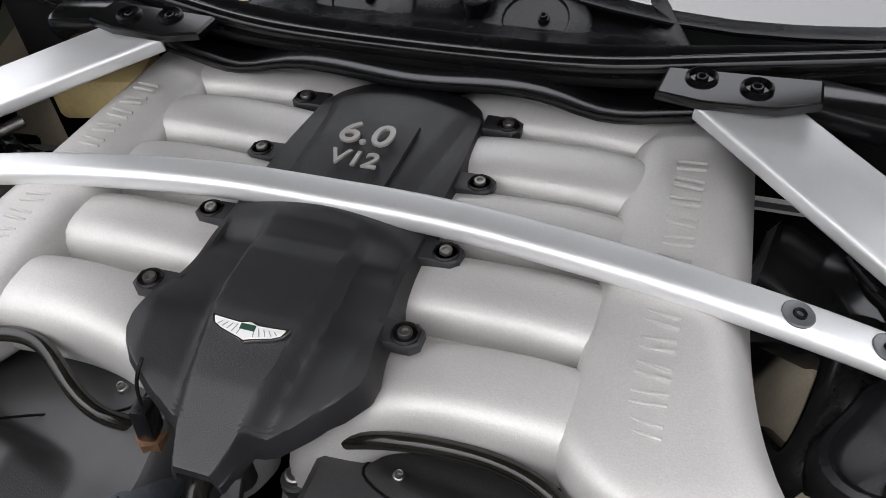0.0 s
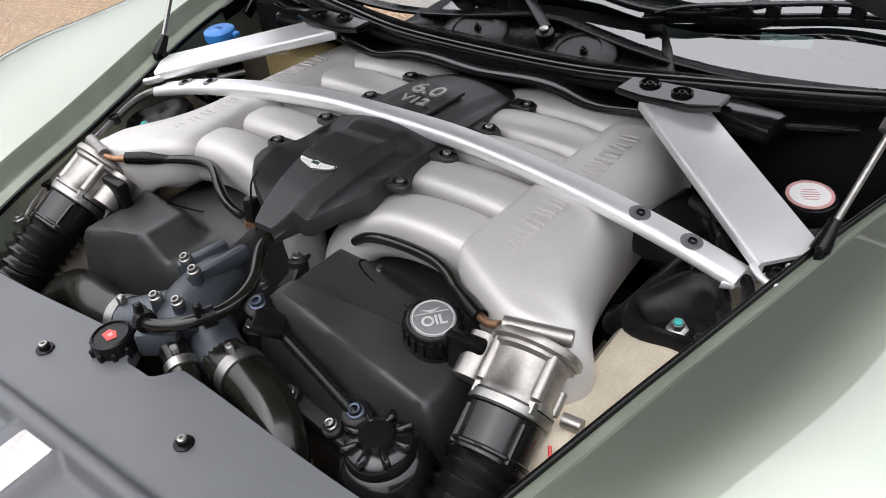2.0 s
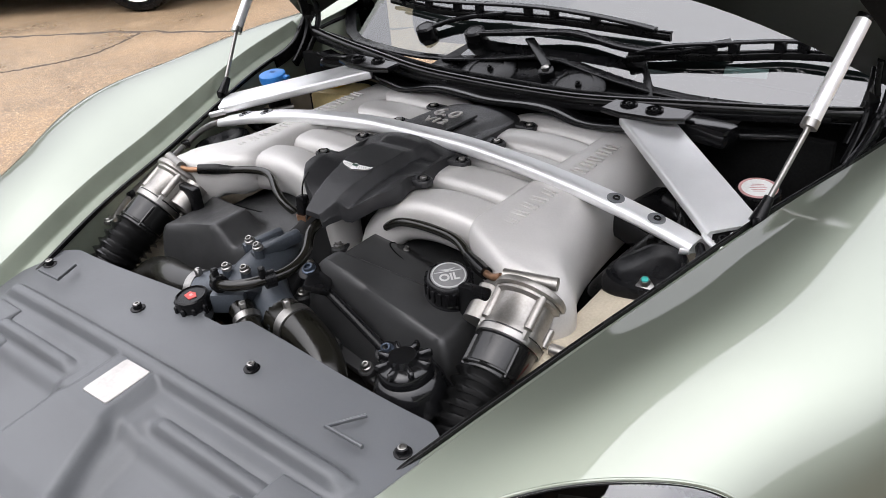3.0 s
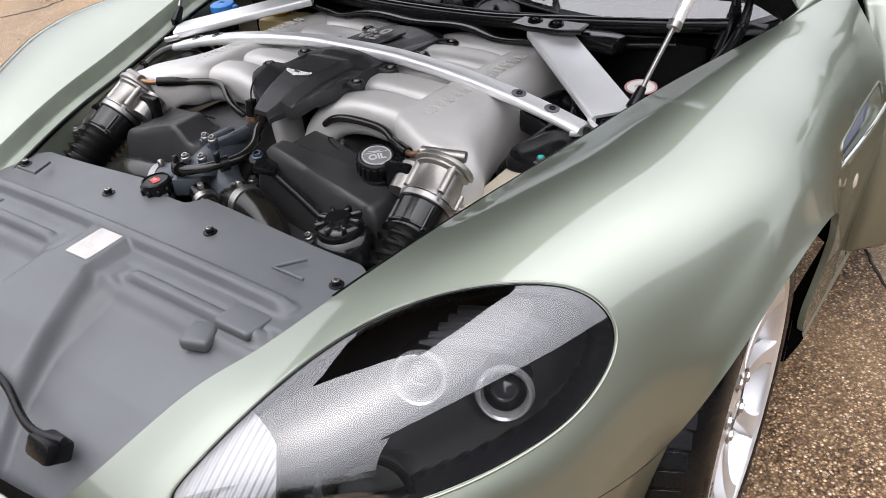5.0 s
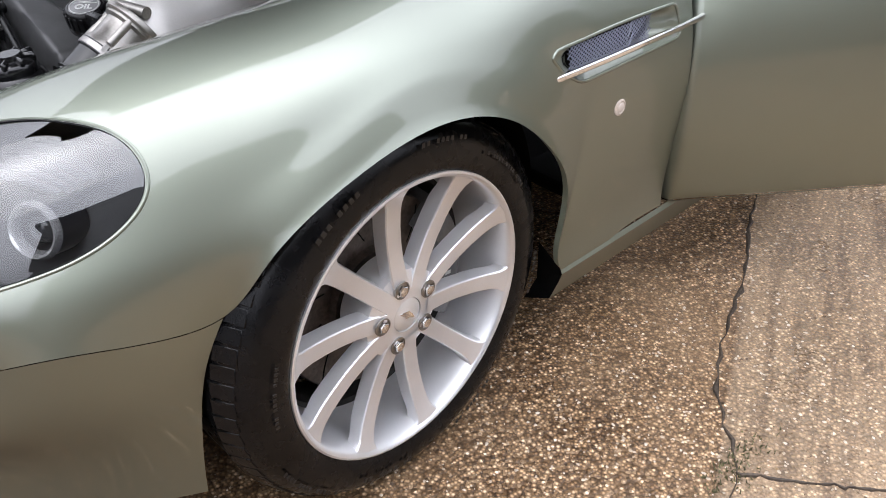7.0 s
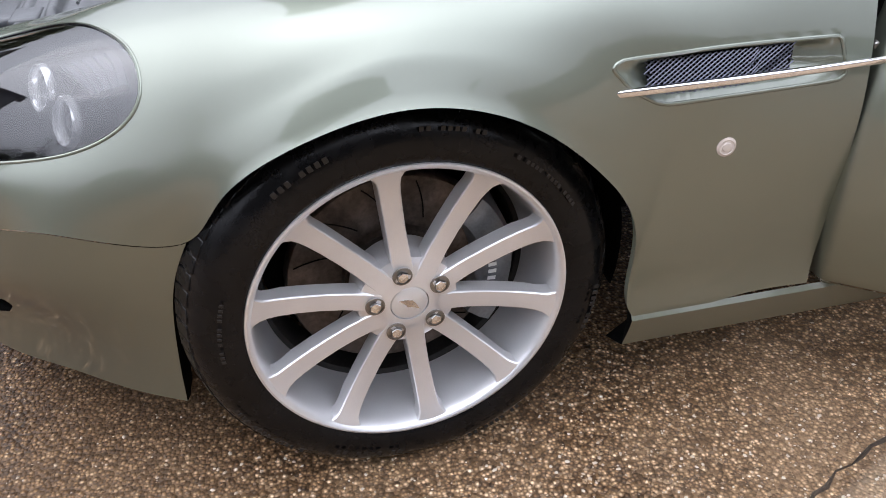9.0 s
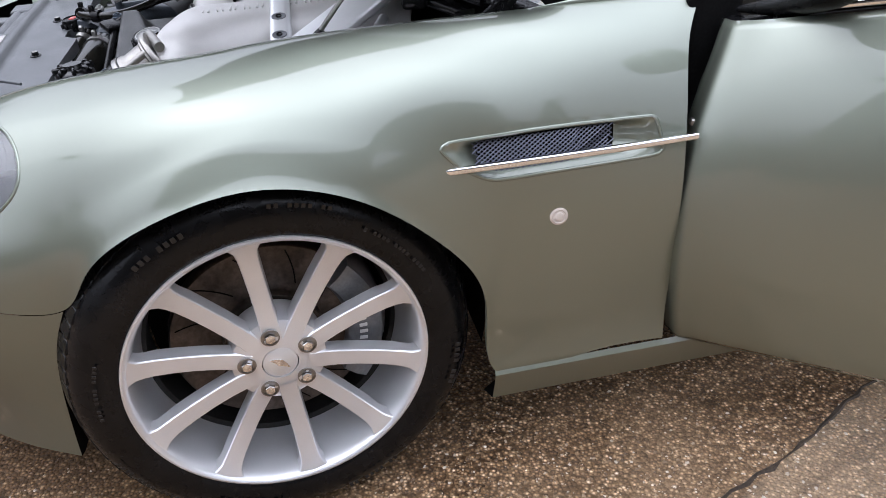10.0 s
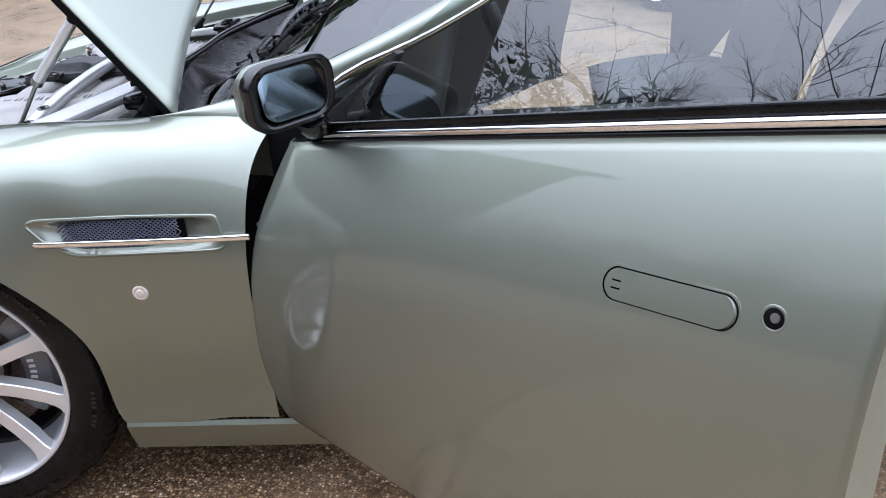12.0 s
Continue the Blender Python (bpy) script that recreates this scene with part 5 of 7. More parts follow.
def build_engine_cover():
    """Black central cover: lettered panel at the back, ridged tongue with an emblem at the front."""
    def half(y):
        return float(np.interp(y, [-.162, -.160, -.128, -.120, -.108, -.094, -.076, -.062, -.03, .02, .10, .20, .28, .305, .322],
                               [.020, .0220, .032, .050, .074, .093, .108, .110, .104, .098, .098, .098, .094, .086, .066]))

    def spine(y):
        return float(np.interp(y, [-.162, -.10, -.04, .04, .12, .20, .28, .322], [.762, .787, .8005, .8040, .8010, .7965, .790, .776]))

    def z(x, y):
        ax = abs(x)
        zs = spine(y)
        front = ramp01(.09, .02, y)
        ridge = .024 + .016 * ramp01(-.16, .0, y)
        fall = .018 * min(1, max(0, (ax - ridge) / .012)) * front
        lift = .016 * min(1, max(0, (ax - ridge - .018) / .036)) * ramp01(.01, -.06, y)
        # creased shoulders and a shallow channel in front of the numerals
        fall += .006 * max(0, 1 - abs(y - .045) / .022) * (1 if ax < .085 else 0)
        fall += .007 * max(0, 1 - abs(ax - .062 - .10 * max(0, y - .12)) / .014) * ramp01(.10, .13, y) * ramp01(.30, .24, y)
        crown = .020 * (ax / .1) ** 2 * (1 - front)
        rim = .014 * ramp01(half(y) - .006, half(y), ax)
        return zs - fall + lift - crown - rim

    ys = np.linspace(-.162, .322, 122)
    G = np.array([[(u * half(y), y, z(u * half(y), y)) for u in np.linspace(-1, 1, 73)] for y in ys])
    # thin edge round the nose, deeper behind it
    deep = [.010 + .018 * ramp01(-.03, .08, y) for y in ys]
    G = np.array([np.concatenate([[r[0] - (0, 0, h)], r, [r[-1] - (0, 0, h)]]) for r, h in zip(G, deep)])
    front = G[0].copy()
    front[:, 2] -= .009
    back = G[-1].copy()
    back[:, 2] -= .02
    G = np.concatenate([front[None], G, back[None]])
    c = part("engine_cover", grid(G, flip=True), COVER, car, "black ribbed plastic engine cover with a winged emblem", angle=30)
    for s in (1, -1):
        for y, zz in ((.284, .772), (.181, .778), (.080, .783), (-.020, .790)):
            tab = part("cover_tab", slab([(-.024, -.013), (.010, -.013), (.017, -.007), (.017, .007), (.010, .013), (-.024, .013)], -.006, .004, pose(s * .113, y, zz - .006, 0, 0, 0 if s > 0 else 180), .002), COVER, c)
            part("screw_boss", lathe([(.0120, -.006), (.0120, -.0015), (.0105, .0), (.0092, -.002), (.0, -.002)], 22, pose(s * .116, y, zz)), BLACK, tab)
            part("screw", lathe([(.0060, -.003), (.0060, .0005), (.0052, .0018), (.003, .0016), (.0026, -.0005), (0, -.0005)], 14, pose(s * .116, y, zz)), STEEL, tab)
    # sunken square with its numerals
    part("badge_plate", slab([(-.042, -.05), (.042, -.05), (.042, .05), (-.042, .05)], -.002, .0022, pose(.002, .172, .7990, -2.0, 0, 0), .0012), COVER, c)
    tilt = pose(0, 0, 0, -2.0, 0, 0)
    lettering("numeral", "6.0", .046, pose(.002, .188, .8070) @ tilt, LABEL_SILVER, c, .0012, "raised silver numerals", 1.0)
    lettering("numeral", "V12", .030, pose(.004, .150, .8075) @ tilt, LABEL_SILVER, c, .0010, "raised silver numerals", 1.05)
    # winged emblem
    m = pose(.0015, -.058, .7985, 15, 0, 0)
    out = [(-.034, .0075), (-.020, .0065), (-.008, .006), (0, .0085), (.008, .006), (.020, .0065), (.034, .0075), (.031, .001), (.024, -.003), (.014, -.006), (.005, -.0085), (0, -.0105), (-.005, -.0085), (-.014, -.006), (-.024, -.003), (-.031, .001)]
    e = part("emblem", slab(out, 0, .0026, m, .0006), CHROME, c, "chromed winged emblem")
    inn = [(x * .92, y * .82) for x, y in out]
    part("emblem_field", slab(inn, .0024, .0030, m, .0002), WHITE, e)
    part("emblem_bar", block((.013, .005, .0012), m @ pose(0, .002, .0034), .0004, 1), mat("emblem_green", (.02, .06, .04), .3, stain=.05), e)
    for s in (1, -1):
        for k in range(5):
            part("emblem_feather", block((.0007, .0085 - .001 * k, .0006), m @ pose(s * (.006 + .0045 * k), -.001 + .0006 * k, .0032, 0, 0, s * (14 + 9 * k)), .0002, 1), STEEL, e)


build_engine_cover()


def build_cam_cover(s):
    """Sloping black cam cover with a raised nose and a flanged edge."""
    def z(x, y):
        top = .712 - .26 * (x - .06)
        lo = .075 if s > 0 else .145
        nose = (.042 if s > 0 else .046) * ramp01(*((-.140, -.172) if s > 0 else (-.120, -.155)), y - .25 * (x - .24)) * ramp01(lo - .02, lo + .03, x) * ramp01(.365, .325, x)
        rear = -.012 * ramp01(-.10, -.07, y) if s > 0 else .020 * ramp01(-.17, -.09, y)
        drop = .17 * ramp01(-.228, -.268, y - .10 * (x - .06) * -0.35) ** 1.3
        inner = .10 * ramp01(.070, .030, x) ** 1.4
        outer = .10 * ramp01(.315, .365, x) ** 1.4
        return top + nose + rear - drop - inner - outer
    G = height_grid(np.linspace(.028, .372, 54), np.linspace(-.272, -.01, 60), z)
    if s < 0:
        G[:, :, 0] *= -1
    c = part("cam_cover", grid(G, flip=s < 0), CAM_BLACK, car, "matt black cam cover")
    # front wall and flange
    rows = [G[0] - (0, 0, t) for t in (0, .05, .10)]
    part("cam_front", grid(np.array(rows), flip=s > 0), CAM_BLACK, c)
    edge = [(s * x, -.262, .712 - .26 * (x - .06) - .085) for x in np.linspace(.04, .36, 12)]
    part("cam_flange", sweep(edge, rounded(.034, .012, .004, 2)), CAM_BLACK, c)
    for i in range(5):
        x = .06 + .068 * i
        at = (s * x, -.272, .712 - .26 * (x - .06) - .074)
        part("flange_boss", lathe([(.013, -.03), (.013, .002), (.011, .004), (0, .004)], 14, axis_pose(at, (0, -.35, 1))), CAM_BLACK, c)
        bolt((at[0], at[1], at[2] + .006), (0, -.35, 1), .009, c, STEEL)
    inner = [(s * .034, y, .640 + .02 * math.sin(y * 60)) for y in np.linspace(-.26, -.07, 9)]
    part("cam_flange", sweep(inner, rounded(.03, .012, .004, 2)), CAM_BLACK, c)
    for y in (-.235, -.165, -.095):
        part("flange_boss", lathe([(.014, -.02), (.014, .010), (.012, .012), (0, .012)], 14, pose(s * .030, y, .645)), CAM_BLACK, c)
        bolt((s * .030, y, .660), (0, 0, 1), .009, c, STEEL)
    # thin panel line with its screw at the back
    P = [(s * .10, -.078, z(.10, -.078) + .0004), (s * .10, -.098, z(.10, -.098) + .0004), (s * .118, -.108, z(.118, -.108) + .0004), (s * .20, -.118, z(.20, -.118) + .0004), (s * .235, -.15, z(.235, -.15) + .0004)]
    part("panel_seam", tube(P, .0012, 6, 24), DARK, c)
    bolt((s * .125, -.088, z(.125, -.088) + .001), (s * .25, 0, 1), .005, c, STEEL)
    return c, z


cam_r, cam_z = build_cam_cover(1)
cam_l, _ = build_cam_cover(-1)


def build_oil_cap():
    up = Vector((.20, -.16, 1)).normalized()
    base = Vector((.281, -.168, .738)) - up * .040
    m = axis_pose(base, up)
    neck = part("oil_filler", lathe([(.036, -.03), (.036, .004), (.033, .008), (.031, .012)], 32, m), GLOSS, car, "oil filler neck with a ribbed cap")
    prof = [(.033, .010), (.0335, .030), (.0325, .036), (.029, .040), (.0265, .0405), (.026, .0385), (0, .0385)]
    cap = part("oil_cap", lathe(prof, 40, m), BLACK, neck, "black ribbed screw cap")
    for k in range(20):
        a = radians(18 * k)
        part("cap_rib", block((.004, .0055, .024), m @ pose(.0335 * math.cos(a), .0335 * math.sin(a), .023, 0, 0, 18 * k), .001, 1), BLACK, cap)
    part("cap_disc", lathe([(.0262, .0384), (.0262, .0398), (.0255, .0402), (0, .0402)], 40, m), mat("cap_grey", (.16, .16, .16), .45, .2, grain=.08, stain=.1), cap)
    part("cap_ring", lathe([(.0242, .040), (.0242, .0410), (.0228, .0410), (.0228, .040)], 40, m, caps=False), CAP_PRINT, cap)
    spin = axis_pose(base, up) @ pose(0, 0, .0403, 0, 0, 0)
    q = spin.inverted() @ Vector((base.x + .6, base.y + .62, base.z))
    turn = math.degrees(math.atan2(q.y, q.x))
    lettering("cap_word", "OIL", .0185, spin @ pose(0, 0, 0, 0, 0, turn + 4) @ pose(0, -.0045, 0), CAP_PRINT, cap, .0006, "moulded white word", 1.0)
    part("cap_mark", slab([(-.012, -.001), (0, -.006), (.012, -.001), (0, -.0025)], 0, .0008, spin @ pose(0, 0, 0, 0, 0, turn + 4) @ pose(0, .0135, 0), .0002), CAP_PRINT, cap)
    part("cap_line", block((.040, .0012, .0008), spin @ pose(0, 0, 0, 0, 0, turn + 4) @ pose(0, .0072, .0003), .0002, 1), CAP_PRINT, cap)


build_oil_cap()


def ribbed(P, r0, r1, rings, n_per=6):
    """A corrugated hose: radius swings between r0 and r1."""
    n = rings * n_per + 1
    C = spline(np.array(P), n)
    r = [r1 - (r1 - r0) * (0.5 + 0.5 * math.cos(2 * math.pi * i / n_per)) ** 0.7 for i in range(n)]
    return tube(C, r, 36)


def build_throttle(s):
    d = Vector((s * .06, -.86, -.50)).normalized()
    c = Vector((s * .400, -.160, .712))
    m = axis_pose(c, d)
    t = part("throttle_body", lathe([(.047, -.022), (.047, -.014), (.041, -.010), (.040, .026), (.043, .030), (.044, .040), (.041, .044), (.036, .044)], 44, m), MACHINED, car, "machined alloy throttle body")
    side = Vector((1, 0, 0)) - d * d.x
    side.normalize()
    up = d.cross(side) * -1
    if up.z < 0:
        up = -up
    for k, (a, b) in enumerate(((.032, .027), (-.032, .027), (.035, -.027), (-.035, -.027))):
        q = c + side * a + up * b
        part("throttle_lug", tube([tuple(q - d * .02), tuple(q + d * .030)], .0066, 14), MACHINED, t)
        part("throttle_screw", tube([tuple(q + d * .034), tuple(q + d * .046)], .0062, 6), STEEL, t)
    motor = c - side * (s * .058) + d * .008
    part("throttle_motor", tube([tuple(motor - d * .028), tuple(motor + d * .024)], .021, 22), MACHINED, t)
    part("motor_cap", block((.018, .060, .050), axis_pose(motor - side * (s * .014), side), .005), BLACK, t)
    a, b = Vector((s * .366, -.153, .758)), Vector((s * .438, -.131, .754))
    part("vacuum_pipe", tube([tuple(a), tuple(b)], .0095, 16), MACHINED, t)
    part("flange_plate", lathe([(.0, -.030), (.050, -.030), (.052, -.027), (.052, -.021), (.049, -.018), (.0, -.018)], 44, m), MACHINED, t)
    spig = c + side * (s * .05) + d * .03 - up * .02
    part("spigot", tube([tuple(spig), tuple(spig + side * (s * .022))], .008, 14), MACHINED, t)
    # band clip and rubber bellows
    part("hose_clip", lathe([(.0452, .040), (.0464, .041), (.0464, .050), (.0452, .051)], 44, m, caps=False), STEEL, t)
    p0 = c + d * .038
    p1 = c + d * .105
    neck = part("intake_hose", tube([tuple(p0), tuple(p0 + d * .014), tuple(p0 + d * .016), tuple(p1)], [.0448, .0448, .0425, .041], 40), SHINY_RUBBER, car, "black ribbed rubber intake hose")
    for a0 in (-50, 50):
        q = math.radians(a0)
        o = (side * math.sin(q) * s + up * math.cos(q)) * .0418
        part("hose_rib", tube([tuple(p0 + d * .020 + o), tuple(p1 - d * .004 + o)], .0032, 8), SHINY_RUBBER, neck)
    for t0 in (.058,):
        part("hose_ring", tube([tuple(p0 + d * t0 + (side * math.sin(x) + up * math.cos(x)) * .0422) for x in np.linspace(0, 6.2832, 33)], .003, 8, caps=False), SHINY_RUBBER, neck)
    bl = ribbed([tuple(p1 - d * .004), tuple(p1 + d * .05), (s * .415, -.345, .585), (s * .410, -.42, .540)], .0375, .047, 14)
    part("bellows", bl, SHINY_RUBBER, neck, "corrugated rubber section")


build_throttle(1)
build_throttle(-1)


def build_breather(s):
    """Thin rubber pipe from behind the runner to the throttle."""
    if s > 0:
        P = [(.085, -.085, .722), (.11, -.088, .738), (.19, -.083, .744), (.245, -.095, .742), (.272, -.110, .736)]
        Q = [(.270, -.109, .737), (.300, -.126, .738), (.328, -.142, .742)]
        E = [(.326, -.141, .742), (.345, -.150, .746), (.362, -.153, .754)]
    else:
        P = [(-.095, -.110, .705), (-.118, -.122, .728), (-.150, -.112, .744), (-.20, -.085, .752), (-.262, -.092, .750), (-.285, -.105, .750)]
        Q = [(-.278, -.100, .750), (-.310, -.118, .751), (-.338, -.136, .752)]
        E = [(-.334, -.134, .752), (-.352, -.148, .753), (-.366, -.153, .756)]
    h = part("breather_pipe", tube(P, .0072, 14, 30), HOSE, car, "thin black rubber breather pipe")
    part("pipe_sleeve", tube(Q, [.0075, .0105, .0095], 14, 14), RUBBER, h)
    part("pipe_end", tube(E, .0052, 12, 10), BRASS, h)


build_breather(1)
build_breather(-1)


def build_coolant():
    """Blue-grey thermostat housing between the banks, with its hoses and clips."""
    P = [(-.072, -.130, .672), (-.066, -.165, .688), (-.045, -.225, .694), (-.030, -.275, .690), (.0, -.315, .676)]
    h = part("thermostat_housing", tube(P, [.022, .028, .037, .040, .036], 24, 26, flat=.75), HOUSING, car, "blue-grey cast thermostat housing")
    part("housing_branch", tube([(-.035, -.262, .680), (-.075, -.300, .672), (-.110, -.322, .662)], [.030, .032, .031], 22, 12), HOUSING, h)
    part("housing_branch", tube([(-.015, -.262, .678), (.030, -.290, .668), (.070, -.302, .660)], [.030, .031, .030], 22, 12), HOUSING, h)
    part("housing_block", block((.055, .030, .035), pose(-.018, -.332, .686, 0, 0, 35), .006), HOUSING, h)
    part("housing_rib", block((.016, .085, .022), pose(-.028, -.222, .722, 6, 0, -14), .005), HOUSING, h)
    part("housing_rib", block((.016, .070, .022), pose(-.075, -.212, .712, 6, 0, -20), .005), HOUSING, h)
    for x, y, z in ((-.028, -.258, .738), (-.078, -.236, .724), (-.052, -.305, .718), (-.012, -.300, .724)):
        bolt((x, y, z), (0, -.3, 1), .0085, h, STEEL)
        part("bolt_shank", tube([(x, y, z - .03), (x, y, z)], .008, 10), HOUSING, h)
    # top hoses
    a = part("coolant_hose", tube([(-.095, -.314, .664), (-.15, -.322, .660), (-.22, -.310, .650), (-.30, -.30, .62), (-.36, -.34, .56)], .030, 26, 40), HOSE, car, "fat black coolant hose with clips")
    b = part("coolant_hose", tube([(.052, -.298, .662), (.100, -.305, .660), (.150, -.318, .648), (.192, -.345, .620), (.212, -.365, .575), (.215, -.37, .50)], .031, 26, 40), HOSE, car, "fat black coolant hose with clips")
    c = part("coolant_hose", tube([(.0, -.330, .676), (.035, -.345, .664), (.060, -.365, .640), (.062, -.372, .590), (.06, -.375, .52)], .019, 20, 34), HOSE, car, "bent black coolant hose")
    d = part("coolant_hose", tube([(-.050, -.330, .715), (-.015, -.342, .718), (.030, -.318, .724), (.050, -.275, .724), (.035, -.215, .728), (.0, -.165, .735), (.005, -.125, .742)], .0085, 16, 44), HOSE, car, "slim looped black hose")
    for ho, p, q, r in ((a, (-.108, -.318, .664), (-.124, -.320, .662), .0325), (b, (.082, -.302, .661), (.098, -.305, .660), .0335), (b, (.196, -.350, .612), (.202, -.356, .600), .034), (c, (.022, -.338, .670), (.032, -.343, .666), .0215), (d, (.040, -.305, .724), (.046, -.290, .724), .0135), (d, (-.030, -.339, .717), (-.018, -.342, .718), .0135)):
        k = part("hose_clamp", tube([p, q], r, 26), STEEL if ho is not d else BLACK, ho, "sprung hose clip")
        v = Vector(q) - Vector(p)
        part("clamp_ear", block((.010, .022, .010), axis_pose(Vector(p) + Vector((0, -.1, 1)).normalized() * r, v), .002, 1), STEEL if ho is not d else BLACK, k)
    # sensor with its copper hex and plug
    s = part("temperature_sensor", tube([(-.070, -.128, .690), (-.072, -.124, .722)], .0135, 6), BRASS, car, "copper-coloured coolant sensor")
    part("sensor_plug", block((.016, .020, .034), pose(-.073, -.120, .738, -8, 0, 10), .003), BLACK, s)
    part("sensor_wire", tube([(-.073, -.118, .755), (-.075, -.110, .775), (-.072, -.098, .790)], .0016, 6, 10), BLACK, s)
    # filler neck with a red-marked cap
    m = axis_pose((-.060, -.366, .655), (0, -.10, 1))
    f = part("header_cap", lathe([(.020, -.05), (.020, .015), (.026, .020), (.027, .040), (.025, .046), (.022, .0475), (.0215, .0455), (0, .0455)], 32, m), BLACK, car, "black coolant cap with a red mark")
    for k in range(10):
        a0 = radians(36 * k)
        part("cap_lug", block((.007, .007, .018), m @ pose(.0275 * math.cos(a0), .0275 * math.sin(a0), .030, 0, 0, 36 * k), .002, 1), BLACK, f)
    part("cap_mark", slab([(-.010, -.006), (.006, -.009), (.011, .002), (.001, .008), (-.010, .005)], .0452, .0468, m, .0005), RED, f, "red warning mark")
    part("cap_mark", slab([(-.003, -.003), (.003, -.003), (.004, .002), (-.002, .003)], .0464, .0474, m, .0004), PINK, f)


build_coolant()


def build_ps_bottle():
    up = Vector((-.04, -.06, 1)).normalized()
    base = Vector((.318, -.314, .712)) - up * .115
    m = axis_pose(base, up)
    b = part("fluid_bottle", lathe([(.046, -.06), (.052, -.04), (.054, .020), (.052, .030), (.0545, .034), (.0545, .040), (.051, .046), (.049, .062), (.043, .076), (.037, .080)], 40, m), GLOSS, car, "glossy black steering-fluid bottle")
    cap = part("bottle_cap", lathe([(.037, .078), (.038, .084), (.037, .094), (.033, .099), (.020, .102), (.018, .110), (.0, .110)], 40, m), GLOSS, b, "glossy black eight-lobed screw cap")
    for k in range(8):
        part("cap_lobe", block((.020, .008, .014), m @ pose(.029 * math.cos(k * .7854), .029 * math.sin(k * .7854), .101, 0, 0, 45 * k), .003, 1), GLOSS, cap)
    # stay from the front cover bolt down to the bottle
    stay = part("support_stay", block((.040, .060, .014), pose(.100, -.252, .716, 0, 16, 35), .005), BLACK, car, "black bracket with a slim stay rod")
    part("stay_rod", tube([(.115, -.256, .708), (.180, -.264, .682), (.243, -.272, .655)], .0075, 12), BLACK, stay)
    for c in ((.078, -.250, .723), (.243, -.271, .654)):
        part("stay_eye", lathe([(.017, -.008), (.017, .002), (.014, .004), (0, .004)], 22, axis_pose(c, (.1, -.3, 1))), BLACK, stay)
        bolt((c[0], c[1], c[2] + .004), (.1, -.3, 1), .011, stay, mat("blued_steel", (.06, .075, .10), .4, .9, stain=.2, stain_scale=50) if "blued_steel" not in bpy.data.materials else bpy.data.materials["blued_steel"])


build_ps_bottle()


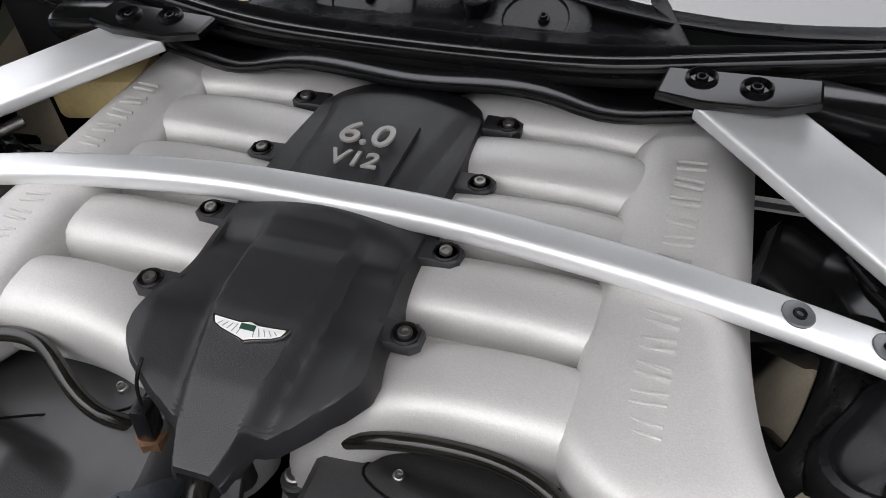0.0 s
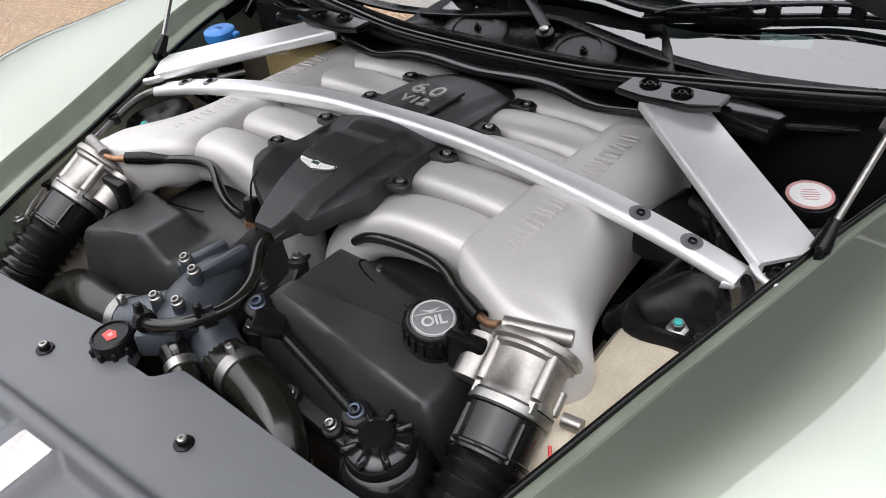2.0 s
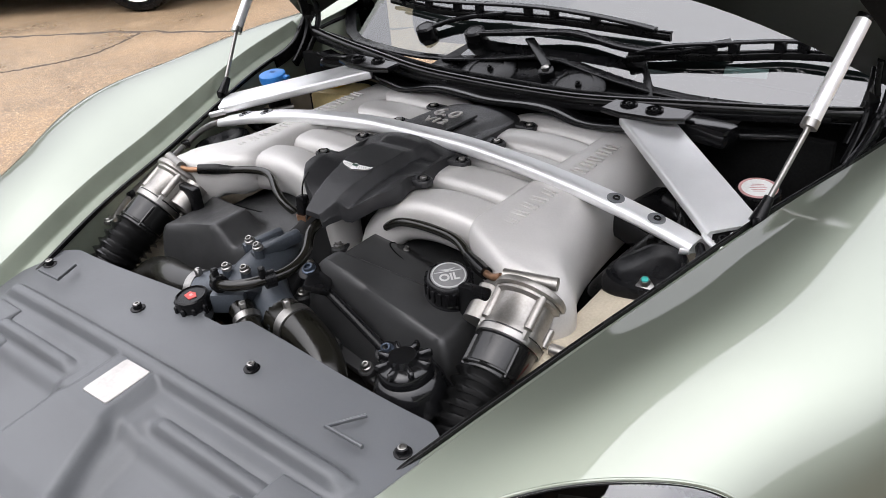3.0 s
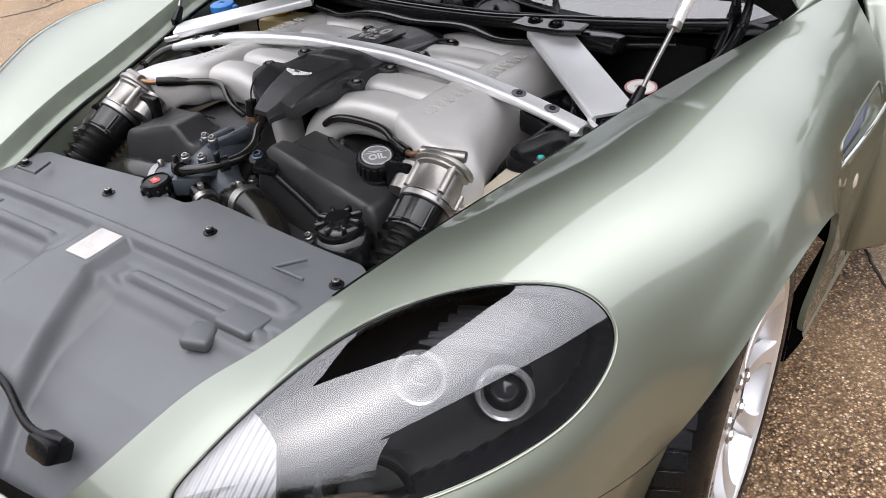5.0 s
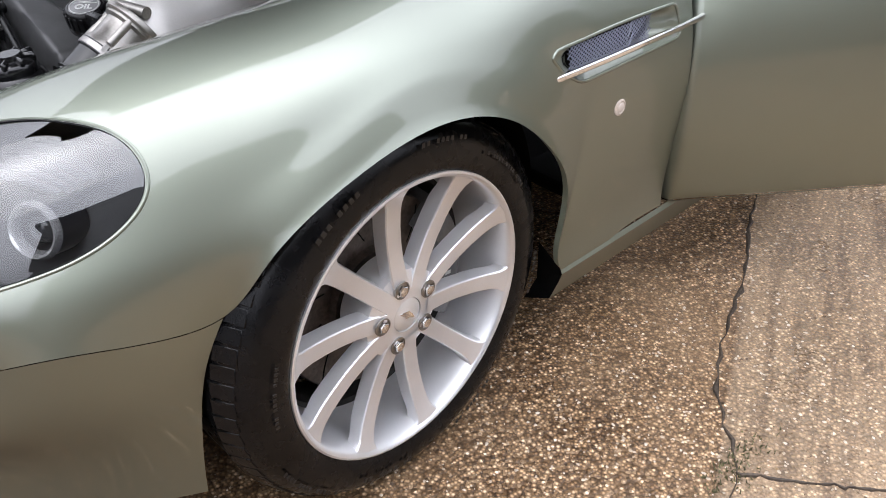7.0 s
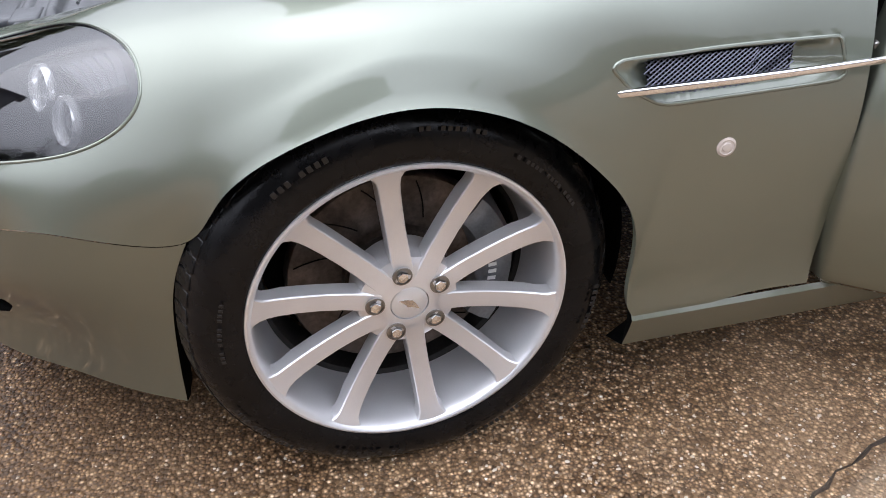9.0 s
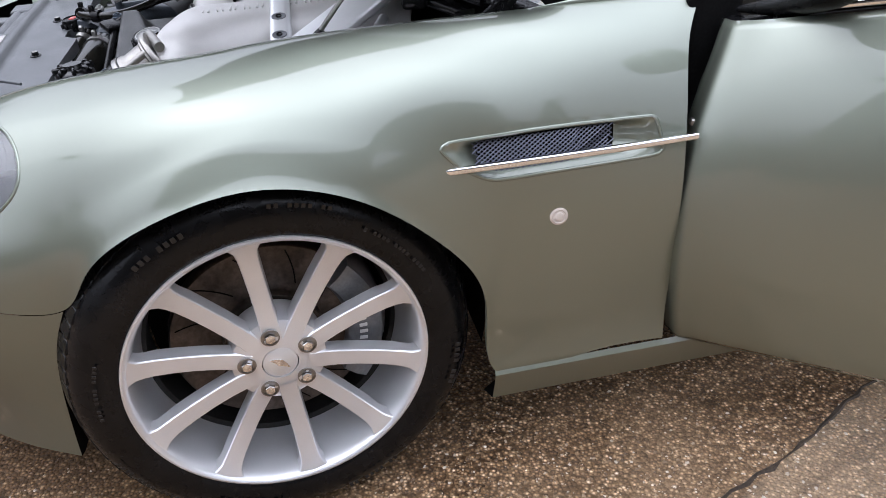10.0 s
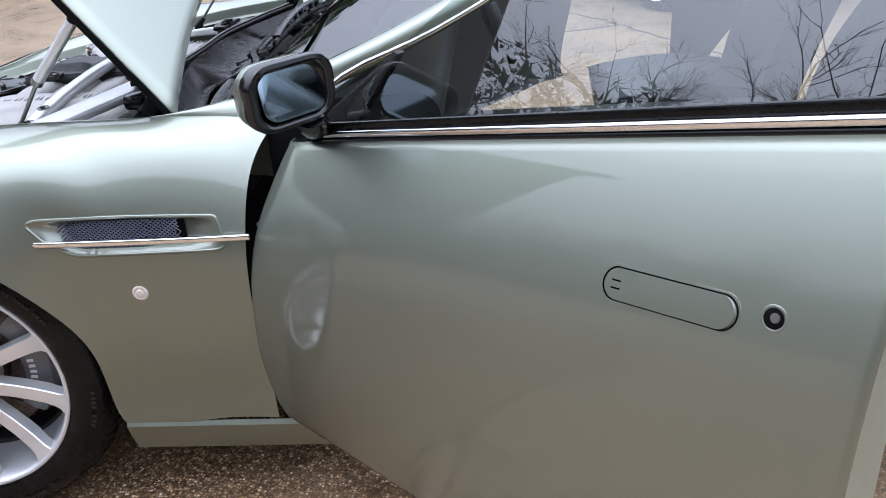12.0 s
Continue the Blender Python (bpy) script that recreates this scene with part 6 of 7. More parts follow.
def build_radiator_cover():
    """Grey moulded tray over the radiator with ribs, screws and a silver label."""
    def z(x, y):
        ax = abs(x)
        b = float(np.interp(y, [-.86, -.83, -.78, -.70, -.60, -.36], [.515, .545, .590, .635, .668, .684]))
        b -= .012 * (ax / .5) ** 2
        ridge1 = .017 * math.exp(-((y + .497) / .013) ** 4) * ramp01(.40, .37, ax)
        ridge2 = .016 * math.exp(-((y + .553) / .012) ** 4) * ramp01(.40, .38, ax) * ramp01(.085, .12, ax)
        dip = -.012 * ramp01(-.535, -.545, y) * ramp01(-.515, -.52, y - .02) * ramp01(.08, .11, ax)
        half = .045 + .30 * max(0, -.575 - y)
        hump = .014 * ramp01(half + .016, half - .004, ax) * ramp01(-.49, -.515, y)
        pan = -.015 * ramp01(-.575, -.60, y) * ramp01(half + .0, half + .02, ax)
        return b + max(ridge1, ridge2, hump) + dip + pan

    def edge(y):
        k = int(np.argmin(np.abs(R0[:, 1] - y) + (np.arange(300) > 160) * 9))
        return R0[k, 0] - .014

    ys = np.linspace(-.845, -.388, 120)
    G = np.array([[(u * edge(y), y, min(z(u * edge(y), y), 9)) for u in np.linspace(-1, 1, 141)] for y in ys])
    n = G.shape[1]
    wave = np.array([.030 * ramp01(.02, .05, abs(x)) * ramp01(.46, .40, abs(x)) + .008 * math.cos(x * 9) for x in G[-1, :, 0]])
    for k in range(12):
        G[-1 - k, :, 1] += wave * (1 - k / 12)
    lip = G[-1].copy()
    lip[:, 2] -= .02
    lip[:, 1] += .004
    G = np.concatenate([G, lip[None]])
    t = part("radiator_cover", grid(G, flip=True), PANEL, car, "grey moulded radiator cover with ribs", angle=50)
    for x in (-.408, -.135, .137, .408):
        for y in (-.421,):
            zz = z(x, y)
            s = part("cover_screw", lathe([(.0115, -.002), (.0115, .0012), (.0095, .0022), (.007, .0024), (.0068, .008), (.0055, .009), (.003, .0088), (.0028, .006), (0, .006)], 20, pose(x, y, zz)), BLACK, t)
            part("screw_core", lathe([(.0056, .004), (.0056, .0094), (.0042, .0102), (.0026, .0100), (.0024, .0075), (0, .0075)], 12, pose(x, y, zz)), STEEL, s)
    for x, y in ((.405, -.66), (.33, -.765), (-.405, -.66), (-.33, -.765)):
        part("cover_screw", lathe([(.0105, -.002), (.0105, .0012), (.007, .0024), (.0068, .008), (.0, .008)], 18, pose(x, y, z(x, y))), BLACK, t)
    lab = part("maker_plate", slab([(-.042, -.020), (.042, -.020), (.045, -.017), (.045, .017), (.042, .020), (-.042, .020), (-.045, .017), (-.045, -.017)], 0, .0024, pose(.008, -.545, z(.008, -.545) - .001, 3, 0, 1) @ Matrix.Diagonal((.62, 1.75, 1, 1)), .0006), LABEL_SILVER, t, "plain silver information plate")
    for s in (1, -1):
        P = [(s * .34, -.408, .686), (s * .315, -.452, .689), (s * .375, -.452, .688), (s * .40, -.435, .686)]
        part("cover_rib", tube([P[0], P[1], P[2]], .003, 8), PANEL, t)
        part("cover_boss", block((.070, .050, .016), pose(s * .345, -.545, .6635, 0, 0, 0), .0060, 3), PANEL, t)
        part("cover_boss", block((.045, .050, .020), pose(s * .300, -.585, .6475, 0, 0, 20 * s), .0070, 3), PANEL, t)
    # bonnet catch and its cable at the nose
    part("catch_block", block((.05, .04, .03), pose(.235, -.80, .585, -30, 0, 0), .006), BLACK, t)
    part("catch_cable", tube([(.26, -.79, .60), (.20, -.80, .60), (.12, -.78, .615), (.0, -.775, .62)], .006, 10, 20), BLACK, t)


build_radiator_cover()


def build_small_bay_things():
    # washer filler
    m = axis_pose((-.566, .249, .765), (0, -.08, 1))
    w = part("washer_filler", lathe([(.026, -.08), (.026, .004), (.020, .006)], 26, m), BLACK, car, "black washer-fluid neck")
    cap = part("washer_cap", lathe([(.030, .004), (.031, .012), (.030, .020), (.026, .022), (0, .0235)], 34, m), BLUE, w, "bright blue snap-on cap")
    part("cap_tab", block((.020, .014, .008), m @ pose(.030, .012, .012), .003), BLUE, cap)
    for k in range(4):
        part("cap_print", block((.0016, .009, .0006), m @ pose(-.006 + .004 * k, .002, .0238, 0, 0, -20 + 13 * k), .0002, 1), mat("deep_blue_print", (.01, .07, .25), .4, stain=.05) if "deep_blue_print" not in bpy.data.materials else bpy.data.materials["deep_blue_print"], cap)
    # brake fluid reservoir
    r = part("fluid_reservoir", block((.120, .085, .060), pose(-.415, .315, .725, 0, 0, 12), .012), YELLOWED, car, "yellowed plastic brake-fluid reservoir")
    part("reservoir_cap", lathe([(.026, .0), (.026, .016), (.022, .020), (0, .020)], 26, pose(-.435, .318, .756)), AMBER, r, "amber screw cap")
    # expansion tank cap
    m = axis_pose((.543, .290, .715), (.05, -.1, 1))
    e = part("expansion_tank", lathe([(.050, -.10), (.050, -.01), (.038, .0)], 34, m), BLACK, car, "black expansion tank under a labelled cap")
    c = part("tank_cap", lathe([(.036, .0), (.037, .018), (.035, .024), (.032, .0255), (0, .0255)], 36, m), BLACK, e)
    part("cap_ring", lathe([(.0300, .0254), (.0300, .0264), (.0255, .0266), (.0255, .0254)], 36, m, caps=False), PINK, c, "faded red warning ring")
    part("cap_label", lathe([(.0255, .0254), (.0255, .0262), (0, .0262)], 36, m), WHITE, c)
    for k in range(5):
        part("cap_print", block((.026 - .004 * abs(k - 2), .0016, .0005), m @ pose(0, -.010 + .005 * k, .0264), .0002, 1), PINK, c)
    # air-conditioning and brake pipes along the wings
    for s in (1, -1):
        P = [(s * .450, .20, .742), (s * .485, .15, .738), (s * .53, .095, .735), (s * .553, .055, .733), (s * .540, -.03, .722), (s * .515, -.12, .706), (s * .495, -.20, .690), (s * .47, -.27, .66)]
        p = part("wing_pipe", tube(P, .0072, 12, 60), BLACK if s > 0 else STEEL, car, "long thin pipe clipped along the inner wing")
        for i in (1, 4, 6):
            part("pipe_clip", block((.022, .018, .016), pose(*P[i], 0, 0, 25 * s), .003), BLACK, p)
    part("heater_pipe", tube([(.400, .285, .748), (.455, .262, .742)], .010, 16), SATIN, car, "short alloy heater pipe")
    part("black_duct", block((.130, .14, .05), pose(.435, .19, .690, 0, 12, -10), .018), GLOSS, car, "glossy black moulded duct")
    tagp = part("duct_label", block((.064, .002, .020), pose(.402, .386, .632, 0, 0, 0), .0006, 1), WHITE, car, "small white printed label on the bulkhead")
    part("label_print", block((.050, .0008, .009), pose(.402, .3846, .632), .0002, 1), CALIPER, tagp)
    part("duct_hose", tube([(.400, .06, .62), (.43, .02, .66), (.455, .08, .69), (.47, .15, .70)], .026, 18, 24), RUBBER, car, "black rubber duct hose")
    h = part("wiring_loom", tube([(.455, .205, .745), (.470, .17, .735), (.487, .14, .742), (.505, .105, .735)], .009, 10, 24), RUBBER, car, "taped wiring loom")
    part("loom_plug", block((.020, .030, .018), pose(.460, .20, .752, 0, 0, 30), .003), BLACK, h)
    for s in (1, -1):
        for y, z in ((-.27, .672), (-.05, .722)):
            bolt((s * (.47 + .4 * (y + .27)), y, z), (0, 0, 1), .011, car, STEEL)
    part("lead_wire", tube([(.455, -.205, .672), (.475, -.235, .66), (.49, -.27, .645)], .0022, 6, 12), RED, car, "thin red wire")
    # left-hand auxiliaries between tower and engine
    part("power_unit", block((.10, .12, .06), pose(-.44, .17, .66, 0, 0, 8), .012), CAM_BLACK, car, "black auxiliary unit beside the engine")
    for i in range(6):
        x, y = -.34 - .035 * i, .22 - .02 * (i % 3)
        part("bay_hose", tube([(x, y, .66), (x - .02, y - .03, .70), (x - .05, y - .02, .70), (x - .07, y + .03, .66)], .009 + .002 * (i % 2), 10, 16), RUBBER if i % 2 else HOSE, car, "small bent rubber hose")
    bolt((-.335, .18, .745), (0, 0, 1), .012, car, STEEL)


build_small_bay_things()


# ---- scuttle, wipers, windscreen ----
def sym(pts):
    return [(-x, y, z) for x, y, z in pts[:0:-1]] + list(pts)


def build_scuttle():
    tray = []
    for x in np.linspace(-.70, .70, 41):
        ax = abs(x)
        y0 = .345 + .26 * max(0, ax - .15) ** 1.2
        mid = ramp01(.30, .20, ax)
        tray.append([(x, y0, .800), (x, y0 + .03, .812), (x, y0 + .05, .798 - .02 * (1 - mid)), (x, y0 + .06 + .07 * mid, .772), (x, y0 + .07 + .11 * mid, .770 + .015 * mid), (x, y0 + .08 + .13 * mid, .768 + .052 * mid)])
    t = part("scuttle_tray", grid(np.array(tray), flip=True), BLACK, car, "black plastic scuttle tray below the windscreen")
    thick(t, .004)
    top = sym([(0, .342, .806), (.10, .342, .807), (.20, .347, .809), (.32, .372, .812), (.45, .402, .815), (.56, .432, .817), (.64, .455, .820)])
    s = part("bonnet_seal", sweep(top, rounded(.020, .026, .009, 3), 60), SHINY_RUBBER, car, "long black rubber bonnet seal")
    ledge = sym([(0, .318, .792), (.16, .320, .792), (.205, .318, .782), (.26, .330, .780), (.40, .365, .782), (.56, .410, .788)])
    part("seal_carrier", sweep(ledge, rounded(.040, .010, .003, 2), 60), GLOSS, s)
    rib = sym([(0, .330, .800), (.20, .334, .802), (.40, .376, .806), (.60, .43, .812)])
    part("seal_rib", sweep(rib, rounded(.006, .012, .002, 2), 50), BLACK, s)
    # wiper motor drums under the tray
    for x, y in ((-.125, .470), (.098, .462)):
        d = part("motor_drum", lathe([(.066, -.03), (.066, .004), (.060, .010), (.040, .013), (.038, .010), (.0, .011)], 40, axis_pose((x, y + .012, .776), (0, -.35, 1))), BLACK, car, "round black blower drum")
        bolt((x + .01, y + .008, .788), (0, -.35, 1), .007, d)
    return t


build_scuttle()


def build_wiper(arm, blade, widths):
    """Tapered arm and a bridged blade lying just over the glass."""
    A = spline(np.array(arm), 24)
    w = part("wiper_arm", sweep([tuple(p) for p in A], rounded(widths[0], .010, .003, 2)), BLACK, car, "black windscreen wiper arm")
    m = axis_pose(Vector(arm[0]), (0, -.3, 1))
    part("pivot_boss", lathe([(.024, -.03), (.024, .006), (.018, .010), (.016, .008), (0, .008)], 24, m), BLACK, w)
    B = spline(np.array(blade), 25)
    b = part("wiper_blade", sweep([tuple(p) for p in B], rounded(.009, .014, .002, 2)), RUBBER, w, "black bridged wiper blade")
    Q = B[1:-1].copy()
    Q[:, 2] += .012 + .016 * np.sin(np.linspace(0, math.pi, 23)) ** .7
    part("blade_bridge", sweep([tuple(q) for q in Q], rounded(widths[1], .006, .002, 2)), BLACK, b)
    part("blade_flexor", sweep([tuple(q + np.array((0, .004, .009))) for q in B], rounded(.007, .004, .001, 2)), BLACK, b)
    for i in (1, 4, 7, 9, 13, 15, 18, 21):
        a = Vector(Q[i])
        part("bridge_link", block((.022, .012, .012 + .4 * (Q[i][2] - B[i + 1][2])), pose(a.x, a.y, a.z - .010), .003, 1), BLACK, b)


build_wiper([(-.205, .548, .836), (-.07, .556, .850), (.052, .568, .856), (.147, .556, .846), (.232, .560, .844), (.356, .612, .862)], [(.178, .538, .828), (.232, .558, .834), (.314, .576, .838), (.389, .596, .842), (.46, .620, .846), (.552, .641, .846), (.64, .668, .846)], (.024, .013))
build_wiper([(-.36, .560, .826), (-.30, .585, .846), (-.22, .600, .862), (-.16, .604, .870)], [(-.56, .665, .852), (-.31, .609, .856), (-.139, .604, .863), (.011, .603, .866), (.148, .603, .862), (.238, .605, .859)], (.020, .020))


def build_wiper_link():
    k = part("wiper_link", sweep([(-.060, .552, .838), (-.02, .522, .824), (.022, .489, .808)], rounded(.020, .006, .002, 2), 10), BLACK, car, "flat black wiper linkage strut")
    m = axis_pose((.022, .487, .797), (0, -.3, 1))
    part("link_boss", lathe([(.017, -.03), (.017, .004), (.014, .006), (0, .006)], 22, m), BLACK, k)
    part("link_nut", lathe([(.009, .006), (.009, .012), (.006, .014), (0, .014)], 6, m), STEEL, k, "bright spindle nut")


build_wiper_link()

SCREEN_NET = [
    [(0, .545, .812), (.30, .505, .782), (.52, .535, .778), (.68, .625, .788), (.775, .745, .822)],
    [(0, .800, .960), (.28, .812, .957), (.50, .850, .945), (.66, .920, .930), (.735, .965, .925)],
    [(0, 1.050, 1.090), (.26, 1.060, 1.085), (.46, 1.090, 1.068), (.61, 1.150, 1.045), (.675, 1.185, 1.035)],
    [(0, 1.330, 1.215), (.23, 1.340, 1.208), (.42, 1.365, 1.188), (.56, 1.410, 1.160), (.615, 1.440, 1.145)],
]


def build_cabin():
    G = loft(SCREEN_NET, 24, 24)
    full = np.concatenate([G[:, :0:-1] * (-1, 1, 1), G], axis=1)
    ws = part("windscreen", grid(full, flip=True), SCREEN, car, "raked tinted windscreen reflecting the sky")
    ws.visible_shadow = False
    base = full[0]
    part("screen_band", sweep([tuple(p + np.array((0, -.004, .002))) for p in base[::2]], rounded(.030, .006, .002, 2)), BLACK, ws)
    part("screen_sticker", block((.078, .024, .001), pose(.398, .588, .8155, 29, 0, 11), .0002, 1), mat("pale_sticker", (.45, .55, .56), .4, stain=.08), ws, "small pale flat rectangle at the glass")
    for s in (1, -1):
        P = [(.753, .738, .848), (.751, .762, .866), (.740, .860, .911), (.718, .975, .956), (.662, 1.20, 1.058), (.60, 1.45, 1.150), (.555, 1.70, 1.205), (.54, 2.0, 1.195), (.55, 2.4, 1.09)]
        P = [(s * x, y, z) for x, y, z in P]
        p = part("roof_pillar", sweep(P, rounded(.064, .042, .016, 3), 44), PAINT, car, "painted windscreen pillar and roof rail")
        Q = [(x + s * .033, y - .004, z - .012) for x, y, z in P]
        Q[:2] = [(s * .784, .750, .828), (s * .7845, .790, .852)]
        # the wing runs up over the scuttle to meet the pillar
        low = R0[np.searchsorted(R0[:, 1], .47):]
        low = low[:: max(1, len(low) // 22)]
        low = np.concatenate([low, R0[-1:]])
        t = np.linspace(0, 1, len(low))
        top = spline(np.array([R0[np.searchsorted(R0[:, 1], .47)], (.742, .560, .846), (.729, .650, .862), (.728, .748, .886)]), len(low))
        end = np.array((.771, .777, .853))
        rows = []
        for i in range(len(low)):
            a, b = low[i], top[i]
            mid = (a + b) / 2 + np.array((.012, .004, .010)) * t[i]
            if i == len(low) - 1:
                mid = end
            rows.append([a, (a + mid) / 2 + np.array((.003, 0, .002)) * t[i], mid, (mid + b) / 2 + np.array((.003, 0, .003)) * t[i], b])
        rows = np.array(rows)
        back = rows[:, -1] + (-.03, .0, -.03)
        geo = grid(np.concatenate([rows, back[:, None]], axis=1))
        part("wing_shoulder", flip_if(geo, s), PAINT, wing_left if s > 0 else wing_right, "painted shoulder below the pillar", angle=60)
        part("pillar_trim", sweep(Q, rounded(.012, .010, .004, 3), 40), CHROME, p, "bright pillar trim strip")
    roof = loft([[(0, 1.33, 1.217), (.30, 1.345, 1.205), (.60, 1.45, 1.160)], [(0, 1.65, 1.262), (.30, 1.66, 1.25), (.57, 1.70, 1.212)], [(0, 2.05, 1.250), (.30, 2.05, 1.238), (.56, 2.05, 1.190)], [(0, 2.45, 1.13), (.30, 2.45, 1.12), (.57, 2.45, 1.07)]], 20, 14)
    full = np.concatenate([roof[:, :0:-1] * (-1, 1, 1), roof], axis=1)
    thick(part("roof", grid(full), PAINT, car, "sage-green metallic roof"), .03)
    # rear body
    rear = [
        [(.60, 2.42, 1.03), (.70, 2.10, .93), (.86, 1.78, .86), (.925, 1.78, .70), (.93, 1.78, .50), (.885, 1.78, .26)],
        [(.58, 2.60, 1.02), (.72, 2.35, .95), (.90, 2.20, .84), (.945, 2.15, .76), (.945, 2.10, .72), (.935, 2.08, .68)],
        [(.55, 2.85, .99), (.72, 2.75, .94), (.90, 2.70, .84), (.945, 2.70, .77), (.945, 2.70, .73), (.935, 2.72, .70)],
        [(.52, 3.20, .95), (.70, 3.15, .91), (.86, 3.10, .80), (.915, 3.10, .60), (.905, 3.10, .42), (.86, 3.10, .25)],
        [(.45, 3.52, .90), (.60, 3.50, .85), (.74, 3.48, .70), (.78, 3.50, .52), (.76, 3.50, .36), (.70, 3.46, .25)],
        [(.0, 3.60, .89), (.0, 3.66, .80), (.0, 3.68, .66), (.0, 3.70, .50), (.0, 3.68, .36), (.0, 3.62, .25)],
    ]
    RG = loft(rear, 70, 30, 2)
    for s in (1, -1):
        part("rear_wing", flip_if(grid(RG), s), PAINT, car, "sage-green metallic rear wing")
    deck = np.stack([RG[:, 0], RG[:, 0] * (0, 1, 1) + (0, 0, .03)], axis=1)
    for s in (1, -1):
        part("rear_deck", flip_if(grid(deck), s), PAINT, car)
    part("rear_window", grid(np.array([[(x, y, z) for x in np.linspace(-.56, .56, 9)] for y, z in ((2.45, 1.12), (2.75, 1.03), (2.95, .985))]), flip=True), GLASS, car, "sloping rear window")
    # cabin tub, dash and seats
    # dark blocks added to close the shut gaps, the gap's shade in their colour
    for s in (1, -1):
        part("hinge_post", block((.08, .095, .61), pose(s * .755, .762, .535), .006), DARK, car, "dark door pillar behind the hinges")
    part("cabin_floor", block((1.50, 2.0, .04), pose(0, 1.62, .22), .01), DARK, car, "dark cabin floor")
    part("dashboard", sweep(sym([(0, .90, .770), (.35, .90, .768), (.60, .90, .76)]), rounded(.24, .12, .05, 4), 24), LEATHER, car, "dark leather dashboard")
    part("centre_console", block((.26, .90, .20), pose(0, 1.45, .48), .04), LEATHER, car, "dark leather centre console")
    m = axis_pose((-.36, 1.13, .80), (0, .92, .38))
    wheel_ring = [tuple(m @ Vector((.175 * math.cos(a), .175 * math.sin(a), 0))) for a in np.linspace(0, 6.2832, 41)]
    st = part("steering_wheel", tube(wheel_ring, .016, 12, caps=False), LEATHER, car, "black leather steering wheel")
    part("wheel_boss", lathe([(.06, -.03), (.055, .01), (.03, .02), (0, .02)], 24, m), LEATHER, st)
    for a in (0, 180, 270):
        part("wheel_spoke", block((.12, .035, .012), m @ pose(.10 * math.cos(radians(a)), .10 * math.sin(radians(a)), 0, 0, 0, a), .004), LEATHER, st)
    mirror = part("inside_mirror", block((.22, .03, .065), pose(0, 1.20, 1.105, -10, 0, 4), .012), BLACK, car, "black rear-view mirror")
    part("mirror_stalk", tube([(0, 1.19, 1.12), (0, 1.15, 1.145)], .008, 10), BLACK, mirror)


build_cabin()


def build_seat(x):
    """Low bucket seat with bolsters and a built-in headrest."""
    s = new("front_seat")
    s.parent = car
    s.location = (x, 1.72, .27)
    tagged(s, "dark leather bucket seat")
    cush = loft([[(-.24, -.26, .20), (0, -.27, .19), (.24, -.26, .20)], [(-.25, 0, .24), (0, 0, .17), (.25, 0, .24)], [(-.24, .24, .20), (0, .25, .12), (.24, .24, .20)]], 12, 12)
    thick(part("cushion", grid(cush), LEATHER, s), .10)
    back = loft([[(-.24, .24, .15), (0, .28, .15), (.24, .24, .15)], [(-.26, .27, .38), (0, .36, .38), (.26, .27, .38)], [(-.23, .36, .58), (0, .43, .60), (.23, .36, .58)], [(-.12, .44, .76), (0, .47, .79), (.12, .44, .76)]], 18, 12)
    thick(part("backrest", grid(back), LEATHER, s), .10)
    part("headrest", block((.25, .10, .17), pose(0, .47, .735, -16, 0, 0), .045, 3), LEATHER, s)


build_seat(.37)
build_seat(-.37)


# ---- bonnet, hinges and gas struts ----
def build_bonnet():
    keep = [i for i in range(300) if -.78 < R0[i, 1] < .545]
    edge = R0[keep][::6]
    yh, zh, th = .535, .832, radians(50)
    rows = []
    for e in edge:
        row = []
        for u in np.linspace(-1, 1, 33):
            x = u * (e[0] - .002)
            row.append((x, e[1] - .19 * (1 - u * u) * ramp01(-.1, .55, e[1]), e[2] + .075 * (1 - abs(u) ** 2.4)))
        rows.append(row)
    G = np.array(rows)
    dy, dz = G[:, :, 1] - yh, G[:, :, 2] - zh
    G[:, :, 1] = yh + dy * math.cos(th) + dz * math.sin(th)
    G[:, :, 2] = zh - dy * math.sin(th) + dz * math.cos(th)
    b = part("bonnet", grid(G, flip=True), PAINT, car, "raised sage-green metallic bonnet")
    thick(b, .004)
    nrm = np.array((0, math.sin(th), math.cos(th)))
    I = G - nrm * (.028)
    I[:, :, 0] *= .97
    part("bonnet_lining", grid(I), mat("dark_olive_lining", (.016, .019, .013), .5, grain=.15, stain=.2), b, "dark olive inner bonnet panel")
    for s in (1, -1):
        side = np.stack([G[:, -1 if s > 0 else 0], I[:, -1 if s > 0 else 0]], axis=1)
        part("bonnet_flange", grid(side), DARK, b)
    part("bonnet_flange", grid(np.stack([G[-1], I[-1]], axis=1)), DARK, b)
    for s in (1, -1):
        h = part("bonnet_hinge", sweep([(s * .655, .33, .775), (s * .665, .42, .80), (s * .668, .47, .85), (s * .662, .50, .885)], rounded(.012, .030, .004, 2), 16), BLACK, car, "black pressed bonnet hinge")
        part("hinge_link", sweep([(s * .640, .38, .76), (s * .650, .45, .83), (s * .655, .44, .92)], rounded(.010, .022, .003, 2), 14), BLACK, h)
        part("hinge_link", tube([(s * .63, .42, .78), (s * .64, .48, .86), (s * .645, .46, .93)], .007, 10, 12), BLACK, h)
        bolt((s * .668, .44, .825), (s, 0, 0), .012, h)


build_bonnet()


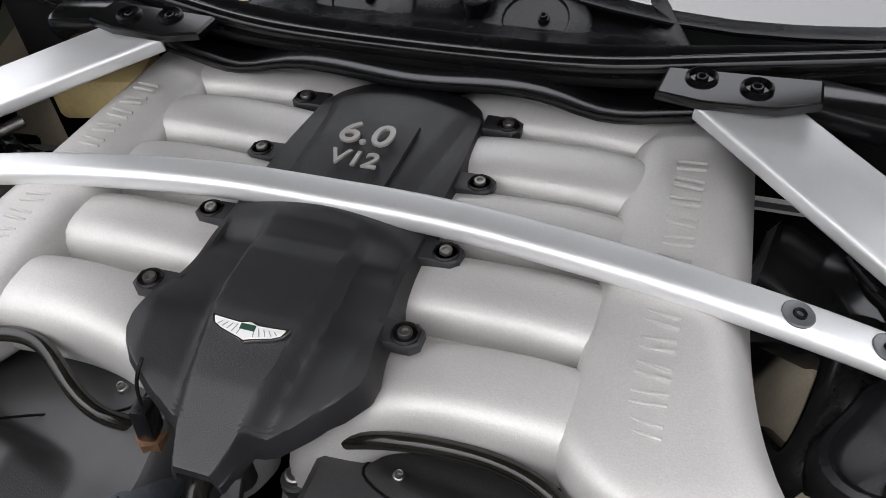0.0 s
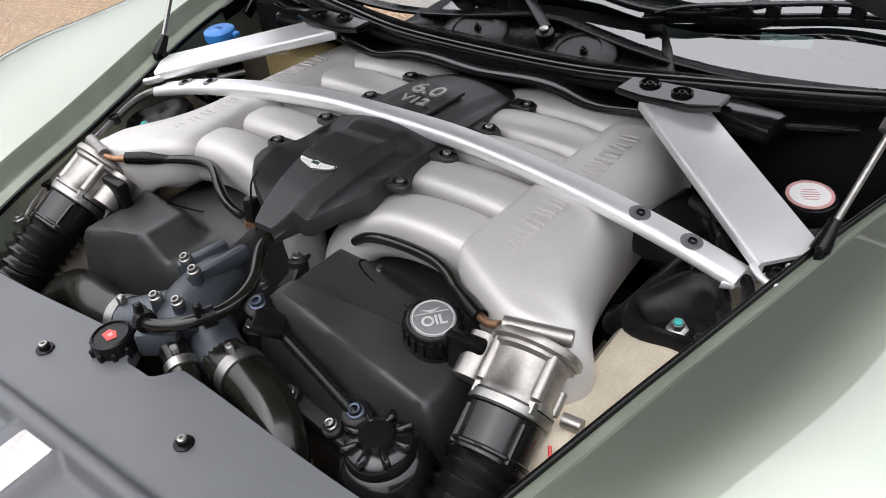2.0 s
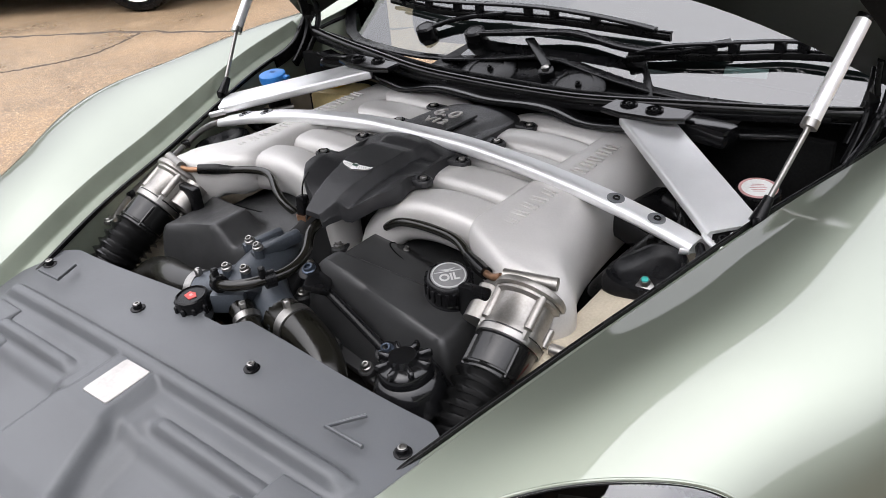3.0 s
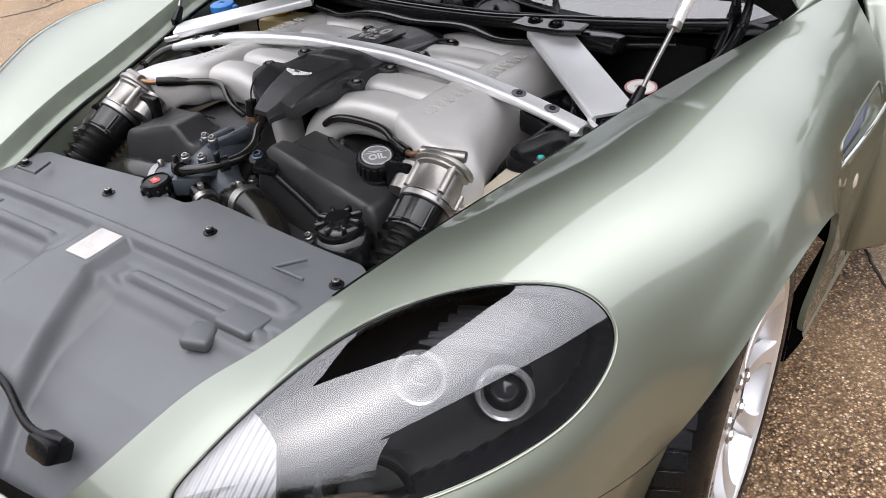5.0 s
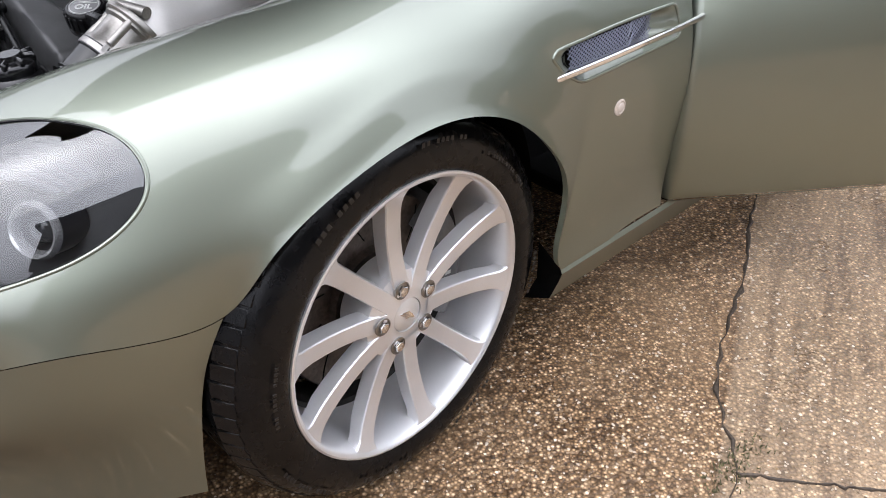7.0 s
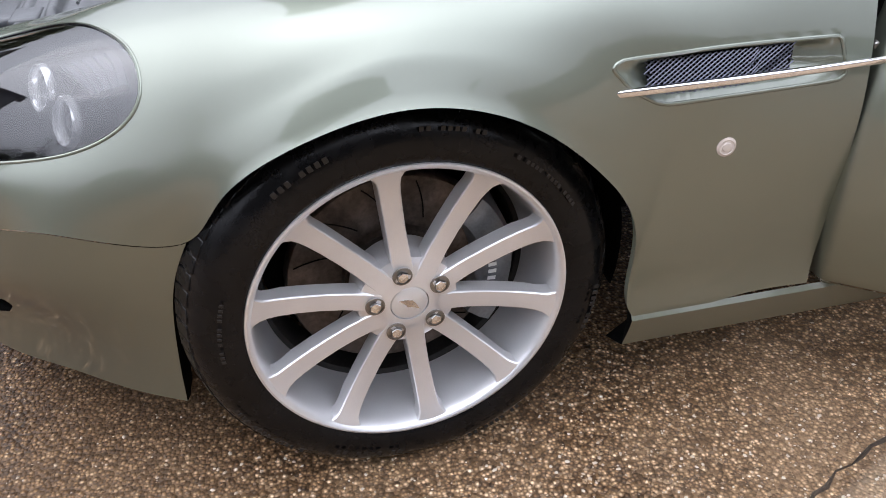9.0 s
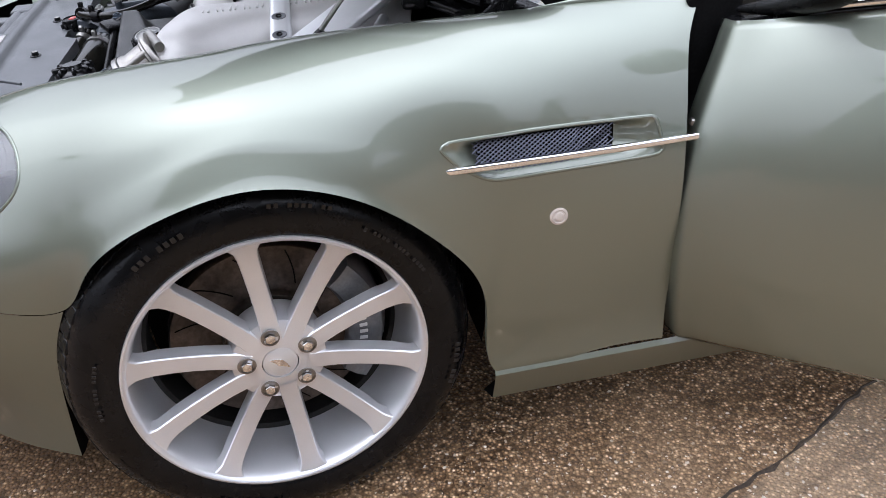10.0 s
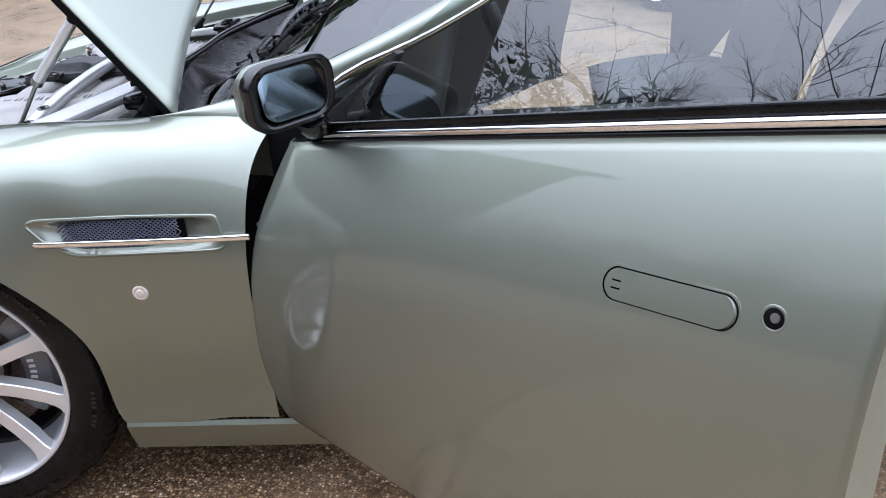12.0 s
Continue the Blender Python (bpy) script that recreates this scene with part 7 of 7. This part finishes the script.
def build_gas_strut(s):
    a, j, t = Vector((s * .602, .136, .780)), Vector((s * .626, .218, .884)), Vector((s * .646, .332, 1.003))
    g = part("gas_strut", tube([tuple(j), tuple(t)], .0112, 20), SATIN, car, "silver bonnet gas strut")
    part("strut_rod", tube([tuple(a), tuple(j)], .0042, 12), STEEL, g)
    d = (t - j).normalized()
    part("strut_collar", tube([tuple(j - d * .002), tuple(j + d * .010)], .0122, 20), STEEL, g)
    part("strut_socket", tube([tuple(t - d * .004), tuple(t + d * .030)], .011, 16), BLACK, g)
    part("strut_ball", tube([tuple(a - d * .014), tuple(a + d * .026)], [.012, .007], 14), BLACK, g)
    part("strut_bracket", block((.010, .030, .040), pose(s * .604, .132, .760, 0, 0, -10 * s), .003), BLACK, g)


build_gas_strut(1)
build_gas_strut(-1)

# ---- the open door ----
HINGE, ALONG, OUT = np.array((.893, .690, 0)), np.array((.700, .714, 0)), np.array((.714, -.700, 0))


def on_door(d, z, o=0.0):
    """A place on the open door: metres from the hinge, height, metres outward."""
    return tuple(HINGE + ALONG * d + OUT * o + np.array((0, 0, z)))


# section of the skin: share of the height, and metres outward
BELLY = even(np.array([(0, -.012), (.03, .0), (.13, .015), (.26, .027), (.36, .030), (.49, .0268), (.62, .0168), (.73, .0014), (.84, -.0228), (.94, -.0534), (1.0, -.0775)]), 120)


def door_skin(d, k):
    """k runs from 0 at the lower edge to 1 at the waist."""
    low, top = .253 + .085 * d - .02 * ramp01(.8, 1.05, d), .805 + .205 * d
    z = low + (top - low) * k
    bulge = float(np.interp(k, BELLY[:, 0], BELLY[:, 1]))
    front = -.022 * ramp01(.012, -.018, d) - .020 * ramp01(.09, -.018, d) * ramp01(.55, 1.0, k)
    return z, bulge + front


def build_door():
    ds = np.concatenate([np.linspace(-.018, .04, 9), np.linspace(.06, 1.04, 46), [1.05]])
    G = []
    for d in ds:
        row = []
        for k in np.linspace(0, 1, 44):
            z, o = door_skin(d, k)
            dd = d + .014 * ramp01(.72, 1.0, k) * ramp01(.15, -.018, d) - .11 * ramp01(.5, 0, k) * ramp01(.7, 1.05, d)
            row.append(on_door(dd, z, o))
        G.append(row)
    G = np.array(G)
    d = part("open_door", grid(G), PAINT, car, "open sage-green metallic driver-side door")
    thick(d, .003, 1.0)
    I = G - OUT * (.085 - .05 * np.linspace(0, 1, 44) ** 4)[None, :, None]
    part("door_card", grid(I, flip=True), LEATHER, d, "dark inner door trim")
    # front edge coloured black for the shadow in the shut gap, rear edge painted
    for r in (0, -1):
        part("door_edge", grid(np.stack([G[r], I[r]], axis=1), flip=r == 0), DARK if r == 0 else PAINT_IN, d)
    part("door_underside", grid(np.stack([G[:, 0], I[:, 0]], axis=1)), DARK, d)
    part("door_top", grid(np.stack([G[:, -1], I[:, -1]], axis=1), flip=True), BLACK, d)
    # waist trim
    P = [on_door(x, .812 + .205 * x, -.080) for x in np.linspace(.15, 1.05, 30)]
    part("waist_trim", sweep([tuple(np.array(p) + (0, 0, .005)) for p in P], rounded(.014, .011, .004, 3)), CHROME, d, "polished waist strip")
    part("waist_gasket", sweep([tuple(np.array(p) + (0, 0, -.007)) for p in P], rounded(.012, .012, .003, 2)), GLOSS, d, "black strip under the bright waist line")
    P = [on_door(x, .828 + .205 * x, -.087) for x in np.linspace(.15, 1.05, 30)]
    part("waist_seal", sweep(P, rounded(.010, .014, .003, 2)), RUBBER, d)
    # glass, frameless
    rows = []
    for x in np.linspace(.20, 1.05, 20):
        top = float(np.interp(x, [.20, .30, .50, .75, 1.05], [.895, .990, 1.130, 1.25, 1.34]))
        rows.append([on_door(x, z, -.088 - .285 * (z - .825 - .205 * x)) for z in np.linspace(.825 + .205 * x, max(top, .83 + .205 * x), 10)])
    gl = part("door_glass", grid(np.array(rows)), GLASS, d, "frameless door glass reflecting bare trees")
    gl.visible_shadow = False
    # flush handle
    def skin_frame(x, z):
        """Place and axes (along, up, outward) of the skin at a distance and height."""
        low, top = .253 + .085 * x - .02 * ramp01(.8, 1.05, x), .805 + .205 * x
        k = (z - low) / (top - low)
        P = lambda u, v: Vector(on_door(u, *door_skin(u, v)))
        c = P(x, k)
        ax = (P(x + .06, k) - P(x - .06, k)).normalized()
        up = (P(x, k + .02) - P(x, k - .02)).normalized()
        out = ax.cross(up).normalized()
        up = out.cross(ax)
        m = Matrix((ax, up, out)).transposed().to_4x4()
        m.translation = c
        return m

    def skin_point(x, z, lift):
        m = skin_frame(x, z)
        return tuple(m.translation + m.to_3x3() @ Vector((0, 0, lift)))

    oval = []
    for i in range(48):
        t = 2 * math.pi * i / 48
        oval.append((math.copysign(.061, math.cos(t)) + .0170 * math.cos(t), .0170 * math.sin(t)))
    loop = [skin_point(.844 + x, .828 + y + .10 * x, .0030) for x, y in oval]
    h = part("door_handle", join(grid(np.array([[skin_point(.844 + x * k, .828 + (y + .10 * x) * k, .0048 - .0022 * (k > .97)) for x, y in oval] for k in (.985, .96, .90, .6, .3, .02)]), closed=True, flip=True)), PAINT, d, "flush body-coloured door handle")
    part("handle_gap", tube(loop + loop[:2], .0010, 8), DARK, h)
    outer_loop = [skin_point(.844 + x * 1.04, .828 + y * 1.15 + .10 * x, .0026) for x, y in oval]
    part("handle_lip", tube(outer_loop + outer_loop[:2], .0006, 8), PAINT, h)
    for k in (-1, 1):
        part("handle_mark", tube([skin_point(.844 - .066, .821 + .004 * k, .0046), skin_point(.844 - .055, .822 + .004 * k, .0046)], .0010, 6), DARK, h)
    lm = skin_frame(.956, .846) @ pose(0, 0, .003) @ Matrix.Scale(.78, 4)
    lk = part("door_lock", lathe([(.0185, -.003), (.0178, -.0006), (.0160, .0004), (.0140, .0004), (.0125, -.0002)], 32, lm), PAINT, d, "round key lock in a shallow dimple")
    part("lock_barrel", lathe([(.0128, .0002), (.0110, .0010), (0, .0012)], 26, lm), DARK, lk)
    part("lock_face", lathe([(.0062, .0008), (.0058, .0020), (.004, .0022), (0, .0018)], 18, lm @ pose(.002, .001, 0)), STEEL, lk)
    part("door_stop", lathe([(.006, -.004), (.006, .004), (.004, .006), (0, .006)], 16, axis_pose((.872, .700, .664), (1, -.3, 0))), STEEL, d)
    # mirror
    build_door_mirror(d)
    return d


def build_door_mirror(door):
    acr, face, up = Vector((-.790, .613, 0)), Vector((.613, .790, 0)), Vector((0, 0, 1))
    m = Matrix((acr, up, face)).transposed().to_4x4()
    m.translation = Vector((1.052, .840, .946))
    m = m @ Matrix.Diagonal((1, .83, .77, 1))

    def ringed(w, h, r, zz, dx=0, dy=0):
        return [tuple(m @ Vector((x + dx, y + dy, zz))) for x, y in rounded(w, h, r, 6)]
    n = 28
    shell = np.array([ringed(.150, .113, .036, -.016), ringed(.153, .116, .038, -.026), ringed(.150, .113, .042, -.050), ringed(.138, .102, .044, -.072, .004), ringed(.112, .080, .036, -.088, .008), ringed(.070, .048, .022, -.097, .010), ringed(.02, .014, .006, -.100, .010)])
    V, F = grid(shell, closed=True)
    F.append(tuple(6 * n + i for i in range(n)))
    sh = part("door_mirror", (V, F), PAINT, door, "body-coloured mirror shell with black surround")
    bez = np.array([ringed(.152, .115, .037, -.030), ringed(.157, .119, .040, -.020), ringed(.159, .121, .040, -.004), ringed(.155, .117, .039, .003), ringed(.140, .104, .034, .005), ringed(.126, .094, .029, .001), ringed(.121, .089, .027, -.008), ringed(.112, .082, .024, -.014)])
    part("mirror_surround", grid(bez, closed=True), GLOSS, sh, "gloss black mirror surround")
    part("mirror_glass", slab(rounded(.118, .087, .026, 6), -.004, .002, m @ pose(.004, 0, -.008, -14, 0, 0), .001), MIRROR, sh, "mirror glass reflecting pale sky")
    # black foot along the top of the door, under the shell
    foot = [(.812, .790, .817), (.868, .818, .832), (.928, .838, .855), (.985, .846, .884), (1.010, .850, .900)]
    part("mirror_arm", tube(foot, [.006, .015, .022, .026, .024], 18, 22, flat=.85), BLACK, sh, "black moulded mirror foot")
    tri = [(.822, .802, .822), (.905, .892, .843), (.938, .982, .970), (.928, .975, .972)]
    tri2 = [tuple(np.array(p) - OUT * .016) for p in tri]
    F = [(0, 1, 2, 3), (7, 6, 5, 4)] + [(i, i + 4, (i + 1) % 4 + 4, (i + 1) % 4) for i in range(4)]
    part("mirror_base", (tri + tri2, F), BLACK, sh, "black triangular mirror base", smooth=False)


def mirror_part(ob, parent):
    """The same part for the other side of the car."""
    me = ob.data.copy()
    me.transform(Matrix.Diagonal((-1, 1, 1, 1)))
    me.flip_normals()
    twin = new(ob.name.split(".")[0], me)
    twin.parent = parent
    if "label" in ob:
        twin["label"] = ob["label"]
    twin.visible_shadow = ob.visible_shadow
    for c in ob.children:
        mirror_part(c, twin)
    return twin


far_door = mirror_part(build_door(), car)
far_door["label"] = "open sage-green metallic door on the far side"
for s in (1, -1):
    build_wheel("rear_wheel", (s * .885, 2.745, .335), s)


# ---- the silver car parked across the drive ----
def build_parked_car():
    c = thing("parked_car", "silver saloon car with gold-centred wheels", "car", (-5.93, 1.79, 0))
    turn = math.degrees(math.atan2(.80, 1.28))
    c.rotation_euler = (0, 0, radians(turn))
    prof = [(-.02, .30), (.0, .42), (.01, .62), (-.03, .82), (-.12, .93), (-.30, .96)]
    G = np.array([[(x, -.0 - o * (1 - .5 * (abs(x) / 2.2) ** 4) + .10 * (abs(x) / 2.2) ** 4, z) for o, z in prof] for x in np.linspace(-2.2, 2.2, 41)])
    part("body_side", grid(G), SILVER_CAR, c, "silver painted body side")
    far = G * (1, -1, 1) + (0, 1.75, 0)
    part("body_side", grid(far, flip=True), SILVER_CAR, c)
    top = np.stack([G[:, -1], far[:, -1]], axis=1)
    part("body_top", grid(top, flip=True), SILVER_CAR, c)
    for i in (0, -1):
        part("body_end", grid(np.stack([G[i], far[i]], axis=1), flip=i == 0), SILVER_CAR, c)
    roof = np.array([[(x, y, z) for y, z in ((.32, .95), (.45, 1.28), (.88, 1.36), (1.30, 1.28), (1.43, .95))] for x in (-1.1, -.6, 0, .6, 1.2)])
    part("cabin_roof", grid(roof, flip=True), SILVER_CAR, c)
    part("skirt", block((2.3, .06, .10), pose(0, .02, .26), .02), SILVER_CAR, c)
    part("underside", block((4.0, 1.4, .06), pose(0, .88, .32), .02), DARK, c)
    part("number_board", block((.30, .02, .10), pose(-2.24, .88, .45, 0, 0, 90), .004), WHITE, c)
    for x in (-1.30, 1.32):
        w = new("wheel")
        w.parent = c
        w.location = (x, .02, .31)
        R = Matrix.Rotation(radians(90), 4, "X")
        part("tyre", lathe([(.215, -.10), (.26, -.11), (.30, -.09), (.31, -.05), (.31, .07), (.295, .10), (.26, .105), (.232, .095)], 56, R, caps=False), TYRE, w)
        part("rim", lathe([(.230, .098), (.236, .100), (.232, .104), (.222, .098), (.205, .060), (.195, .02), (.19, -.08)], 56, R, caps=False), WHITE, w, "bright white rim edge")
        part("wheel_centre", lathe([(.06, .050), (.05, .062), (0, .064)], 30, R), GOLD, w)
        part("wheel_back", lathe([(.20, .0), (0, .0)], 30, R), DARK, w)
        for k in range(16):
            for sg in (1, -1):
                a, b = radians(k * 22.5), radians(k * 22.5 + sg * 22.5)
                P = [R @ Vector((.05 * math.cos(a), .05 * math.sin(a), .055)), R @ Vector((.13 * math.cos((a + b) / 2), .13 * math.sin((a + b) / 2), .052)), R @ Vector((.20 * math.cos(b), .20 * math.sin(b), .062))]
                part("spoke", tube([tuple(p) for p in P], .006, 6), GOLD, w)
    return c


build_parked_car()


# ---- bare trees round the yard ----
def tree_mesh(seed, tall):
    rng = np.random.default_rng(seed)
    V, F = [], []

    def limb(p, d, length, r, depth):
        seg = 4 if depth > 1 else 3
        pts = [np.array(p)]
        d = np.array(d, float)
        for i in range(seg):
            d = d + rng.normal(0, .16, 3) + (0, 0, .05)
            d /= np.linalg.norm(d)
            pts.append(pts[-1] + d * length / seg)
        rr = np.linspace(r, r * .62, seg + 1)
        v, f = tube(np.array(pts), rr, 6 if depth > 2 else 4, caps=False)
        k = len(V)
        V.extend(v)
        F.extend([tuple(i + k for i in q) for q in f])
        if depth == 0:
            return
        for i in range(rng.integers(2, 4) if depth > 3 else rng.integers(2, 5)):
            j = rng.integers(max(1, seg - 2), seg + 1)
            e = d + rng.normal(0, .62, 3)
            e[2] = abs(e[2]) * .8 + .05
            e /= np.linalg.norm(e)
            limb(pts[j], e, length * rng.uniform(.58, .82), rr[j] * rng.uniform(.55, .75), depth - 1)

    limb((0, 0, -.1), (0, 0, 1), tall * .30, tall * .028, 6)
    return V, F


def build_barn():
    """Plain dark building, unseen, added for the roofline mirrored in paint and lamps."""
    b = thing("barn", "unseen dark boarded building, added for the roofline mirrored in the paint", "building", (7.57, .02, 0))
    b.rotation_euler = (0, 0, math.atan2(.84, .54))
    part("wall", block((11.0, .25, 4.7), pose(0, 0, 2.35), .02), TIMBER, b, "dark boarded wall")
    for k in range(19):
        part("board", block((11.02, .03, .22), pose(0, .135, .15 + .24 * k), .006, 1), TIMBER, b)
    part("roof", block((11.6, 6.0, .16), pose(0, -2.6, 5.75, -22, 0, 0), .02), ROOFING, b, "sloping slate roof")


build_barn()


def build_unseen_house():
    """Unseen dark wall and roof, added to darken what the nose and lamps reflect."""
    b = thing("house", "unseen dark wall and roof, added to darken reflections in the nose", "building", (-8.0, -9.0, 0))
    part("wall", block((16.4, .3, 5.2), pose(0, 0, 2.6), .02), TIMBER, b, "dark wall facing the yard")
    part("roof", block((17.0, 5.0, .16), pose(0, -2.0, 6.1, -22, 0, 0), .02), ROOFING, b, "sloping slate roof")


build_unseen_house()


def build_trees():
    masters = []
    for i in range(3):
        t = thing("bare_tree", "leafless winter tree with a spreading dark crown", "tree", (3 + 7 * i, -30 - 2 * i, 0), "bare trees round the yard")
        V, F = tree_mesh(20 + i, 9.5 + i)
        part("trunk", (V, F), BARK, t, "dark wet trunk and twigs")
        masters.append(t)
    rng = np.random.default_rng(5)
    for k, (x, y) in enumerate([(-2, -17), (3.5, -19), (8, -16), (12, -20), (-6, -20), (16, -15), (-1, -29), (-8, -27), (25, -22), (28, -6), (31, 4), (30, 14), (-15, -23), (7, -33), (13, -29), (-16, 28), (0, 33), (14, 30)]):
        copy_thing(masters[k % 3], pose(x, y, 0, 0, 0, rng.uniform(0, 360)) @ Matrix.Scale(rng.uniform(.8, 1.2), 4))
    # ring of loose leaves out of view, added to block low sky light
    V, F = [], []
    for i in range(24000):
        a = rng.uniform(0, 6.283)
        r = rng.normal(15, .7)
        h = rng.uniform(0, 3.0) * (0.85 + .15 * math.sin(a * 9))
        if i % 3 == 0:
            # taller leaves added across the front to raise the mirrored dark skyline
            a = rng.uniform(4.45, 5.55)
            h = rng.uniform(0, 4.0) * (0.93 + .07 * math.sin(a * 31))
        x, y = r * math.cos(a), r * math.sin(a)
        k = len(V)
        s = rng.uniform(.12, .35) if i % 3 else rng.uniform(.05, .11)
        for _ in range(3):
            V.append((x + rng.normal(0, s), y + rng.normal(0, s), max(0, h + rng.normal(0, s))))
        F.append((k, k + 1, k + 2))
    hedge = part("hedge", (V, F), mat("hedge_leaves", (.045, .055, .028), .7, grain=.3, grain_scale=3, stain=.3, stain_scale=.6), smooth=False)
    tagged(hedge, "unseen dark band of leaves round the yard, added to dim the horizon", "hedge", kind="stuff")


build_trees()
